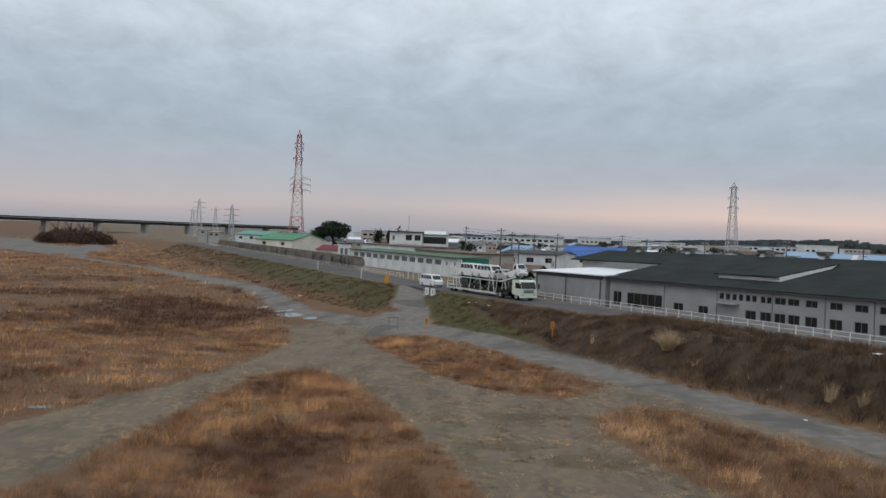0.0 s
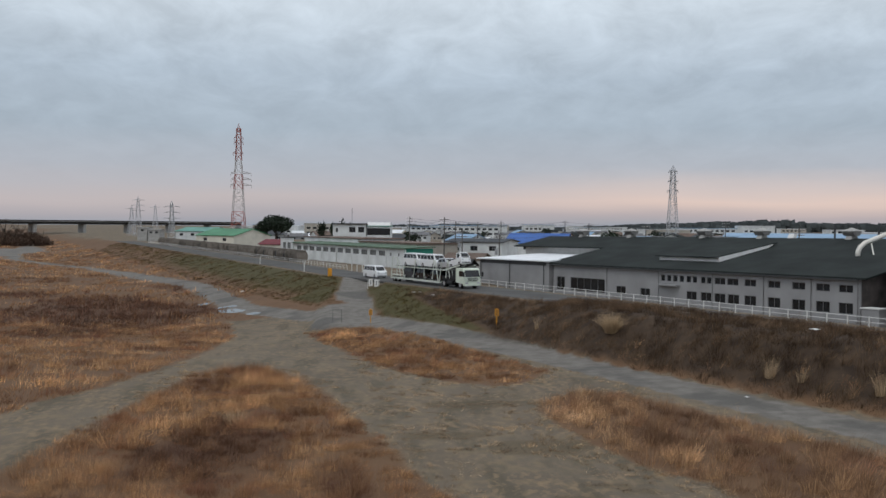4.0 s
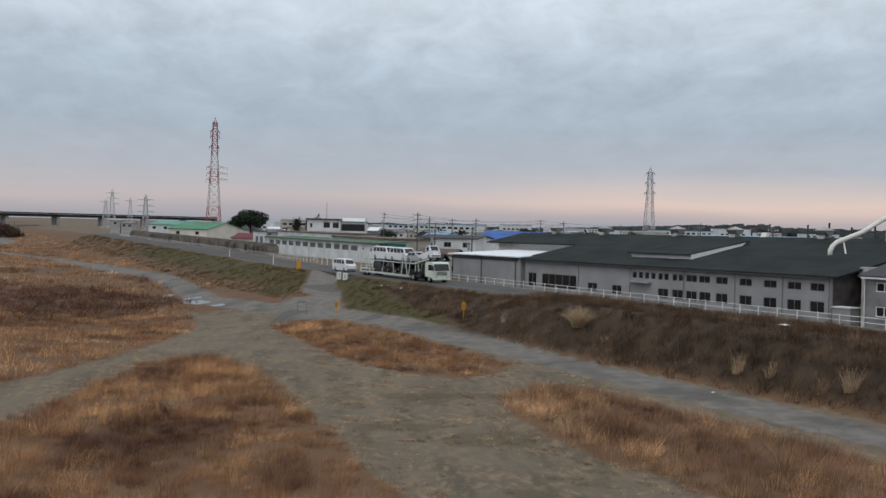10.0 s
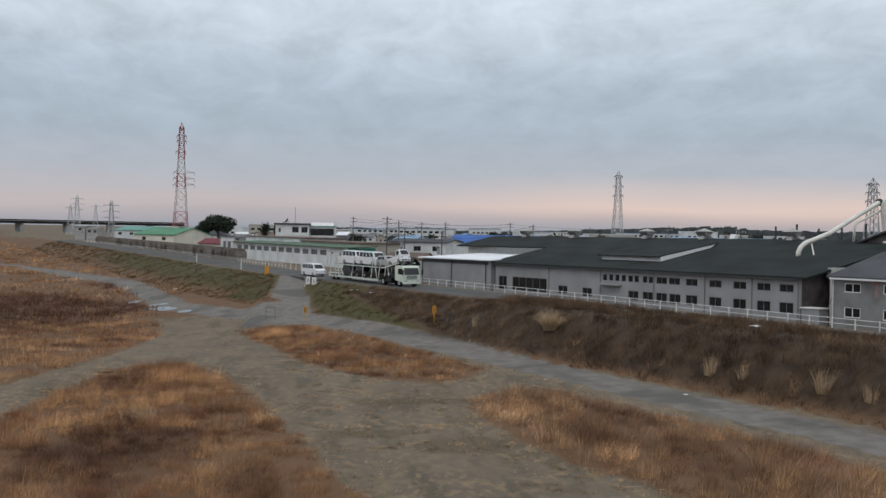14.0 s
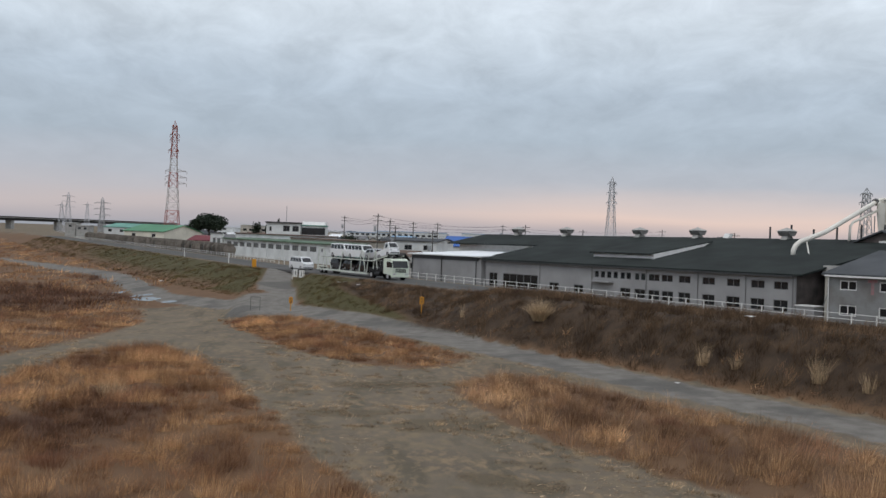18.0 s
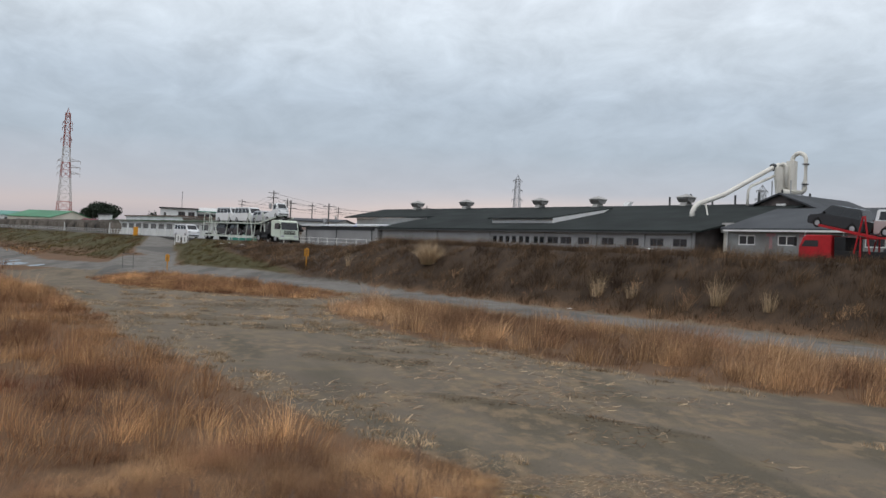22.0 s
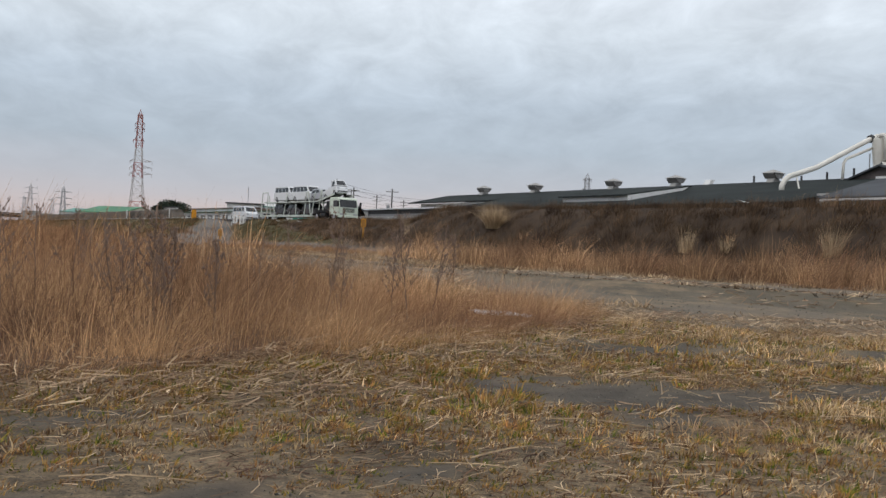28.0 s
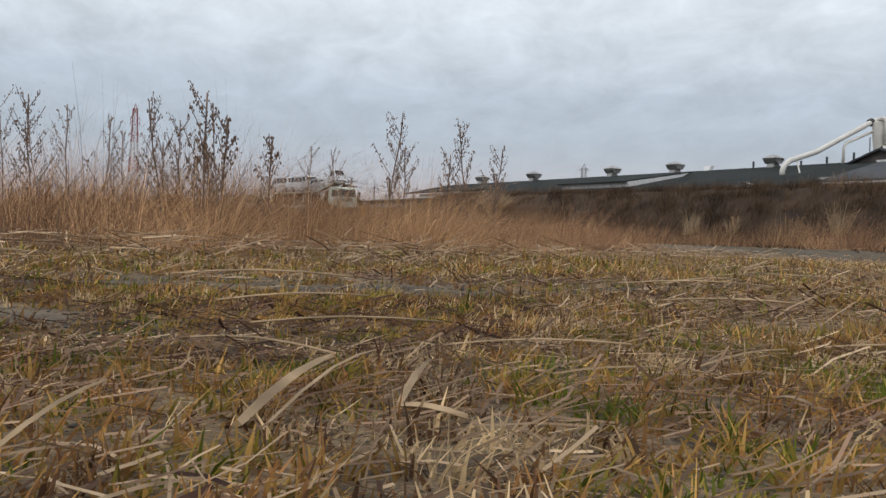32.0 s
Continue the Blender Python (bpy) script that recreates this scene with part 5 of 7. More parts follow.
POLES = [(13.4, 200, 12.6, 2, True), (15.8, 184, 10.2, 2, True), (17.2, 219, 11.9, 2, False), (8.4, 277, 13.4, 2, True), (58, 300, 12.8, 2, True), (46, 210, 11.6, 2, False), (78, 175, 11.0, 2, True), (95, 260, 12.5, 2, True), (24, 236, 11.8, 2, False), (33, 262, 12.2, 2, True), (66, 236, 11.4, 1, False), (21, 168, 9.4, 1, True)]
for p in POLES:
    utility_pole(*p)


def cable(a, b, sag, name="overhead_cable"):
    pts = [Vector(a).lerp(Vector(b), k / 10) - Vector((0, 0, sag * 4 * (k / 10) * (1 - k / 10))) for k in range(11)]
    me_ob = part(name, tube(bmesh.new(), pts, 0.022, 4), MAT["wire"], None)
    return tagged(me_ob, "thin black overhead cable between utility poles", "cable", "overhead cables")


for a, b in ((0, 3), (0, 1), (0, 4), (4, 7), (1, 5), (3, 4)):
    for dz in (0.55, 1.4):
        cable((POLES[a][0], POLES[a][1], POLES[a][2] - dz), (POLES[b][0], POLES[b][1], POLES[b][2] - dz), 1.0)


def leaf_cloud(center, radius, n, size, rng, squash=0.8, lobes=7, low=0.15):
    """Many small leaf cards gathered in uneven clumps."""
    c = np.array(center, float)
    dirs = rng.normal(size=(lobes, 3))
    dirs /= np.linalg.norm(dirs, axis=1)[:, None]
    dirs[:, 2] = np.abs(dirs[:, 2]) * 0.8 - low
    lobe_c = c + dirs * radius * 0.64 * rng.uniform(0.7, 1.15, (lobes, 1)) * np.array([1, 1, squash])
    lobe_r = radius * rng.uniform(0.30, 0.50, lobes)
    pick = rng.integers(0, lobes, n)
    v = rng.normal(size=(n, 3))
    v /= np.linalg.norm(v, axis=1)[:, None]
    p = lobe_c[pick] + v * (lobe_r[pick] * rng.uniform(0.4, 1.1, n) ** 0.5)[:, None] * np.array([1, 1, squash])
    a, b = rng.normal(size=(n, 3)), rng.normal(size=(n, 3))
    a /= np.linalg.norm(a, axis=1)[:, None]
    b -= (a * b).sum(1)[:, None] * a
    b /= np.linalg.norm(b, axis=1)[:, None]
    s = size * rng.uniform(0.6, 1.3, n)[:, None]
    return np.stack([p - a * s * 0.5, p - b * s * 0.35, p + b * s * 0.35, p + a * s * 0.5], 1)


def tree(x, y, z0, h, r, rng, label, n=2600, size=0.9, leaf="leaf_dark", mid=0.6, group="", low=0.15, lobes=13, tall=0.45):
    T = thing("tree", label, "tree", Matrix.Translation((x, y, z0)), group)
    bm = rod(bmesh.new(), (0, 0, -0.3), (0, 0, h * 0.5), 0.035 * h, 0.02 * h, 8)
    for k in range(6):
        a = k * 1.05
        rod(bm, (0, 0, h * (0.28 + 0.03 * k)), (math.cos(a) * r * 0.6, math.sin(a) * r * 0.6, h * (0.55 + 0.05 * k)), 0.013 * h, 0.004 * h, 6)
    part("trunk", bm, MAT["bark"], T)
    me = quads_mesh("crown", leaf_cloud((0, 0, h * mid), r, n, size, rng, h * tall / r, lobes, low), 2)
    me.materials.append(MAT[leaf])
    c = new("crown", me)
    c.parent = T
    return T


rt = np.random.default_rng(4)
tree(-46, 428, 0.5, 16.6, 8.2, rt, "big dark evergreen tree with a broad lobed crown", 7000, 0.9, mid=0.62, low=0.35, lobes=16, tall=0.33)
tree(-54.5, 430, 0.5, 12.0, 4.4, rt, "dark evergreen tree beside the larger one", 2200, 0.8, mid=0.55, low=0.35)
for k, (dx, h) in enumerate(((0, 13.0), (5, 12.5), (8.5, 13.4), (12, 12.0))):
    tree(-26 + dx, 430 + 3 * k, 0.5, h, 2.2, rt, "small dark conifer among the far roofs", 700, 0.7)

MAT["leaf_brown"] = material("withered_brown_leaves", (0.105, 0.066, 0.046), 0.9, 0, 0.25, 0.6, 8.0, 0.0, None, "island")
for x, y, h, r in ((-206, 506, 7.0, 6.0), (-200, 508, 9.6, 7.0), (-194, 511, 10.8, 7.5), (-188, 512, 10.6, 7.2), (-182, 514, 8.8, 6.6), (-177, 517, 6.4, 5.5), (-196, 503, 6.8, 6.0), (-187, 506, 7.0, 6.0)):
    tree(x, y, gz(x, y) - 0.5, h * 1.75, r, rt, "brown leafless thicket tree on the flood plain", 3600, 0.6, "leaf_brown", 0.32, "brown thicket on the flood plain", 0.75, 18)


def town():
    """Far roofs, each a house of its own, thinning with distance."""
    rng = np.random.default_rng(11)
    walls = ["wall_white", "wall_cream", "wall_beige", "wall_grey", "wall_white"]
    roofs = ["roof_tile", "roof_tile", "roof_brown", "roof_grey", "roof_dark", "roof_paleblue", "roof_white", "roof_tile"]
    made = []
    for k in range(230):
        yy = 255 + 720 * rng.uniform() ** 1.25
        xx = rng.uniform(-0.16, 0.52) * yy
        if xx < float(fence_x(yy)) + 42 or (xx < 22 and yy < 345) or (yy < 300 and xx < 72) or (xx < -10 and yy < 450):
            continue
        if any((xx - a) ** 2 + (yy - b) ** 2 < 13 ** 2 for a, b in made):
            continue
        made.append((xx, yy))
        a = rng.uniform(-0.5, 0.4) + (0 if rng.uniform() < 0.6 else 0.9)
        w, d = rng.uniform(8, 14), rng.uniform(7, 11)
        two = rng.uniform() < 0.55
        e = rng.uniform(5.2, 6.2) if two else rng.uniform(3.2, 4.4)
        u = Vector((math.cos(a), -math.sin(a)))
        p = Vector((xx, yy)) - u * w / 2
        house("house", "far house with a pitched roof in the town", "house", p, p + u * w, d, e, e + rng.uniform(1.3, 2.3), walls[rng.integers(5)], roofs[rng.integers(8)], int(rng.integers(2, 4)), 2 if two else 1, "far town houses", "x" if rng.uniform() < 0.6 else "y")
    for k in range(34):
        yy = rng.uniform(560, 1500)
        xx = rng.uniform(-0.16, 0.5) * yy
        if xx < float(fence_x(yy)) + 60:
            continue
        w, d, h = rng.uniform(22, 55), rng.uniform(12, 20), rng.uniform(7, 13)
        m, ln = at_line((xx, yy), (xx + w, yy - rng.uniform(-6, 8)))
        B = thing("apartment_block", "far pale flat-roofed building in the town", "building", m, "far flat-roofed buildings")
        holes = [(1.5 + 4 * i, 4.0 + 4 * i, z, z + 1.4) for i in range(int((ln - 3) / 4)) for z in np.arange(1.8, h - 1.6, 3.1)]
        part("wall", wall_with_holes(bmesh.new(), 0, ln, 0, 0.3, 0.2, h, holes), MAT["wall_white" if k % 3 else "wall_beige"], B)
        part("glazing", boxes((0.3, ln - 0.3, 0.3, 0.4, 0.4, h - 0.4)), MAT["glass"], B)
        part("wall", boxes((0, ln, 0.5, d, 0.2, h)), MAT["wall_white"], B)
        part("roof", boxes((-0.3, ln + 0.3, -0.3, d + 0.3, h, h + 0.4)), MAT["roof_paleblue" if k % 4 == 0 else "roof_white"], B)


town()
rtt = np.random.default_rng(15)
for k in range(46):
    yy = rtt.uniform(300, 900)
    xx = rtt.uniform(-0.06, 0.5) * yy
    if xx > float(fence_x(yy)) + 45 and not (xx < 60 and yy < 340):
        hh = rtt.uniform(6, 10)
        tree(xx, yy, 0.5, hh, hh * rtt.uniform(0.3, 0.55), rtt, "dark garden tree among the far roofs", 260, 0.9, group="garden trees in the town")


def long_sheds():
    for p, q, dep, e, r, w, rf, lab in (((88, 240), (118, 205), 18, 7.6, 8.6, "wall_white", "roof_paleblue", "long shed with a pale blue roof"),
                                       ((120, 330), (190, 300), 22, 7.8, 9.0, "wall_white", "roof_paleblue", "long shed with a pale blue roof"),
                                       ((150, 260), (196, 228), 18, 7.4, 8.8, "wall_white", "roof_white", "long shed with a white roof"),
                                       ((15, 217), (27, 212), 14, 7.2, 7.8, "wall_white", "roof_grey", "low white shed with strip windows"),
                                       ((12.5, 186), (19, 183), 7, 4.4, 5.4, "wall_beige", "roof_brown", "small beige outbuilding with a brown roof"),
                                       ((9.9, 150.5), (13.6, 148.8), 4, 4.6, 5.5, "wall_dark", "wall_dark", "dark timber hut behind the rail")):
        house("shed", lab, "shed", p, q, dep, e, r, w, rf, 3)


long_sheds()

# far wooded hills and the bridge
rf = np.random.default_rng(21)


def far_woods():
    n = 16000
    y = rf.uniform(1500, 2600, n)
    x = rf.uniform(-0.05, 0.62, n) * y
    h = 5 + 11 * smooth((x / y - 0.12) / 0.3) + 4 * np.sin(x * 0.012) + 2 * np.sin(x * 0.05)
    co = np.zeros((n, 4, 3))
    s = rf.uniform(6, 13, n)
    zc = rf.uniform(0, 1, n) ** 0.6 * np.maximum(h, 4)
    a = rf.uniform(0, math.tau, n)
    for j, (u, v) in enumerate(((-1, -0.6), (1, -0.6), (-0.8, 0.5), (0.7, 0.7))):
        co[:, j] = np.stack([x + u * s * np.cos(a), y + u * s * np.sin(a), zc + v * s * 0.6], 1)
    stuff("far_woods", quads_mesh("far_woods", co, 2), MAT["hazed_green"], "far wooded hills behind the town, with haze mixed into their colour", "woods")


far_woods()


def bridge():
    B = thing("road_bridge", "long dark girder bridge far across the flood plain", "bridge", Matrix.Translation((0, 0, 0)))
    a, b = Vector((-520, 560, 0)), Vector((-150, 1020, 0))
    u = (b - a).normalized()
    m = Matrix(((u.x, -u.y, 0, a.x), (u.y, u.x, 0, a.y), (0, 0, 1, 0), (0, 0, 0, 1)))
    ln = (b - a).length
    for nm, bs, mk in (("girder", (0, ln, -5, 5, 9.4, 11.6), "wall_dark"), ("deck", (0, ln, -6, 6, 11.6, 12.2), "concrete"), ("parapet", (0, ln, -6.2, -6.0, 12.2, 13.0), "wall_dark")):
        o = part(nm, boxes(bs), MAT[mk], B)
        o.matrix_basis = m
    for k in range(12):
        o = part("pier", boxes((20 + k * 48, 23 + k * 48, -4, 4, -2, 9.4)), MAT["concrete"], B)
        o.matrix_basis = m


bridge()


# ---------------------------------------------------------------- rails, posts and signs on the levee


def rail(y0, y1, label):
    R = thing("guard_rail", label, "guard rail")
    n = max(2, int(abs(y1 - y0) / 1.8))
    pts = []
    for k in range(n + 1):
        y = y0 + (y1 - y0) * k / n
        x = float(fence_x(y)) - 0.05
        pts.append(Vector((x, y, CREST)))
    post = boxes((-0.04, 0.04, -0.04, 0.04, -0.2, 0.86))
    pm = bpy.data.meshes.new("post")
    post.to_mesh(pm)
    post.free()
    pm.materials.append(MAT["rail_white"])
    for p in pts:
        share("post", pm, R, Matrix.Translation(p))
    for z in (0.40, 0.80):
        bm = bmesh.new()
        for a, b in zip(pts, pts[1:]):
            rod(bm, a + Vector((0, 0, z)), b + Vector((0, 0, z)), 0.028, None, 5)
        part("rail", bm, MAT["rail_white"], R)
    return R


rail(153, 62, "white pipe guard rail along the levee road")
rail(62, 10, "white pipe guard rail along the levee road")
rail(172, 400, "white pipe guard rail along the levee road past the junction")
for k, y in enumerate((156.5, 159, 161.5, 164, 166.5, 169)):
    P = thing("marker_post", "short white marker post at the levee junction", "post", Matrix.Translation((float(fence_x(y)) - 0.3, y, CREST)), "marker posts")
    part("post", rod(bmesh.new(), (0, 0, -0.2), (0, 0, 1.2), 0.07, None, 8), MAT["rail_white"], P)
for y in (165, 193):
    x = float(fence_x(y)) - 9.8
    P = thing("delineator_post", "tall white road delineator post", "post", Matrix.Translation((x, y, gz(x, y))))
    part("post", rod(bmesh.new(), (0, 0, -0.2), (0, 0, 1.7), 0.08, None, 8), MAT["rail_white"], P)


def sign(x, y, h, label, n=2):
    S = thing("warning_sign", label, "sign", Matrix.Translation((x, y, gz(x, y))))
    part("post", rod(bmesh.new(), (0, 0, -0.2), (0, 0, h + 0.2), 0.05, None, 6), MAT["orange"], S)
    p = part("board", boxes((-0.2, 0.2, -0.08, -0.05, h - 0.55, h + 0.1), bevel=0.01), MAT["orange"], S)
    for k in range(4):
        part("mark", boxes((-0.13, 0.13, -0.09, -0.081, h - 0.47 + k * 0.14, h - 0.41 + k * 0.14)), MAT["trim_dark"], p, "dark bar of unreadable writing")
    return S


sign(11.9, 95.8, 1.5, "orange warning sign board on a post in the grass")
sign(-0.8, 110.3, 1.4, "orange warning sign board on a post by the ramp")
OR = thing("orange_marker", "orange marker board at the top of the ramp", "sign", Matrix.Translation((-7.6, 150.7, gz(-7.6, 150.7))))
part("board", boxes((-0.32, 0.32, -0.05, 0.05, 0.0, 1.25), bevel=0.02), MAT["orange"], OR)
BD = thing("notice_board", "small white notice boards by the ramp", "sign", Matrix.Translation((-0.6, 136, gz(-0.6, 136))))
for dx, w, h in ((-0.5, 0.55, 1.1), (0.3, 0.6, 1.0)):
    b = part("board", boxes((dx - w / 2, dx + w / 2, -0.03, 0.03, h - 0.8, h + 0.2)), MAT["plastic_white"], BD)
    part("mark", boxes((dx - 0.05, dx + 0.05, -0.036, -0.031, h - 0.6, h)), MAT["trim_dark"], b)
for dx in (-0.9, 0.7):
    part("post", rod(bmesh.new(), (dx, 0, -0.2), (dx, 0, 1.2), 0.04), MAT["rail_white"], BD)
GP = thing("barrier_frame", "thin dark steel barrier frame at the foot of the ramp", "barrier", Matrix.Translation((-4.6, 110.5, gz(-4.6, 110.5))))
for dx in (-0.5, 0.5):
    part("post", rod(bmesh.new(), (dx, 0, -0.2), (dx, 0, 1.5), 0.028), MAT["pole"], GP)
part("bar", rod(bmesh.new(), (-0.5, 0, 1.45), (0.5, 0, 1.45), 0.03), MAT["pole"], GP)

# puddles


def puddle(x, y, a, b, turn, seed):
    rng = np.random.default_rng(seed)
    z = gz(x, y)
    bm = bmesh.new()
    vs = []
    for k in range(18):
        t = k * math.tau / 18
        r = 1 + 0.25 * math.sin(2 * t + seed) + 0.12 * math.sin(5 * t + seed * 2)
        px, py = a * r * math.cos(t), b * r * math.sin(t)
        vs.append(bm.verts.new((x + px * math.cos(turn) - py * math.sin(turn), y + px * math.sin(turn) + py * math.cos(turn), 0)))
    mid = bm.verts.new((x, y, z + 0.02))
    for v in vs:
        v.co.z = gz(v.co.x, v.co.y) + 0.02
    for k in range(18):
        bm.faces.new((vs[k], vs[(k + 1) % 18], mid))
    o = part("puddle", bm, MAT_WATER, None)
    return tagged(o, "shallow puddle of still water on the dirt road", "puddle", "puddles on the road", "structure")


MAT_WATER = material("puddle_water", (0.045, 0.044, 0.040), 0.12, 0, 0.05, 1.0, 3.0, 0.0, None, "", 0.45)
for k, (x, y, a, b, t) in enumerate(((-26.0, 145.6, 0.8, 1.5, 0.2), (-21.7, 139.2, 1.3, 1.2, 0.1), (-20.2, 134.4, 2.3, 1.5, -0.5), (-16.6, 129.6, 1.1, 0.9, 0.2), (-22.6, 55.6, 0.9, 0.4, 0.3))):
    puddle(x, y, a, b, t, k + 1)

# ---------------------------------------------------------------- grass


def grass_material(name, lo, hi, red, patch=0.25, drift=0.0, tuft=0.0):
    """Dry blades: straw and red-brown in drifts, each blade a little its own tone."""
    m = bpy.data.materials.new(name)
    m.use_nodes = True
    nt = m.node_tree
    N, L = nt.nodes.new, nt.links.new
    b = nt.nodes["Principled BSDF"]
    b.inputs["Roughness"].default_value, b.inputs["Specular IOR Level"].default_value = 0.75, 0.15
    tc, n1, g = N("ShaderNodeTexCoord"), N("ShaderNodeTexNoise"), N("ShaderNodeNewGeometry")
    n1.inputs["Scale"].default_value, n1.inputs["Detail"].default_value = patch, 5.0
    L(tc.outputs["Object"], n1.inputs["Vector"])
    r1 = N("ShaderNodeMapRange")
    r1.inputs[1].default_value, r1.inputs[2].default_value = 0.46, 0.66
    L(n1.outputs[0], r1.inputs[0])
    m1, m2 = N("ShaderNodeMix"), N("ShaderNodeMix")
    m1.data_type = m2.data_type = "RGBA"
    m1.inputs[6].default_value, m1.inputs[7].default_value = (*lo, 1), (*hi, 1)
    L(g.outputs["Random Per Island"], m1.inputs[0])
    m2.inputs[7].default_value = (*red, 1)
    ta, tm = N("ShaderNodeAttribute"), N("ShaderNodeMath")
    ta.attribute_name, tm.operation = "tone", "MULTIPLY"
    rt_ = N("ShaderNodeMapRange")
    rt_.inputs[1].default_value, rt_.inputs[2].default_value, rt_.inputs[3].default_value, rt_.inputs[4].default_value = 0.60, 0.98, 0.8, 0.0
    L(ta.outputs["Fac"], rt_.inputs[0])
    mxr = N("ShaderNodeMath")
    mxr.operation = "MAXIMUM"
    L(rt_.outputs[0], mxr.inputs[0])
    L(r1.outputs[0], mxr.inputs[1])
    L(mxr.outputs[0], m2.inputs[0])
    L(m1.outputs[2], m2.inputs[6])
    tone = m2.outputs[2]
    for amount, scale, a0, a1, k in ((drift, 0.085, 0.47, 0.60, 0.40), (drift, 0.55, 0.55, 0.70, 0.5), (tuft, 0.95, 0.54, 0.68, 1.55)):
        if amount:
            nn, rr, mm, ss = N("ShaderNodeTexNoise"), N("ShaderNodeMapRange"), N("ShaderNodeMix"), N("ShaderNodeVectorMath")
            nn.inputs["Scale"].default_value, nn.inputs["Detail"].default_value = scale, 3.0
            L(tc.outputs["Object"], nn.inputs["Vector"])
            rr.inputs[1].default_value, rr.inputs[2].default_value, rr.inputs[4].default_value = a0, a1, amount
            L(nn.outputs[0], rr.inputs[0])
            mm.data_type, ss.operation = "RGBA", "SCALE"
            ss.inputs[3].default_value = k
            L(tone, ss.inputs[0])
            L(rr.outputs[0], mm.inputs[0])
            L(tone, mm.inputs[6])
            L(ss.outputs[0], mm.inputs[7])
            tone = mm.outputs[2]
    hs = N("ShaderNodeHueSaturation")
    v = N("ShaderNodeMath")
    v.operation = "MULTIPLY_ADD"
    v.inputs[1].default_value, v.inputs[2].default_value = 0.8, 0.6
    L(g.outputs["Random Per Island"], v.inputs[0])
    L(v.outputs[0], tm.inputs[0])
    L(ta.outputs["Fac"], tm.inputs[1])
    L(tm.outputs[0], hs.inputs["Value"])
    L(tone, hs.inputs["Color"])
    L(hs.outputs[0], b.inputs["Base Color"])
    tr = N("ShaderNodeBsdfTranslucent")
    L(hs.outputs[0], tr.inputs[0])
    ms = N("ShaderNodeMixShader")
    ms.inputs[0].default_value = 0.3
    L(b.outputs[0], ms.inputs[1])
    L(tr.outputs[0], ms.inputs[2])
    L(ms.outputs[0], nt.nodes["Material Output"].inputs[0])
    return m


G_DRY = grass_material("dry_meadow_grass", (0.42, 0.220, 0.105), (0.62, 0.390, 0.20), (0.25, 0.110, 0.064), 0.25, 0.35, 0.6)
G_BRUSH = grass_material("brown_levee_brush", (0.11, 0.070, 0.042), (0.225, 0.145, 0.085), (0.075, 0.046, 0.030), 0.5, 0.5, 0.7)
G_GREEN = grass_material("levee_bank_grass", (0.056, 0.060, 0.017), (0.112, 0.080, 0.032), (0.125, 0.072, 0.037), 0.28)
G_SHORT = grass_material("short_mown_grass", (0.20, 0.195, 0.055), (0.50, 0.36, 0.15), (0.36, 0.20, 0.09), 2.2)
nt_s = G_SHORT.node_tree
rs = nt_s.nodes.new("ShaderNodeValToRGB")
rs.color_ramp.interpolation = "CONSTANT"
for k, (p, c) in enumerate(((0.0, (0.14, 0.165, 0.033)), (0.18, (0.29, 0.235, 0.062)), (0.32, (0.45, 0.285, 0.11)), (0.50, (0.35, 0.19, 0.085)), (0.64, (0.15, 0.085, 0.052)), (0.78, (0.56, 0.42, 0.255)))):
    el = rs.color_ramp.elements[k] if k < 2 else rs.color_ramp.elements.new(p)
    el.position, el.color = p, (*c, 1)
for nd in list(nt_s.nodes):
    if nd.type == "NEW_GEOMETRY":
        tcs, ns, ms_, ads = nt_s.nodes.new("ShaderNodeTexCoord"), nt_s.nodes.new("ShaderNodeTexNoise"), nt_s.nodes.new("ShaderNodeMapRange"), nt_s.nodes.new("ShaderNodeMath")
        ns.inputs["Scale"].default_value, ns.inputs["Detail"].default_value = 13.0, 2.0
        nt_s.links.new(tcs.outputs["Object"], ns.inputs["Vector"])
        ms_.inputs[1].default_value, ms_.inputs[2].default_value, ms_.inputs[3].default_value, ms_.inputs[4].default_value = 0.33, 0.67, -0.15, 0.8
        nt_s.links.new(ns.outputs[0], ms_.inputs[0])
        ads.operation = "MULTIPLY_ADD"
        ads.inputs[1].default_value = 0.35
        nt_s.links.new(nd.outputs["Random Per Island"], ads.inputs[0])
        nt_s.links.new(ms_.outputs[0], ads.inputs[2])
        nt_s.links.new(ads.outputs[0], rs.inputs[0])
    if nd.type == "HUE_SAT":
        nt_s.links.new(rs.outputs[0], nd.inputs["Color"])
        nd.inputs["Saturation"].default_value = 1.08
G_PLUME = grass_material("pale_plume_grass", (0.42, 0.31, 0.19), (0.60, 0.46, 0.30), (0.40, 0.28, 0.17), 2.0)


G_BELT = grass_material("orange_belt_grass", (0.43, 0.250, 0.130), (0.64, 0.420, 0.235), (0.29, 0.155, 0.095), 0.3, 0.35, 0.5)


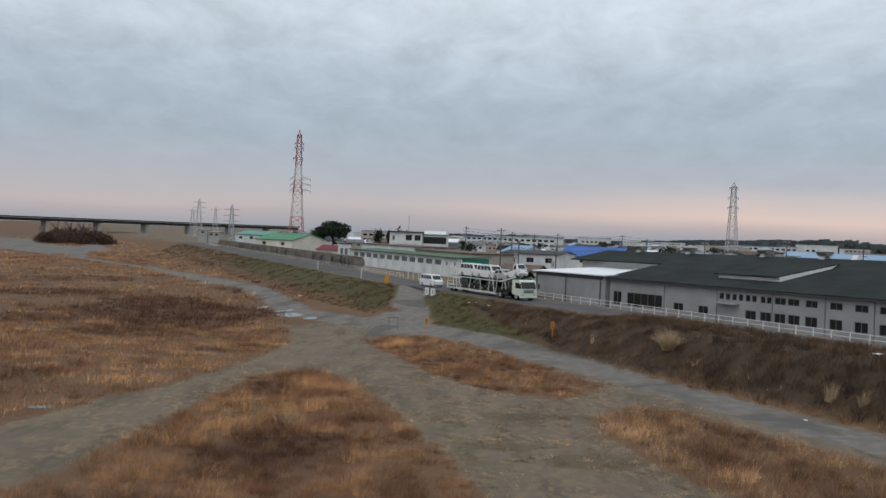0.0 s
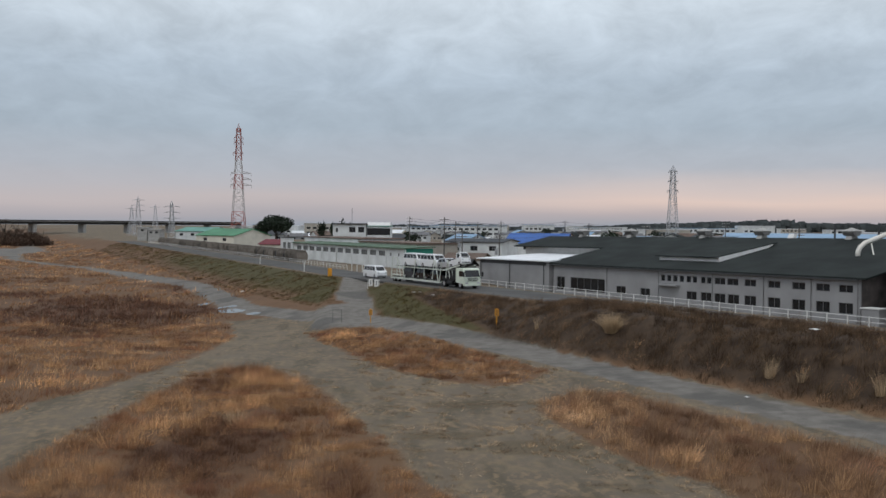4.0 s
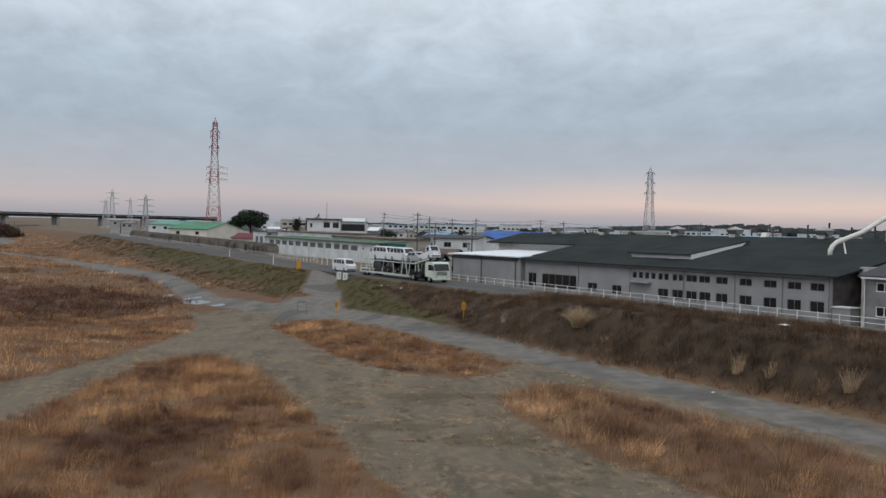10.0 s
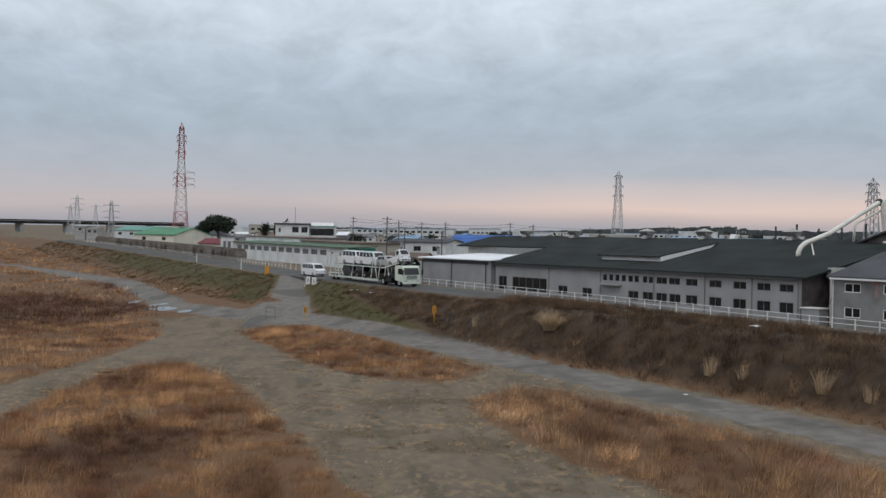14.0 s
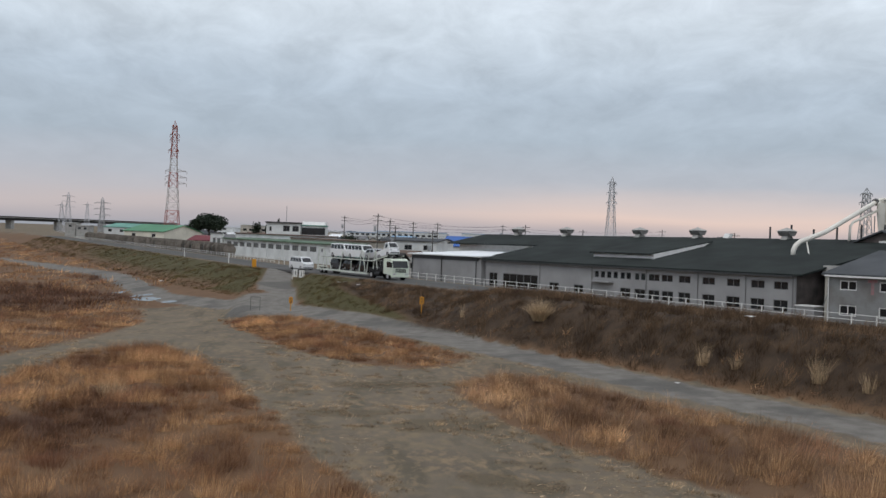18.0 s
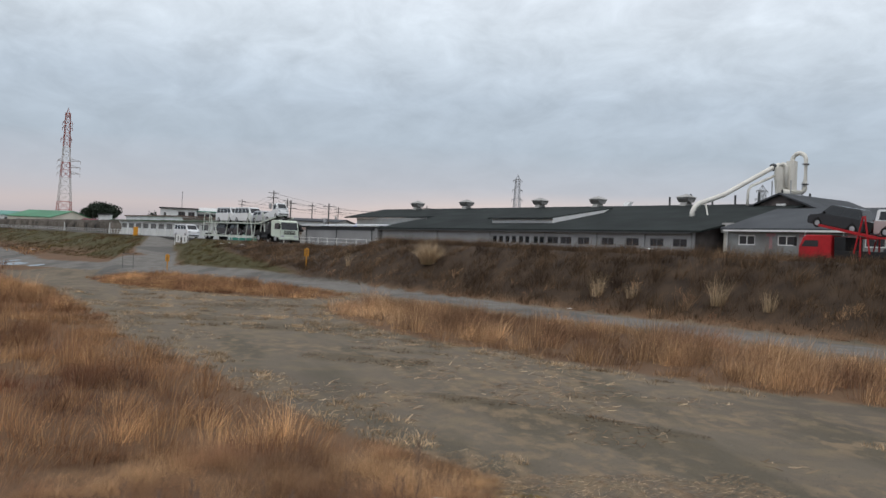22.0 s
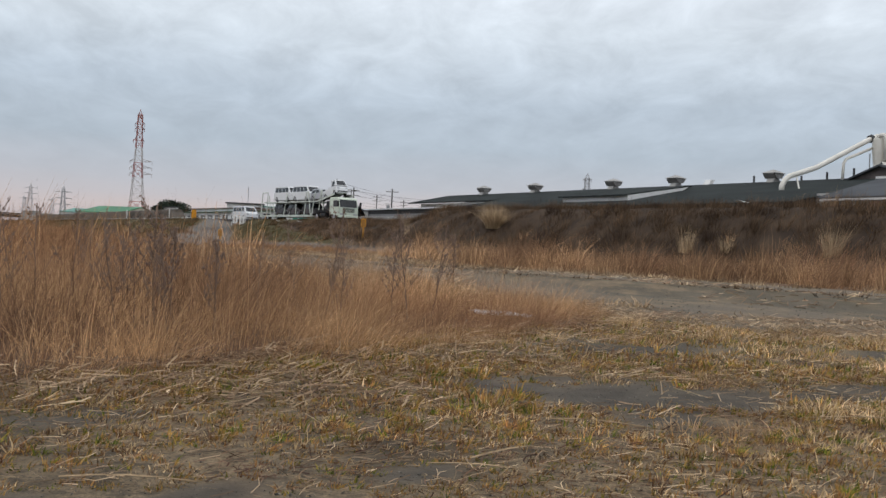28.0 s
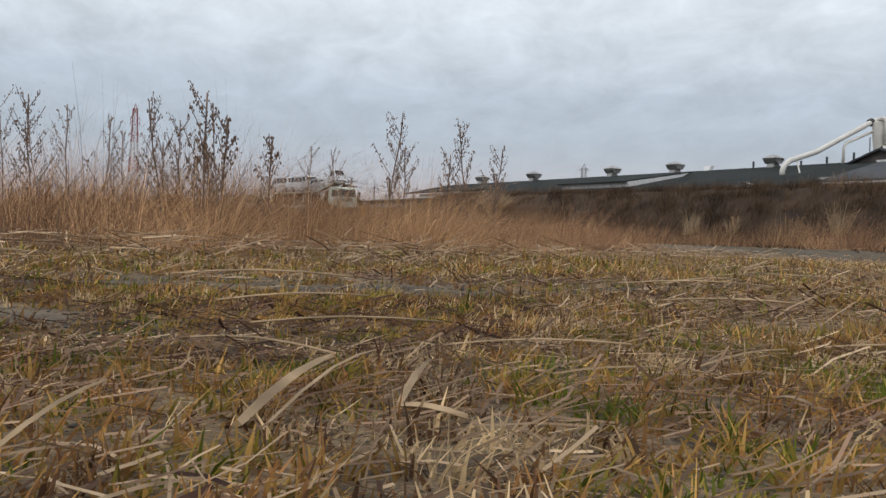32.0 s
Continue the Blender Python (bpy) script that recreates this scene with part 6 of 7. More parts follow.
def meadow(name, rng, region, density, per, R, h0, h1, width, keep, label, mat=None, n_per=3, low=False, spread=1.0, edge=0.45):
    """Tufted grass over the part of a region that keep() allows."""
    x0, x1, y0, y1 = region
    n = int((x1 - x0) * (y1 - y0) * density)
    x, y = rng.uniform(x0, x1, n), rng.uniform(y0, y1, n)
    ok = keep(x, y)
    x, y = x[ok], y[ok]
    big = lumps(x, y, 3.0, 2) if not low else lumps(x, y, 0.3, 3)
    size = (0.40 + 0.72 * big) * rng.uniform(0.7, 1.25, len(x))
    if not low:
        size = size * np.clip(cover(x, y) / 0.7, edge, 1)
    me = tussocks(x, y, R, per, h0, h1, width, rng, n_per, spread, 0.004 if low else 0.03, 0.42, size)
    return stuff(name, me, mat or G_DRY, label, "grass")


G_NEAR = grass_material("golden_meadow_grass", (0.46, 0.265, 0.128), (0.70, 0.46, 0.25), (0.29, 0.145, 0.088), 0.5, 0.3, 0.4)
G_WEED = grass_material("dark_dead_weeds", (0.16, 0.082, 0.055), (0.31, 0.175, 0.115), (0.14, 0.068, 0.05), 0.8)
G_TUFT = grass_material("golden_straw_tufts", (0.56, 0.39, 0.205), (0.78, 0.59, 0.36), (0.48, 0.31, 0.17), 1.5)
G_FLAT = grass_material("flattened_straw", (0.36, 0.25, 0.15), (0.54, 0.405, 0.26), (0.30, 0.20, 0.12), 1.0)
rg = np.random.default_rng(7)
in_mound = lambda x, y: inside(MOUND, x, y) + np.where(y < 26, 0.10, 0.3) * wobble(x, y, 0.6) > 0
END = (6.37, 16.44)
from_end = lambda x, y: np.hypot(x - END[0], y - END[1])
TALL = "tall dry straw and red-brown meadow grass"
meadow("tall_dry_grass", rg, (1.5, 9.5, 17.3, 26.5), 8, 240, 0.27, 0.30, 0.80, 0.0015, lambda x, y: in_mound(x, y) & (from_end(x, y) < 9), TALL, G_NEAR, 4, False, 1.45, 0.8)
meadow("tall_dry_grass", rg, (7.0, 9.2, 20.2, 24.2), 16, 150, 0.17, 0.22, 0.52, 0.0016, lambda x, y: inside(MOUND, x, y) > -0.06, "low golden grass at the tip of the meadow", G_NEAR, 3, False, 1.5, 0.8)
meadow("dark_weeds", rg, (1.5, 9.5, 17.3, 26.5), 5, 60, 0.20, 0.40, 0.85, 0.0022, lambda x, y: in_mound(x, y) & (blobs(STANDS, x, y) > 0.4), "stand of dark twiggy dead weeds in the meadow", G_WEED, 4, False, 1.1)
meadow("tall_dry_grass", rg, (-18, 8.7, 16, 46), 2.2, 74, 0.40, 0.42, 1.1, 0.0075, lambda x, y: in_mound(x, y) & (from_end(x, y) > 8.5), TALL, None, 3)
meadow("tall_dry_grass", rg, (-18, 8.7, 46, 76), 2.4, 62, 0.36, 0.45, 1.15, 0.013, in_mound, TALL, None, 2)
meadow("tall_dry_grass", rg, (-8, 13, 67, 108), 1.7, 54, 0.42, 0.45, 1.0, 0.018, lambda x, y: inside(PATCH_A, x, y) + 0.4 * wobble(x, y, 0.8) > 0, "island of dry meadow grass between the dirt tracks", None, 3)
meadow("tall_dry_grass", rg, (10, 42, 8, 67), 1.9, 52, 0.40, 0.7, 1.45, 0.013, lambda x, y: inside(PATCH_B, x, y) + 0.4 * wobble(x, y, 0.8) > 0, "belt of dry meadow grass beside the levee road", G_BELT, 3)
meadow("tall_dry_grass", rg, (-75, -13, 35, 120), 1.0, 27, 0.7, 0.5, 1.0, 0.03, lambda x, y: inside(LEFT, x, y) + 0.5 * wobble(x, y, 1.0) > 0, "wide dry meadow on the flood plain", None, 2)
meadow("tall_dry_grass", rg, (-190, -19, 120, 400), 0.12, 23, 1.6, 0.6, 1.2, 0.09, lambda x, y: (cover(x, y) > 0) & (off_levee(x, y) < -20), "wide dry meadow on the flood plain", None, 2)
meadow("dark_weeds", rg, (-18, 8, 26, 76), 1.5, 40, 0.35, 0.5, 1.15, 0.009, lambda x, y: in_mound(x, y) & (blobs(STANDS, x, y, 1.1) * rg.uniform(0.6, 1.3, len(x)) > 0.45), "stand of dark twiggy dead weeds in the meadow", G_WEED, 3, False, 1.1)
meadow("dark_weeds", rg, (-75, -16, 55, 180), 0.8, 26, 0.6, 0.6, 1.2, 0.03, lambda x, y: (cover(x, y) > 0.2) & (off_levee(x, y) < -20) & (blobs(STANDS, x, y, 1.1) * rg.uniform(0.6, 1.3, len(x)) > 0.5), "stand of dark twiggy dead weeds in the meadow", G_WEED, 2, False, 1.1)
# flattened straw along the edges of the grass and in loose clumps over the dirt
loose = lambda x, y: (lumps(x, y, 6.0, 71) > 0.42) & (0.6 * lumps(x, y, 1.2, 72) + 0.4 * lumps(x, y, 0.4, 73) > 0.53) & (x > 0.1 * (60 - y))
meadow("flattened_straw", rg, (-16, 18, 24, 84), 4.2, 30, 0.26, 0.07, 0.24, 0.017, lambda x, y: (cover(x, y) < 0.15) & (off_levee(x, y) < -22) & (along(ROAD, x, y) > 2.4) & (((cover(x, y) > -1.3) & (lumps(x, y, 0.8, 74) > 0.40)) | loose(x, y)), "clumps of flattened pale straw on the dirt", G_FLAT, 3, True, 1.7)
meadow("creeping_growth", rg, (-8, 18, 24, 72), 3.0, 40, 0.34, 0.03, 0.14, 0.012, lambda x, y: (cover(x, y) < 0) & (blobs(MATS, x, y) > 0.45), "mat of brown creeping growth on the dirt", G_BRUSH, 2, True, 1.8)
meadow("tall_dry_grass", rg, (-290, -60, 395, 640), 0.022, 20, 3.0, 0.7, 1.5, 0.22, lambda x, y: (cover(x, y) > 0) & (off_levee(x, y) < -20), "far dry meadow on the flood plain", None, 2)
on_slope = lambda x, y: (cover(x, y) > 0) & (off_levee(x, y) > -20.5) & (off_levee(x, y) < verge(y))
meadow("levee_brush", rg, (-4, 58, 12, 126), 2.3, 46, 0.5, 0.45, 1.1, 0.02, lambda x, y: on_slope(x, y) & (y < brush_end(off_levee(x, y)) + 4 * wobble(x, y)), "dark brown dry brush on the levee bank", G_BRUSH, 2)
meadow("levee_grass", rg, (-30, 24, 88, 170), 3.0, 24, 0.30, 0.16, 0.42, 0.025, lambda x, y: on_slope(x, y) & (y > brush_end(off_levee(x, y)) - 3 + 4 * wobble(x, y)), "short green and brown grass on the levee bank", G_GREEN, 2)
meadow("levee_grass", rg, (-110, -20, 165, 400), 0.5, 22, 0.8, 0.25, 0.6, 0.07, on_slope, "short green and brown grass on the levee bank", G_GREEN, 2)
# straw-coloured fringe at the foot of the bank
meadow("tall_dry_grass", rg, (8, 58, 12, 100), 0.8, 30, 0.35, 0.4, 0.9, 0.016, lambda x, y: (off_levee(x, y) > -20.6) & (off_levee(x, y) < -17.5) & (lumps(x, y, 3.0, 31) > 0.45) & (along(ROAD, x, y) > 2.1), "pale dry grass along the foot of the levee bank", G_BELT, 3)


def short_ok(x, y):
    """Where short grass grows: patches with bare grit between them."""
    m = lumps(x, y, 0.36, 8) + 0.6 * lumps(x, y, 0.11, 9) + 0.4 * np.clip(y - 18.2, 0, 1) * (lumps(x, y, 1.0, 11) - 0.5)
    return (inside(MOWN, x, y) > -0.4) & (m > 0.28 + 0.05 * (y > 17.4)) & (blobs(BARE, x, y, 1.6) < 0.35 + 0.5 * lumps(x, y, 0.05, 13)) & (cover(x, y) < 0.1)


rf = np.random.default_rng(77)


def near_fade(x, y):
    """Thins the finest growth out towards the borders of its plot."""
    e = np.minimum.reduce([x - 5.95, 7.0 - x, 17.8 - y]) / 0.3
    return rf.uniform(size=np.shape(x)) < np.clip(e, 0.02, 1)


SHORT = "short yellowing grass with green blades"
meadow("short_grass", rg, (5.95, 7.0, 16.58, 17.8), 7200, 13, 0.010, 0.010, 0.032, 0.0023, lambda x, y: short_ok(x, y) & near_fade(x, y), SHORT, G_SHORT, 3, True, 1.4)
meadow("short_grass", rg, (4.6, 9.0, 17.3, 19.9), 820, 13, 0.02, 0.012, 0.042, 0.0042, short_ok, SHORT, G_SHORT, 3, True, 1.4)
meadow("short_grass", rg, (0, 13, 18.6, 22.6), 150, 16, 0.05, 0.02, 0.07, 0.0075, short_ok, SHORT, G_SHORT, 2, True, 1.4)
meadow("short_grass", rg, (4.5, 10.0, 15.4, 17.5), 130, 14, 0.02, 0.012, 0.045, 0.003, lambda x, y: short_ok(x, y) & (from_end(x, y) > 0.6), SHORT, G_SHORT, 2, True, 1.4)
# pale flattened tussocks on the bare ground
meadow("short_grass", rg, (6.8, 14, 18.1, 24), 32.0, 90, 0.11, 0.02, 0.085, 0.0036, lambda x, y: (inside(MOWN, x, y) > -0.9) & (cover(x, y) < 0) & (blobs(BARE, x, y, 1.6) < 0.4) & (lumps(x, y, 0.8, 51) > 0.36), "pale flattened straw-coloured grass tufts", G_TUFT, 3, True, 1.6)


# ---------------------------------------------------------------- vehicles on the levee road
LU, LN = Vector((0.4472, -0.8944, 0)), Vector((0.8944, 0.4472, 0))


def on_levee(s, d, z, back=False, tilt=0.0):
    """Pose at s metres along the levee rail from the junction, d metres off it, nose down the road (or back)."""
    p = Vector((1, 155, 0)) + LU * s + LN * d
    x = -LU if back else LU
    y = Vector((0, 0, 1)).cross(x)
    m = Matrix(((x.x, y.x, 0, p.x), (x.y, y.y, 0, p.y), (0, 0, 1, z), (0, 0, 0, 1)))
    return m @ Matrix.Rotation(radians(-tilt), 4, "Y")


def wheel_parts(parent, x, y, r, w, rim="rim"):
    t = part("wheel", rod(bmesh.new(), (x, y - w / 2, r), (x, y + w / 2, r), r, None, 20), MAT["tyre"], parent)
    s = math.copysign(w / 2 + 0.01, y)
    part("rim", rod(bmesh.new(), (x, y + s * 0.85, r), (x, y + s, r), r * 0.62, r * 0.55, 16), MAT[rim], t)
    return t


def car(name, label, m, L, W, H, paint, belt, cabin, nose=(0.45, 0.0), r=0.29, windows=2, solid_rear=False, clear=0.18, group="", roof=None):
    """A road car: x to the front, origin on the ground at its middle. cabin: (rear base, rear top, front top, front base) as x."""
    C = thing(name, label, "car" if "van" not in name and "truck" not in name else ("van" if "van" in name else "truck"), m, group)
    h, w = L / 2, W / 2
    ax = (-h + L * 0.19, h - L * 0.19)
    prof = [(-h, clear + 0.08), (-h + 0.05, clear)]
    for a in ax:
        prof += [(a - r - 0.06, clear), (a - r * 0.8, r + 0.12), (a, 2 * r + 0.05), (a + r * 0.8, r + 0.12), (a + r + 0.06, clear)]
    prof += [(h - 0.06, clear), (h, clear + 0.12), (h, belt - 0.28), (h - 0.08, belt - nose[1] - 0.1), (h - nose[0], belt - nose[1]), (cabin[3], belt), (cabin[0], belt), (-h, belt - 0.06)]
    bm = prism(bmesh.new(), prof, -w, w, "y")
    bmesh.ops.bevel(bm, geom=[e for e in bm.edges if abs(e.verts[0].co.y) > w - 0.01 and abs(e.verts[1].co.y - e.verts[0].co.y) < 0.01], offset=0.04, segments=2, affect="EDGES")
    part("body", bm, MAT[paint], C)
    k = 0.10
    a0, a1, a2, a3 = cabin
    bm = bmesh.new()
    lo = [bm.verts.new(p) for p in ((a0, -w + 0.03, belt), (a3, -w + 0.03, belt), (a3, w - 0.03, belt), (a0, w - 0.03, belt))]
    hi = [bm.verts.new(p) for p in ((a1, -w + k + 0.02, H), (a2, -w + k + 0.02, H), (a2, w - k - 0.02, H), (a1, w - k - 0.02, H))]
    bm.faces.new(lo[::-1])
    bm.faces.new(hi)
    for i in range(4):
        bm.faces.new((lo[i], lo[(i + 1) % 4], hi[(i + 1) % 4], hi[i]))
    bmesh.ops.recalc_face_normals(bm, faces=bm.faces[:])
    bmesh.ops.bevel(bm, geom=[e for e in bm.edges if min(v.co.z for v in e.verts) > belt + 0.01 or abs(e.verts[0].co.z - e.verts[1].co.z) > 0.2], offset=0.05, segments=2, affect="EDGES")
    part("cabin", bm, MAT[roof or paint], C)

    zl, zh = belt + 0.05, H - 0.13
    def lerp_x(b, t, z):
        return b + (t - b) * (z - belt) / (H - belt)
    for sg in (-1, 1):
        n = windows
        for i in range(n):
            f0, f1 = (i + 0.06) / n, (i + 0.94) / n
            vs = []
            for z, f in ((zl, f0), (zl, f1), (zh, f1), (zh, f0)):
                xa, xb = lerp_x(a0, a1, z) + 0.16, lerp_x(a3, a2, z) - 0.14
                y = (w - 0.03 - (k - 0.01) * (z - belt) / (H - belt) + 0.006) * sg
                vs.append((xa + (xb - xa) * f, y, z))
            bm = bmesh.new()
            q = [bm.verts.new(v) for v in vs] + [bm.verts.new((v[0], v[1] - 0.02 * sg, v[2])) for v in vs]
            for a in ((0, 1, 2, 3), (7, 6, 5, 4), (0, 4, 5, 1), (1, 5, 6, 2), (2, 6, 7, 3), (3, 7, 4, 0)):
                bm.faces.new([q[j] for j in a])
            bmesh.ops.recalc_face_normals(bm, faces=bm.faces[:])
            part("side_window", bm, MAT["glass"], C)
    for b, t, sg, nm in ((a3, a2, 1, "windscreen"), (a0, a1, -1, "rear_window")):
        bm = bmesh.new()
        vs = []
        for z, y in ((zl, -w + 0.16), (zl, w - 0.16), (zh, w - 0.22), (zh, -w + 0.22)):
            vs.append(Vector((lerp_x(b, t, z) + 0.008 * sg, y, z)))
        q = [bm.verts.new(v) for v in vs] + [bm.verts.new(v - Vector((0.02 * sg, 0, 0))) for v in vs]
        for a in ((0, 1, 2, 3), (7, 6, 5, 4), (0, 4, 5, 1), (1, 5, 6, 2), (2, 6, 7, 3), (3, 7, 4, 0)):
            bm.faces.new([q[j] for j in a])
        bmesh.ops.recalc_face_normals(bm, faces=bm.faces[:])
        part(nm, bm, MAT["glass"], C)
    for x in ax:
        for y in (-w + 0.1, w - 0.1):
            wheel_parts(C, x, y, r, 0.18)
    for y in (-w + 0.2, w - 0.2):
        part("headlamp", boxes((h - 0.06, h + 0.012, y - 0.14, y + 0.14, belt - 0.38, belt - 0.2), bevel=0.01), MAT["lamp_clear"], C)
        part("tail_lamp", boxes((-h - 0.012, -h + 0.05, y - 0.07, y + 0.07, belt - 0.35, belt + 0.0), bevel=0.01), MAT["lamp_red"], C)
    part("bumper", boxes((h - 0.05, h + 0.02, -w + 0.1, w - 0.1, clear + 0.1, clear + 0.22)), MAT["chassis"], C)
    for sg in (-1, 1):
        part("mirror", boxes((a3 - 0.28, a3 - 0.18, sg * (w + 0.02) - 0.07, sg * (w + 0.02) + 0.07, belt + 0.02, belt + 0.18), bevel=0.02), MAT[paint], C)
    return C


def van(m, label, paint="van_white", group=""):
    return car("van", label, m, 4.8, 1.7, 1.85, paint, 1.10, (-2.34, -2.2, 1.3, 2.05), (0.25, 0.02), 0.31, 4, group=group)


def cab(parent, x, paint, tall=2.6):
    """Cab-over lorry cab with its nose at x + 2.2."""
    f = x + 2.2
    bm = prism(bmesh.new(), [(x, 0.75), (f - 0.05, 0.55), (f, 0.9), (f, 1.5), (f - 0.28, tall - 0.15), (f - 0.5, tall), (x, tall)], -1.2, 1.2, "y")
    bmesh.ops.bevel(bm, geom=bm.edges[:], offset=0.05, segments=1, affect="EDGES")
    c = part("cab", bm, MAT[paint], parent)
    part("windscreen", prism(bmesh.new(), [(f + 0.012 - 0.0, 1.52), (f - 0.245, tall - 0.25), (f - 0.265, tall - 0.25), (f - 0.02, 1.52)], -1.06, 1.06, "y"), MAT["glass"], c)
    for sg in (-1, 1):
        part("door_window", prism(bmesh.new(), [(x + 0.85, 1.55), (f - 0.2, 1.55), (f - 0.45, tall - 0.35), (x + 0.85, tall - 0.35)], sg * 1.2 - 0.012, sg * 1.2 + 0.012, "y"), MAT["glass"], c)
        part("mirror", boxes((f + 0.05, f + 0.2, sg * 1.4 - 0.1, sg * 1.4 + 0.1, 1.55, 2.15), bevel=0.02), MAT["chassis"], c)
        part("headlamp", boxes((f - 0.04, f + 0.03, sg * 0.85 - 0.2, sg * 0.85 + 0.2, 0.62, 0.84), bevel=0.01), MAT["lamp_clear"], c)
    for k in range(4):
        part("grille_bar", boxes((f - 0.01, f + 0.015, -0.75, 0.75, 0.98 + 0.12 * k, 1.05 + 0.12 * k)), MAT["chassis"], c)
    part("bumper", boxes((f - 0.3, f + 0.06, -1.22, 1.22, 0.38, 0.66), bevel=0.03), MAT[paint], c)


def carrier(name, label, m, deck, paint, L, back):
    """Car carrier: open two-deck trailer behind a tractor. Origin at the tail, x to the front."""
    T = thing(name, label, "truck", m)
    tl = L - 6.4
    cab(T, L - 2.3, paint, 2.3 if back else 2.6)
    part("chassis", boxes((L - 6.6, L - 0.4, -0.5, 0.5, 0.55, 0.95), bevel=0.02), MAT["chassis"], T)
    part("rear_body", boxes((L - 5.9, L - 2.5, -1.15, 1.15, 0.95, 1.35), (L - 3.2, L - 2.45, -1.1, 1.1, 1.35, 2.2), bevel=0.03), MAT["chassis"], T)
    for sg in (-1, 1):
        part("fuel_tank", rod(bmesh.new(), (L - 4.5, sg * 0.95, 0.62), (L - 3.2, sg * 0.95, 0.62), 0.3, None, 12), MAT["chassis"], T)
        wheel_parts(T, L - 1.25, sg * 1.02, 0.48, 0.3)
        wheel_parts(T, L - 5.2, sg * 0.95, 0.48, 0.5)
        for x in (1.1, 2.15):
            wheel_parts(T, x, sg * 1.0, 0.4, 0.4)
        y = sg * 1.18
        part("lower_beam", boxes((0, tl, y - 0.06, y + 0.06, 0.42, 0.66)), MAT[deck], T)
        part("upper_beam", boxes((0.9, L - 5.2, y - 0.04, y + 0.04, 2.12, 2.24)), MAT[deck], T)
        part("upper_beam", prism(bmesh.new(), [(L - 5.2, 2.1), (L - 1.4, 2.85), (L - 1.4, 3.0), (L - 5.2, 2.28)], y - 0.06, y + 0.06, "y"), MAT[deck], T)
        part("mudguard", boxes((0.4, 2.9, y - 0.2, y + 0.04, 0.86, 0.98), bevel=0.02), MAT[deck], T)
        for x0, z0, x1, z1 in ((0.1, 0.5, 0.5, 3.4), (0.5, 3.4, 2.0, 3.4), (2.0, 3.4, 1.8, 0.6), (3.0, 0.6, 2.4, 3.0), (4.2, 0.6, 3.4, 2.2), (6.6, 0.6, 7.4, 3.2), (9.8, 0.6, 9.8, 2.2), (tl - 2.0, 0.6, tl - 1.5, 3.4), (tl - 0.4, 0.6, tl - 1.2, 3.4), (tl - 0.1, 0.6, tl + 0.5, 3.2), (tl + 1.6, 1.2, tl + 2.0, 3.5), (tl + 2.6, 1.2, tl + 2.1, 3.5)):
            part("stay", rod(bmesh.new(), (x0, y, z0), (x1, y, z1), 0.06, None, 6), MAT[deck], T)
    for x in (0.3, 3.5, 6.5, 9.5, tl):
        part("cross_member", boxes((x - 0.06, x + 0.06, -1.18, 1.18, 0.46, 0.6)), MAT[deck], T)
    for x in (1.0, 4.0, 7.0, 10.0, tl + 0.8):
        part("cross_member", boxes((x - 0.06, x + 0.06, -1.18, 1.18, 2.12, 2.24)), MAT[deck], T)
    for y in (-0.75, 0.75):
        part("track", boxes((0.9, L - 5.2, y - 0.25, y + 0.25, 2.2, 2.26)), MAT["chassis"], T)
        part("track", boxes((0.1, tl, y - 0.25, y + 0.25, 0.58, 0.64)), MAT["chassis"], T)
        part("track", prism(bmesh.new(), [(L - 5.2, 2.2), (L - 1.4, 2.92), (L - 1.4, 2.98), (L - 5.2, 2.26)], y - 0.25, y + 0.25, "y"), MAT["chassis"], T)
    part("tail_bar", boxes((-0.08, 0.06, -1.2, 1.2, 0.4, 0.62)), MAT[deck], T)
    for sg in (-1, 1):
        part("tail_lamp", boxes((-0.1, -0.06, sg * 0.95 - 0.15, sg * 0.95 + 0.15, 0.44, 0.58)), MAT["lamp_red"], T)
    return T


ROADZ = CREST + 0.03
WS, WL = 14.5, 20.4
carrier("car_carrier", "pale green and white car carrier lorry loaded with vans", on_levee(WS, -5.2, ROADZ), "carrier_frame", "cab_cream", WL, False)
up = lambda s, z, tilt=0.0: on_levee(WS + s, -5.2, ROADZ + z, False, tilt)
van(up(5.3, 2.26), "white van on the upper deck of the car carrier", group="vans on the carrier")
van(up(10.2, 2.26), "white van on the upper deck of the car carrier", group="vans on the carrier")
car("hatchback", "small silver car on the upper deck of the carrier", up(14.2, 2.3, 3), 3.5, 1.5, 1.4, "car_silver", 0.85, (-1.7, -1.3, 0.3, 0.9), (0.5, 0.08))
car("pickup_truck", "small white pickup truck tilted above the lorry cab", up(17.2, 2.68, 11), 3.3, 1.45, 1.75, "van_white", 1.0, (0.25, 0.35, 1.15, 1.58), (0.2, 0.05), 0.27, 1)
for s, p in ((4.6, "car_dark"), (8.4, "car_black"), (12.2, "car_black")):
    car("hatchback", "dark car on the lower deck of the car carrier", up(s, 0.64), 3.5, 1.5, 1.42, p, 0.85, (-1.7, -1.4, 0.4, 1.0), (0.5, 0.08), group="cars on the lower deck")

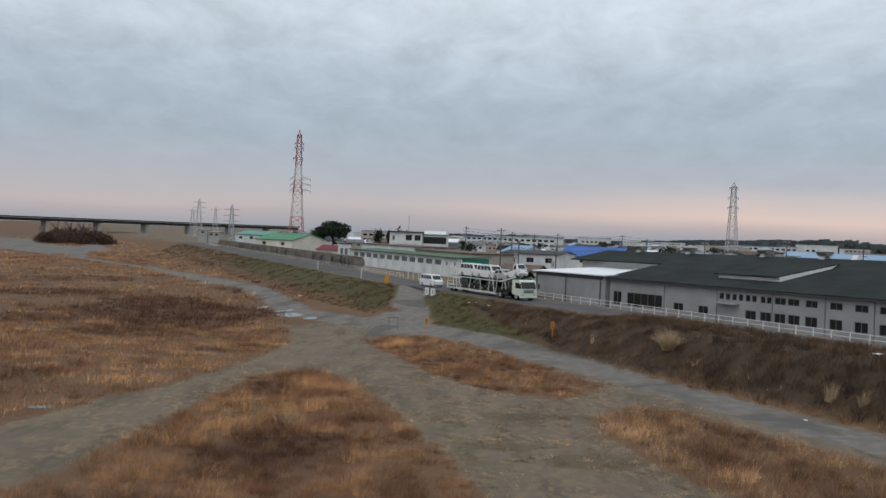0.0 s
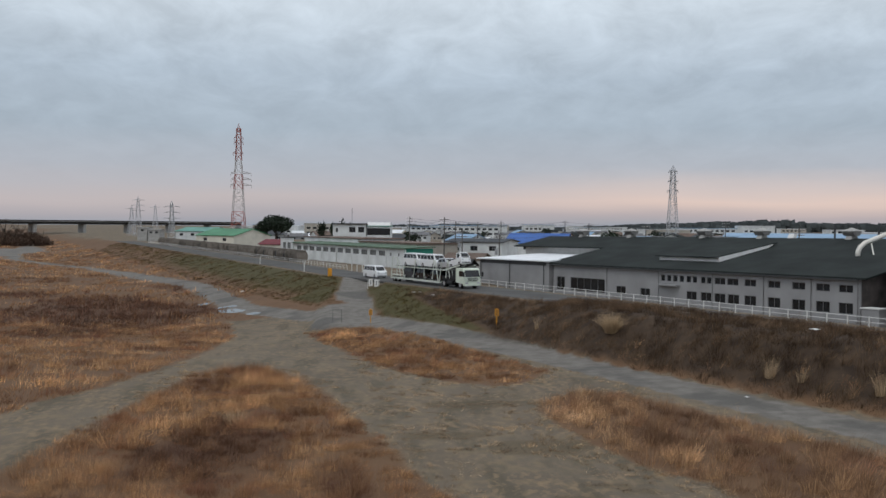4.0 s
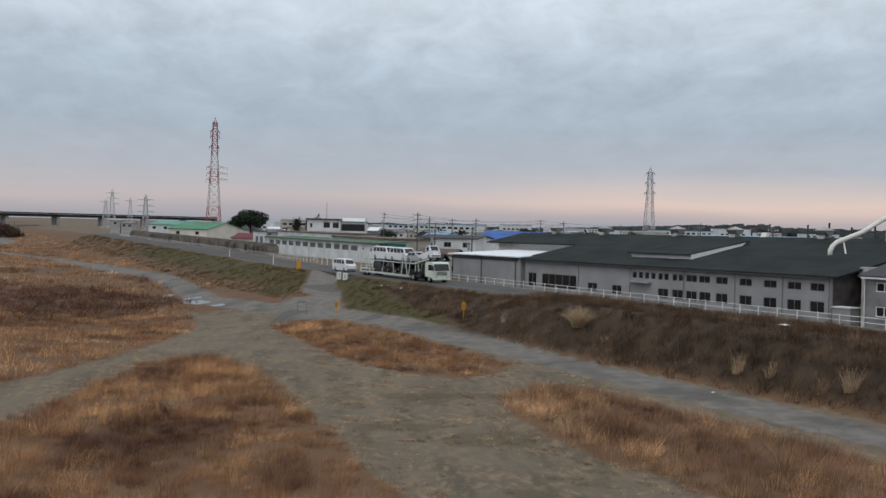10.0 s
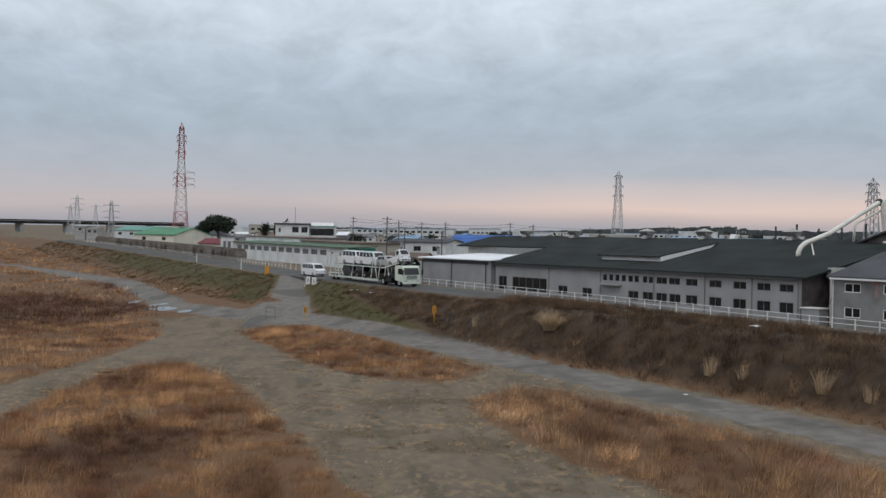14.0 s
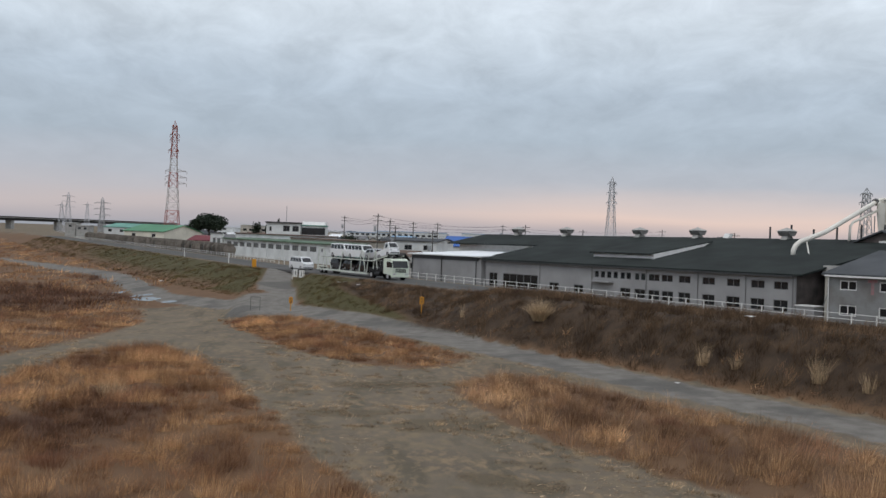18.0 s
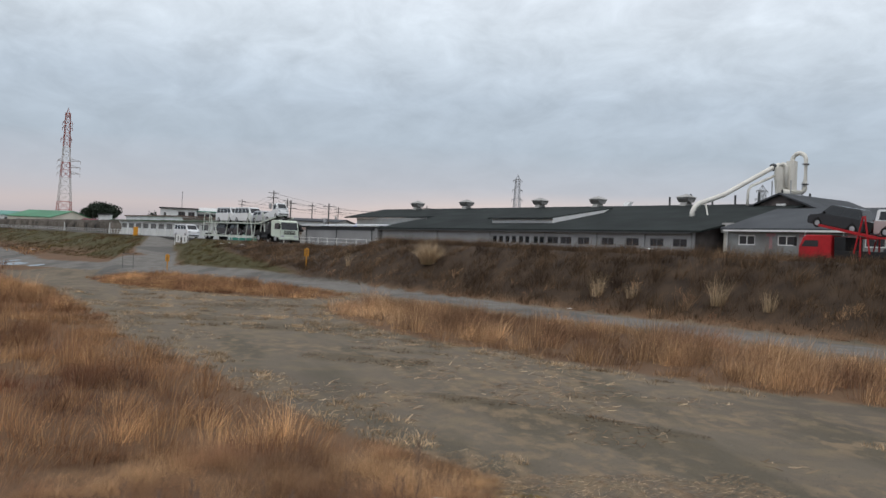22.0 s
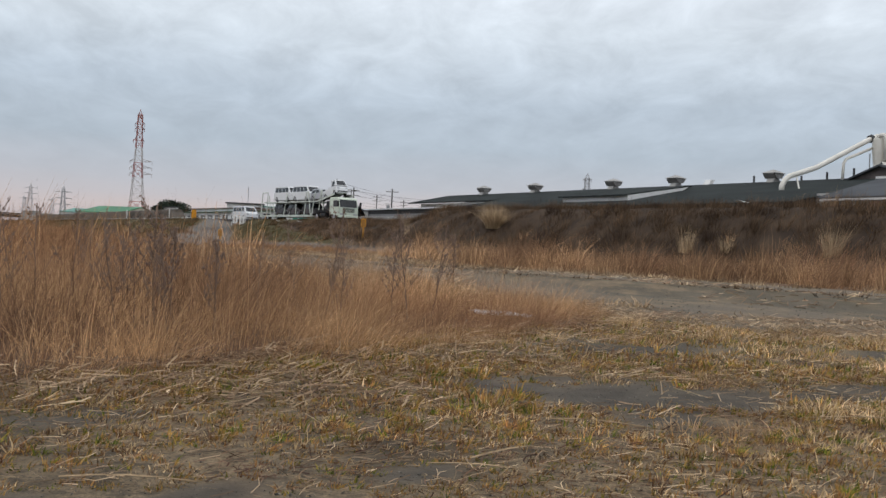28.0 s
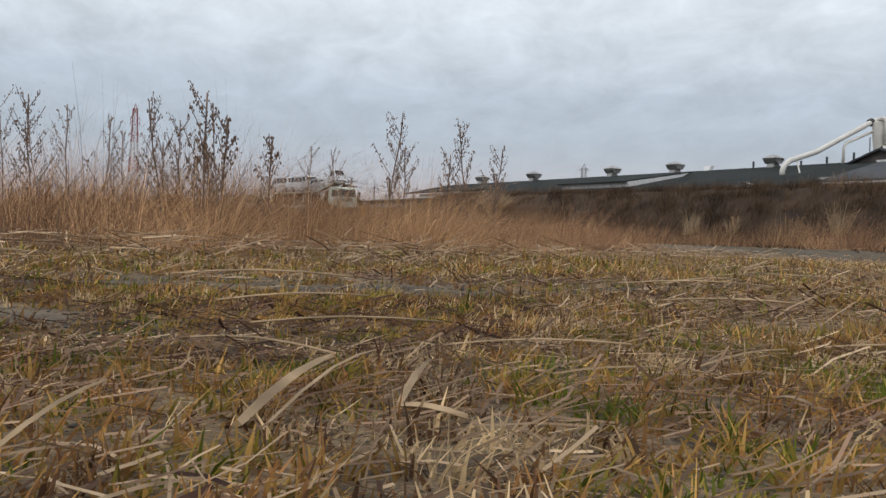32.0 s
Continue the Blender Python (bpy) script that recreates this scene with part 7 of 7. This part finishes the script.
RS, RL = 98.0, 14.0
carrier("car_carrier", "red car carrier lorry loaded with small cars", on_levee(RS + RL, -3.3, ROADZ, True), "carrier_red", "carrier_red", RL, True)
rd = lambda s, z, tilt=0.0, back=True: on_levee(RS + s, -3.3, ROADZ + z, back, tilt)
car("hatchback", "black hatchback tilted at the front of the red carrier", rd(2.2, 2.62, 9), 3.8, 1.6, 1.55, "car_black", 0.92, (-1.75, -1.45, 0.5, 1.1), (0.55, 0.1))
car("kei_wagon", "pale pink boxy car with a white roof on the red carrier", rd(6.7, 2.26, 0, False), 3.9, 1.55, 1.68, "car_pink", 0.98, (-1.9, -1.8, 0.75, 1.15), (0.5, 0.06), roof="van_white")
car("kei_wagon", "black boxy car at the tail of the red carrier", rd(11.2, 2.26), 3.9, 1.6, 1.75, "car_black", 0.98, (-1.9, -1.75, 0.7, 1.15), (0.5, 0.06))
car("hatchback", "dark grey car on the lower deck of the red carrier", rd(7.2, 0.64, 0, False), 3.6, 1.5, 1.5, "car_dark", 0.9, (-1.7, -1.4, 0.5, 1.1), (0.5, 0.08))
car("kei_wagon", "silver boxy car on the lower deck of the red carrier", rd(11.4, 0.64), 3.6, 1.5, 1.65, "car_silver", 0.95, (-1.75, -1.65, 0.7, 1.1), (0.45, 0.06))
van(on_levee(6.5, -5.0, ROADZ), "white van waiting at the levee junction")

# ---------------------------------------------------------------- cable drums behind the rail


def drum():
    D = thing("cable_drum", "large grey wooden cable drum standing on its rims", "cable drum", None, "row of cable drums")
    r = 1.4
    for y in (-0.6, 0.5):
        f = part("flange", rod(bmesh.new(), (0, y, r), (0, y + 0.1, r), r, None, 22), MAT_DRUM, D)
        for k in range(5):
            z = -1.1 + 0.55 * k
            l = math.sqrt(max(0.05, r * r - z * z)) * 0.96
            part("plank", boxes((-l, l, y - 0.02, y, r + z - 0.22, r + z + 0.22)), MAT_DRUM, f)
    part("core", rod(bmesh.new(), (0, -0.5, r), (0, 0.5, r), 0.75, None, 14), MAT["trim_dark"], D)
    return D


MAT_DRUM = material("weathered_drum_boards", (0.20, 0.175, 0.15), 0.9, 0, 0.2, 1.2, 14.0, 0.1, None, "object")
first = drum()
rngd = random.Random(5)
for k in range(54):
    y = 206 + k * 3.3
    x = float(fence_x(y)) + 2.2
    m = Matrix.Translation((x, y, gz(x, y) - 0.05)) @ Matrix.Rotation(rngd.uniform(-0.5, 0.5) + 0.5, 4, "Z")
    if k == 0:
        first.matrix_basis = m
    else:
        copy_thing(first, m)

# ---------------------------------------------------------------- plants that stand out
rw = np.random.default_rng(31)


def plume(x, y, h, r, n, label):
    """A clump of pale plume grass."""
    z = gz(x, y)
    k, th = np.sqrt(rw.uniform(0, 1, n)), rw.uniform(0, math.tau, n)
    px, py = r * 0.32 * k * np.cos(th), r * 0.32 * k * np.sin(th)
    me = blades(px, py, np.zeros(n) - 0.05, h * rw.uniform(0.45, 1.0, n), (0.026 if n > 600 else 0.013) * rw.uniform(0.6, 1.4, n), (0.08 + (0.8 if n > 200 else 0.32) * k * rw.uniform(0.3, 1.3, n)), rw, 5, 0.45, th + rw.normal(0, 0.5, n), rw.uniform(0.75, 1.15, n))
    me.materials.append(G_PLUME)
    o = new("plume_grass", me)
    o.matrix_basis = Matrix.Translation((x, y, z))
    return tagged(o, label, "grass clump", "plume grass clumps")


for x, y, h, r, n in ((19.7, 80.0, 2.2, 1.7, 1000), (26.4, 63.2, 1.8, 1.1, 190), (30.2, 55.8, 1.9, 1.2, 190), (14.7, 88.3, 1.6, 0.5, 60), (27.6, 61.0, 1.1, 0.9, 140), (31.5, 53.0, 1.3, 1.0, 150), (-7.4, 52.6, 1.2, 1.6, 420)):
    plume(x, y, h, r, n, "pale dry plume grass clump" if x > 0 else "pale dry plume grass clump on the meadow mound")


def weed_mesh(h, seed, branches):
    """Dead weed: a thin stem, rising twigs and seed clusters along them."""
    r = np.random.default_rng(seed)
    stem, heads = bmesh.new(), []
    pts = [Vector((0, 0, -0.05))]
    lean = Vector((r.normal(0, 0.10), r.normal(0, 0.10), 1))
    for k in range(1, 7):
        pts.append(pts[-1] + Vector((lean.x + r.normal(0, 0.05), lean.y + r.normal(0, 0.05), 1)) * h / 6)
    tube(stem, pts, 0.0035, 5)
    twigs = []
    for b in range(branches):
        f = 0.35 + 0.6 * b / branches
        i = int(f * 6)
        p = pts[i].lerp(pts[min(i + 1, 6)], f * 6 - i)
        a, l = r.uniform(0, math.tau), h * (0.34 - 0.22 * f) * r.uniform(0.7, 1.3)
        q = [p]
        for k in range(3):
            q.append(q[-1] + Vector((math.cos(a) * 0.55, math.sin(a) * 0.55, 0.75 + 0.15 * k)) * l / 3)
        tw = bmesh.new()
        tube(tw, q, 0.0017, 4)
        twigs.append(tw)
        for k in range(14):
            t = r.uniform(0.25, 1.0) * 2.99
            c = q[int(t)].lerp(q[int(t) + 1], t % 1)
            heads.append(c + Vector(r.normal(0, 0.008, 3)))
    for k in range(16):
        heads.append(pts[5].lerp(pts[6], r.uniform(-0.6, 1)) + Vector(r.normal(0, 0.008, 3)))
    hb = bmesh.new()
    for c in heads:
        s = r.uniform(0.0028, 0.0062)
        bmesh.ops.create_icosphere(hb, subdivisions=1, radius=s, matrix=Matrix.Translation(c) @ Matrix.Diagonal((0.7, 0.7, 1.3, 1)))
    return stem, twigs, hb


MAT_WEED = material("dead_weed_stem", (0.20, 0.135, 0.10), 0.85, 0, 0.2, 8.0, 60.0)
MAT_SEED = material("dead_seed_heads", (0.21, 0.15, 0.12), 0.9, 0, 0.25, 8.0, 60.0)
weeds = []
for k, (h, br) in enumerate(((1.0, 13), (0.8, 16), (0.65, 12), (0.9, 9), (0.5, 10))):
    W = thing("dead_weed", "tall dead weed stalk with dark seed heads", "weed", None, "dead weeds in the meadow")
    st, tws, hd = weed_mesh(h, k + 40, br)
    part("stem", st, MAT_WEED, W)
    for tw in tws:
        part("twig", tw, MAT_WEED, W)
    tagged(part("seed_head", hd, MAT_SEED, W), "", "", "", "stuff")
    weeds.append((W, h, [False]))
spots = [(5.22, 20.51, 0.63), (5.29, 20.87, 0.56), (5.44, 20.61, 0.61), (5.50, 20.93, 0.60), (5.57, 21.20, 0.57), (6.04, 20.09, 0.62), (6.10, 20.03, 0.57), (6.25, 20.35, 0.50), (6.42, 21.00, 0.52), (6.64, 21.65, 0.56), (6.74, 20.68, 0.65), (6.84, 20.64, 0.50), (7.17, 21.59, 0.57), (7.20, 20.93, 0.66), (7.39, 21.52, 0.61)]
for k in range(26):
    spots.append((3.6 + 2.6 * rw.uniform(), 19.6 + 2.0 * rw.uniform(), rw.uniform(0.42, 0.62)))
for k in range(14):
    y = 23.0 + 24 * rw.uniform() ** 1.3
    x = rw.uniform(-8, 8)
    if inside(MOUND, np.array([x]), np.array([y]))[0] > 0.3:
        spots.append((x, y, rw.uniform(0.6, 0.95)))
for k, (x, y, h) in enumerate(spots):
    W, wh, used = weeds[int(rw.integers(0, 5))]
    m = Matrix.Translation((x, y, gz(x, y))) @ Matrix.Rotation(rw.uniform(0, 6.28), 4, "Z") @ Matrix.Scale(h / wh, 4)
    if used[0]:
        o = copy_thing(W, Matrix.Translation((x, y, gz(x, y))) @ Matrix.Rotation(rw.uniform(0, 6.28), 4, "Z"))
        o.scale = (h / wh,) * 3
    else:
        W.matrix_basis = m
        used[0] = True

# ---------------------------------------------------------------- litter and straw


def flake(name, label, x, y, l, w, turn, mat, z=None, th=0.012):
    bm = bmesh.new()
    box(bm, -l / 2, l / 2, -w / 2, w / 2, 0, th)
    bmesh.ops.subdivide_edges(bm, edges=bm.edges[:], cuts=2)
    for v in bm.verts:
        v.co.z += 0.03 * l * math.sin(v.co.x * 9 / l) + 0.02 * l * math.cos(v.co.y * 7 / w)
        v.co.x *= 1 + 0.18 * math.sin(v.co.y * 11 / w)
    o = part(name, bm, mat, None)
    o.matrix_basis = Matrix.Translation((x, y, (gz(x, y) if z is None else z) + 0.02)) @ Matrix.Rotation(turn, 4, "Z")
    return tagged(o, label, "litter", "scraps of litter")


flake("plastic_sheet", "torn white plastic sheet at the grass edge", 7.93, 22.05, 0.34, 0.12, -0.35, MAT["plastic_white"], 0.03, 0.008)
for x, y, l in ((30.7, 66.0, 0.9), (6.6, 115.9, 0.5), (4.4, 120.3, 0.5), (5.2, 119.4, 0.4), (-21.5, 153.5, 0.8), (23.1, 58.8, 0.35)):
    flake("plastic_scrap", "white plastic scrap caught in the bank grass", x, y, l, l * 0.5, 0.7, MAT["plastic_white"], gz(x, y) + 0.35)


def straw(rng, x, y, l, w, z):
    n = len(x)
    a, up = rng.uniform(0, math.tau, n), np.abs(rng.normal(0, 0.22, n)) - 0.05
    b = rng.normal(0, 0.45, n)
    co = np.zeros((n, 6, 3))
    for j, f in enumerate((-0.5, 0.0, 0.5)):
        ang = a + b * (f + 0.5)
        px, py = x + np.cos(ang) * l * f, y + np.sin(ang) * l * f
        pz = z + up * l * (f + 0.5) + 0.004
        for s, sg in ((0, -1), (1, 1)):
            co[:, 2 * j + s] = np.stack([px - np.sin(ang) * w * sg / 2, py + np.cos(ang) * w * sg / 2, pz + 0.25 * w * sg], 1)
    me = quads_mesh("straw", co, 3)
    me.attributes.new("tone", "FLOAT", "POINT").data.foreach_set("value", np.repeat(rng.uniform(0.55, 1.2, n), 6).astype(np.float32))
    return me


G_STRAW = grass_material("pale_straw", (0.34, 0.23, 0.135), (0.60, 0.46, 0.30), (0.28, 0.17, 0.11), 3.0)
for (x0, x1, y0, y1), n, l0, l1, w in (((6.0, 6.95, 16.6, 17.6), 9000, 0.006, 0.04, 0.0009), ((4.8, 9.0, 17.3, 19.9), 15000, 0.012, 0.07, 0.0016), ((3, 13, 18.6, 23.5), 24000, 0.03, 0.13, 0.0038), ((-2, 17, 22, 62), 20000, 0.08, 0.26, 0.012)):
    x, y = rw.uniform(x0, x1, n), rw.uniform(y0, y1, n)
    c = cover(x, y)
    keep = (0.5 * lumps(x, y, 0.4 if y1 < 30 else 2.0, 21) + 0.5 * lumps(x, y, 0.8 if y1 < 30 else 6.0, 22) > (0.35 if y1 < 30 else 0.58)) & (c < 0.3) & (blobs(BARE, x, y, 1.6) < rw.uniform(0.2, 1.15, n)) & (np.hypot(x - END[0], y - END[1]) > 0.2)
    x, y = x[keep], y[keep]
    stuff("straw_litter", straw(rw, x, y, rw.uniform(l0, l1, len(x)), w * rw.uniform(0.5, 1.4, len(x)), ground_z(x, y)), G_STRAW, "scattered dry straw and broken stalks on the soil", "straw")
G_MULCH = grass_material("dark_dead_thatch", (0.07, 0.042, 0.028), (0.22, 0.14, 0.085), (0.12, 0.055, 0.04), 3.0)
for (x0, x1, y0, y1), n, l0, l1, w in (((5.95, 7.0, 16.6, 17.7), 9000, 0.006, 0.030, 0.0014), ((4.6, 9.2, 17.3, 20.4), 10000, 0.014, 0.06, 0.0022)):
    x, y = rw.uniform(x0, x1, n), rw.uniform(y0, y1, n)
    keep = (lumps(x, y, 0.35, 41) > 0.3) & (blobs(BARE, x, y, 1.6) < 0.6) & (cover(x, y) < 0.3) & (near_fade(x, y) if y1 < 18 else True) & (np.hypot(x - END[0], y - END[1]) > 0.2)
    x, y = x[keep], y[keep]
    stuff("straw_litter", straw(rw, x, y, rw.uniform(l0, l1, len(x)), w * rw.uniform(0.5, 1.4, len(x)), ground_z(x, y)), G_MULCH, "dark dead thatch matted between the grass", "straw")
# flattened stalks along the edge of the tall grass
x, y = rw.uniform(3, 10.5, 16000), rw.uniform(17.4, 25, 16000)
e = inside(MOUND, x, y)
k = (e < 0.15) & (e > -0.75)
stuff("straw_litter", straw(rw, x[k], y[k], rw.uniform(0.04, 0.16, k.sum()), 0.0032 * rw.uniform(0.5, 1.4, k.sum()), ground_z(x[k], y[k]) + rw.uniform(0, 0.05, k.sum())), G_STRAW, "flattened pale straw along the grass edge", "straw")


def reed(ax, ay, bx, by, w, z0, z1):
    a, b = Vector((ax, ay, z0)), Vector((bx, by, z1))
    d = (b - a)
    side = Vector((-d.y, d.x, 0)).normalized() * w / 2
    bm = bmesh.new()
    rows = []
    for k in range(5):
        f = k / 4
        p = a + d * f + Vector((0, 0, 0.03 * d.length * math.sin(f * 3.1)))
        s = side * (0.75 + 0.5 * math.sin(f * 2.6) - 0.75 * f * f)
        rows.append([bm.verts.new(p - s), bm.verts.new(p + Vector((0, 0, w * 0.35))), bm.verts.new(p + s), bm.verts.new(p - Vector((0, 0, w * 0.15)))])
    for r0, r1 in zip(rows, rows[1:]):
        for i in range(4):
            bm.faces.new((r0[i], r0[(i + 1) % 4], r1[(i + 1) % 4], r1[i]))
    bm.faces.new(rows[0][::-1])
    bm.faces.new(rows[-1])
    bmesh.ops.recalc_face_normals(bm, faces=bm.faces[:])
    o = part("broken_reed", bm, MAT["reed_old"], None)
    return tagged(o, "broken pale reed stalk lying on short grass", "reed", "broken reed stalks")


for ax, ay, bx, by, w in ((6.352, 16.735, 6.388, 16.872, 0.0062), (6.408, 16.775, 6.432, 16.865, 0.0042), (6.408, 16.772, 6.424, 16.722, 0.0050), (6.36, 16.73, 6.41, 16.90, 0.0022), (6.31, 16.99, 6.39, 16.88, 0.0030), (6.34, 17.09, 6.47, 17.07, 0.0034), (6.49, 16.862, 6.54, 16.852, 0.0022), (6.29, 16.69, 6.302, 16.79, 0.0030), (6.57, 16.80, 6.558, 16.752, 0.0030), (6.58, 16.90, 6.65, 16.94, 0.0026),
                          (6.46, 16.98, 6.56, 16.95, 0.0030), (6.7, 17.0, 6.8, 16.95, 0.0036), (6.3, 17.3, 6.44, 17.34, 0.0045), (6.75, 17.45, 6.92, 17.38, 0.0055), (6.2, 17.8, 6.45, 17.75, 0.007), (7.0, 18.0, 7.2, 18.12, 0.008), (7.3, 18.5, 7.55, 18.35, 0.009), (5.6, 18.2, 5.9, 18.4, 0.008), (6.9, 17.95, 7.12, 17.85, 0.006), (5.5, 18.55, 5.85, 18.5, 0.008), (8.1, 18.6, 8.5, 18.5, 0.009)):
    reed(ax, ay, bx, by, w * 0.8, 0.007, 0.012)


# ---------------------------------------------------------------- grit and small stones on the bare soil
def grit(rng, x, y, r):
    """Small angular stones half sunk in the soil."""
    n = len(x)
    dirs = np.array([(1, 0, 0), (0, 1, 0), (-1, 0, 0), (0, -1, 0), (0, 0, 0.8), (0, 0, -0.8)], float)
    co = dirs[None] * (r[:, None, None] * rng.uniform(0.6, 1.3, (n, 6, 1)))
    a = rng.uniform(0, math.tau, n)
    ca, sa = np.cos(a)[:, None], np.sin(a)[:, None]
    px, py = co[..., 0] * ca - co[..., 1] * sa + x[:, None], co[..., 0] * sa + co[..., 1] * ca + y[:, None]
    pz = co[..., 2] + (ground_z(x, y) + r * 0.3)[:, None]
    v = np.stack([px, py, pz], -1).reshape(-1, 3)
    tri = np.array([(0, 1, 4), (1, 2, 4), (2, 3, 4), (3, 0, 4), (1, 0, 5), (2, 1, 5), (3, 2, 5), (0, 3, 5)])
    f = (np.arange(n)[:, None, None] * 6 + tri[None]).reshape(-1, 3)
    me = bpy.data.meshes.new("grit")
    me.vertices.add(len(v))
    me.vertices.foreach_set("co", v.ravel().astype(np.float32))
    me.loops.add(f.size)
    me.loops.foreach_set("vertex_index", f.ravel())
    me.polygons.add(len(f))
    me.polygons.foreach_set("loop_start", np.arange(len(f)) * 3)
    me.update()
    return me


MAT_PALE = material("pale_stone_chips", (0.34, 0.33, 0.31), 0.85, 0, 0.3, 2.0, 30.0, 0.0, None, "island")
MAT_GRIT = material("grey_grit", (0.10, 0.091, 0.078), 0.9, 0, 0.3, 2.0, 30.0, 0.0, None, "island")
for (x0, x1, y0, y1), n, r0, r1 in (((5.8, 7.1, 16.6, 17.9), 6000, 0.0006, 0.0020), ((4.6, 9.8, 17.5, 20.6), 9000, 0.0012, 0.0042), ((3, 18, 19.5, 32), 5000, 0.004, 0.011)):
    x, y = rw.uniform(x0, x1, n), rw.uniform(y0, y1, n)
    k = (cover(x, y) < 0) & (np.hypot(x - END[0], y - END[1]) > 0.2)
    x, y = x[k], y[k]
    stuff("gravel", grit(rw, x, y, r0 + (r1 - r0) * rw.uniform(0, 1, len(x)) ** 3), MAT_GRIT, "grey grit and small stones on bare soil", "gravel")
    k = rw.uniform(size=len(x)) < 0.12
    stuff("gravel", grit(rw, x[k] + 0.004, y[k] + 0.004, r0 + (r1 - r0) * 0.7 * rw.uniform(0, 1, int(k.sum())) ** 2), MAT_PALE, "pale chips of stone on bare soil", "gravel")
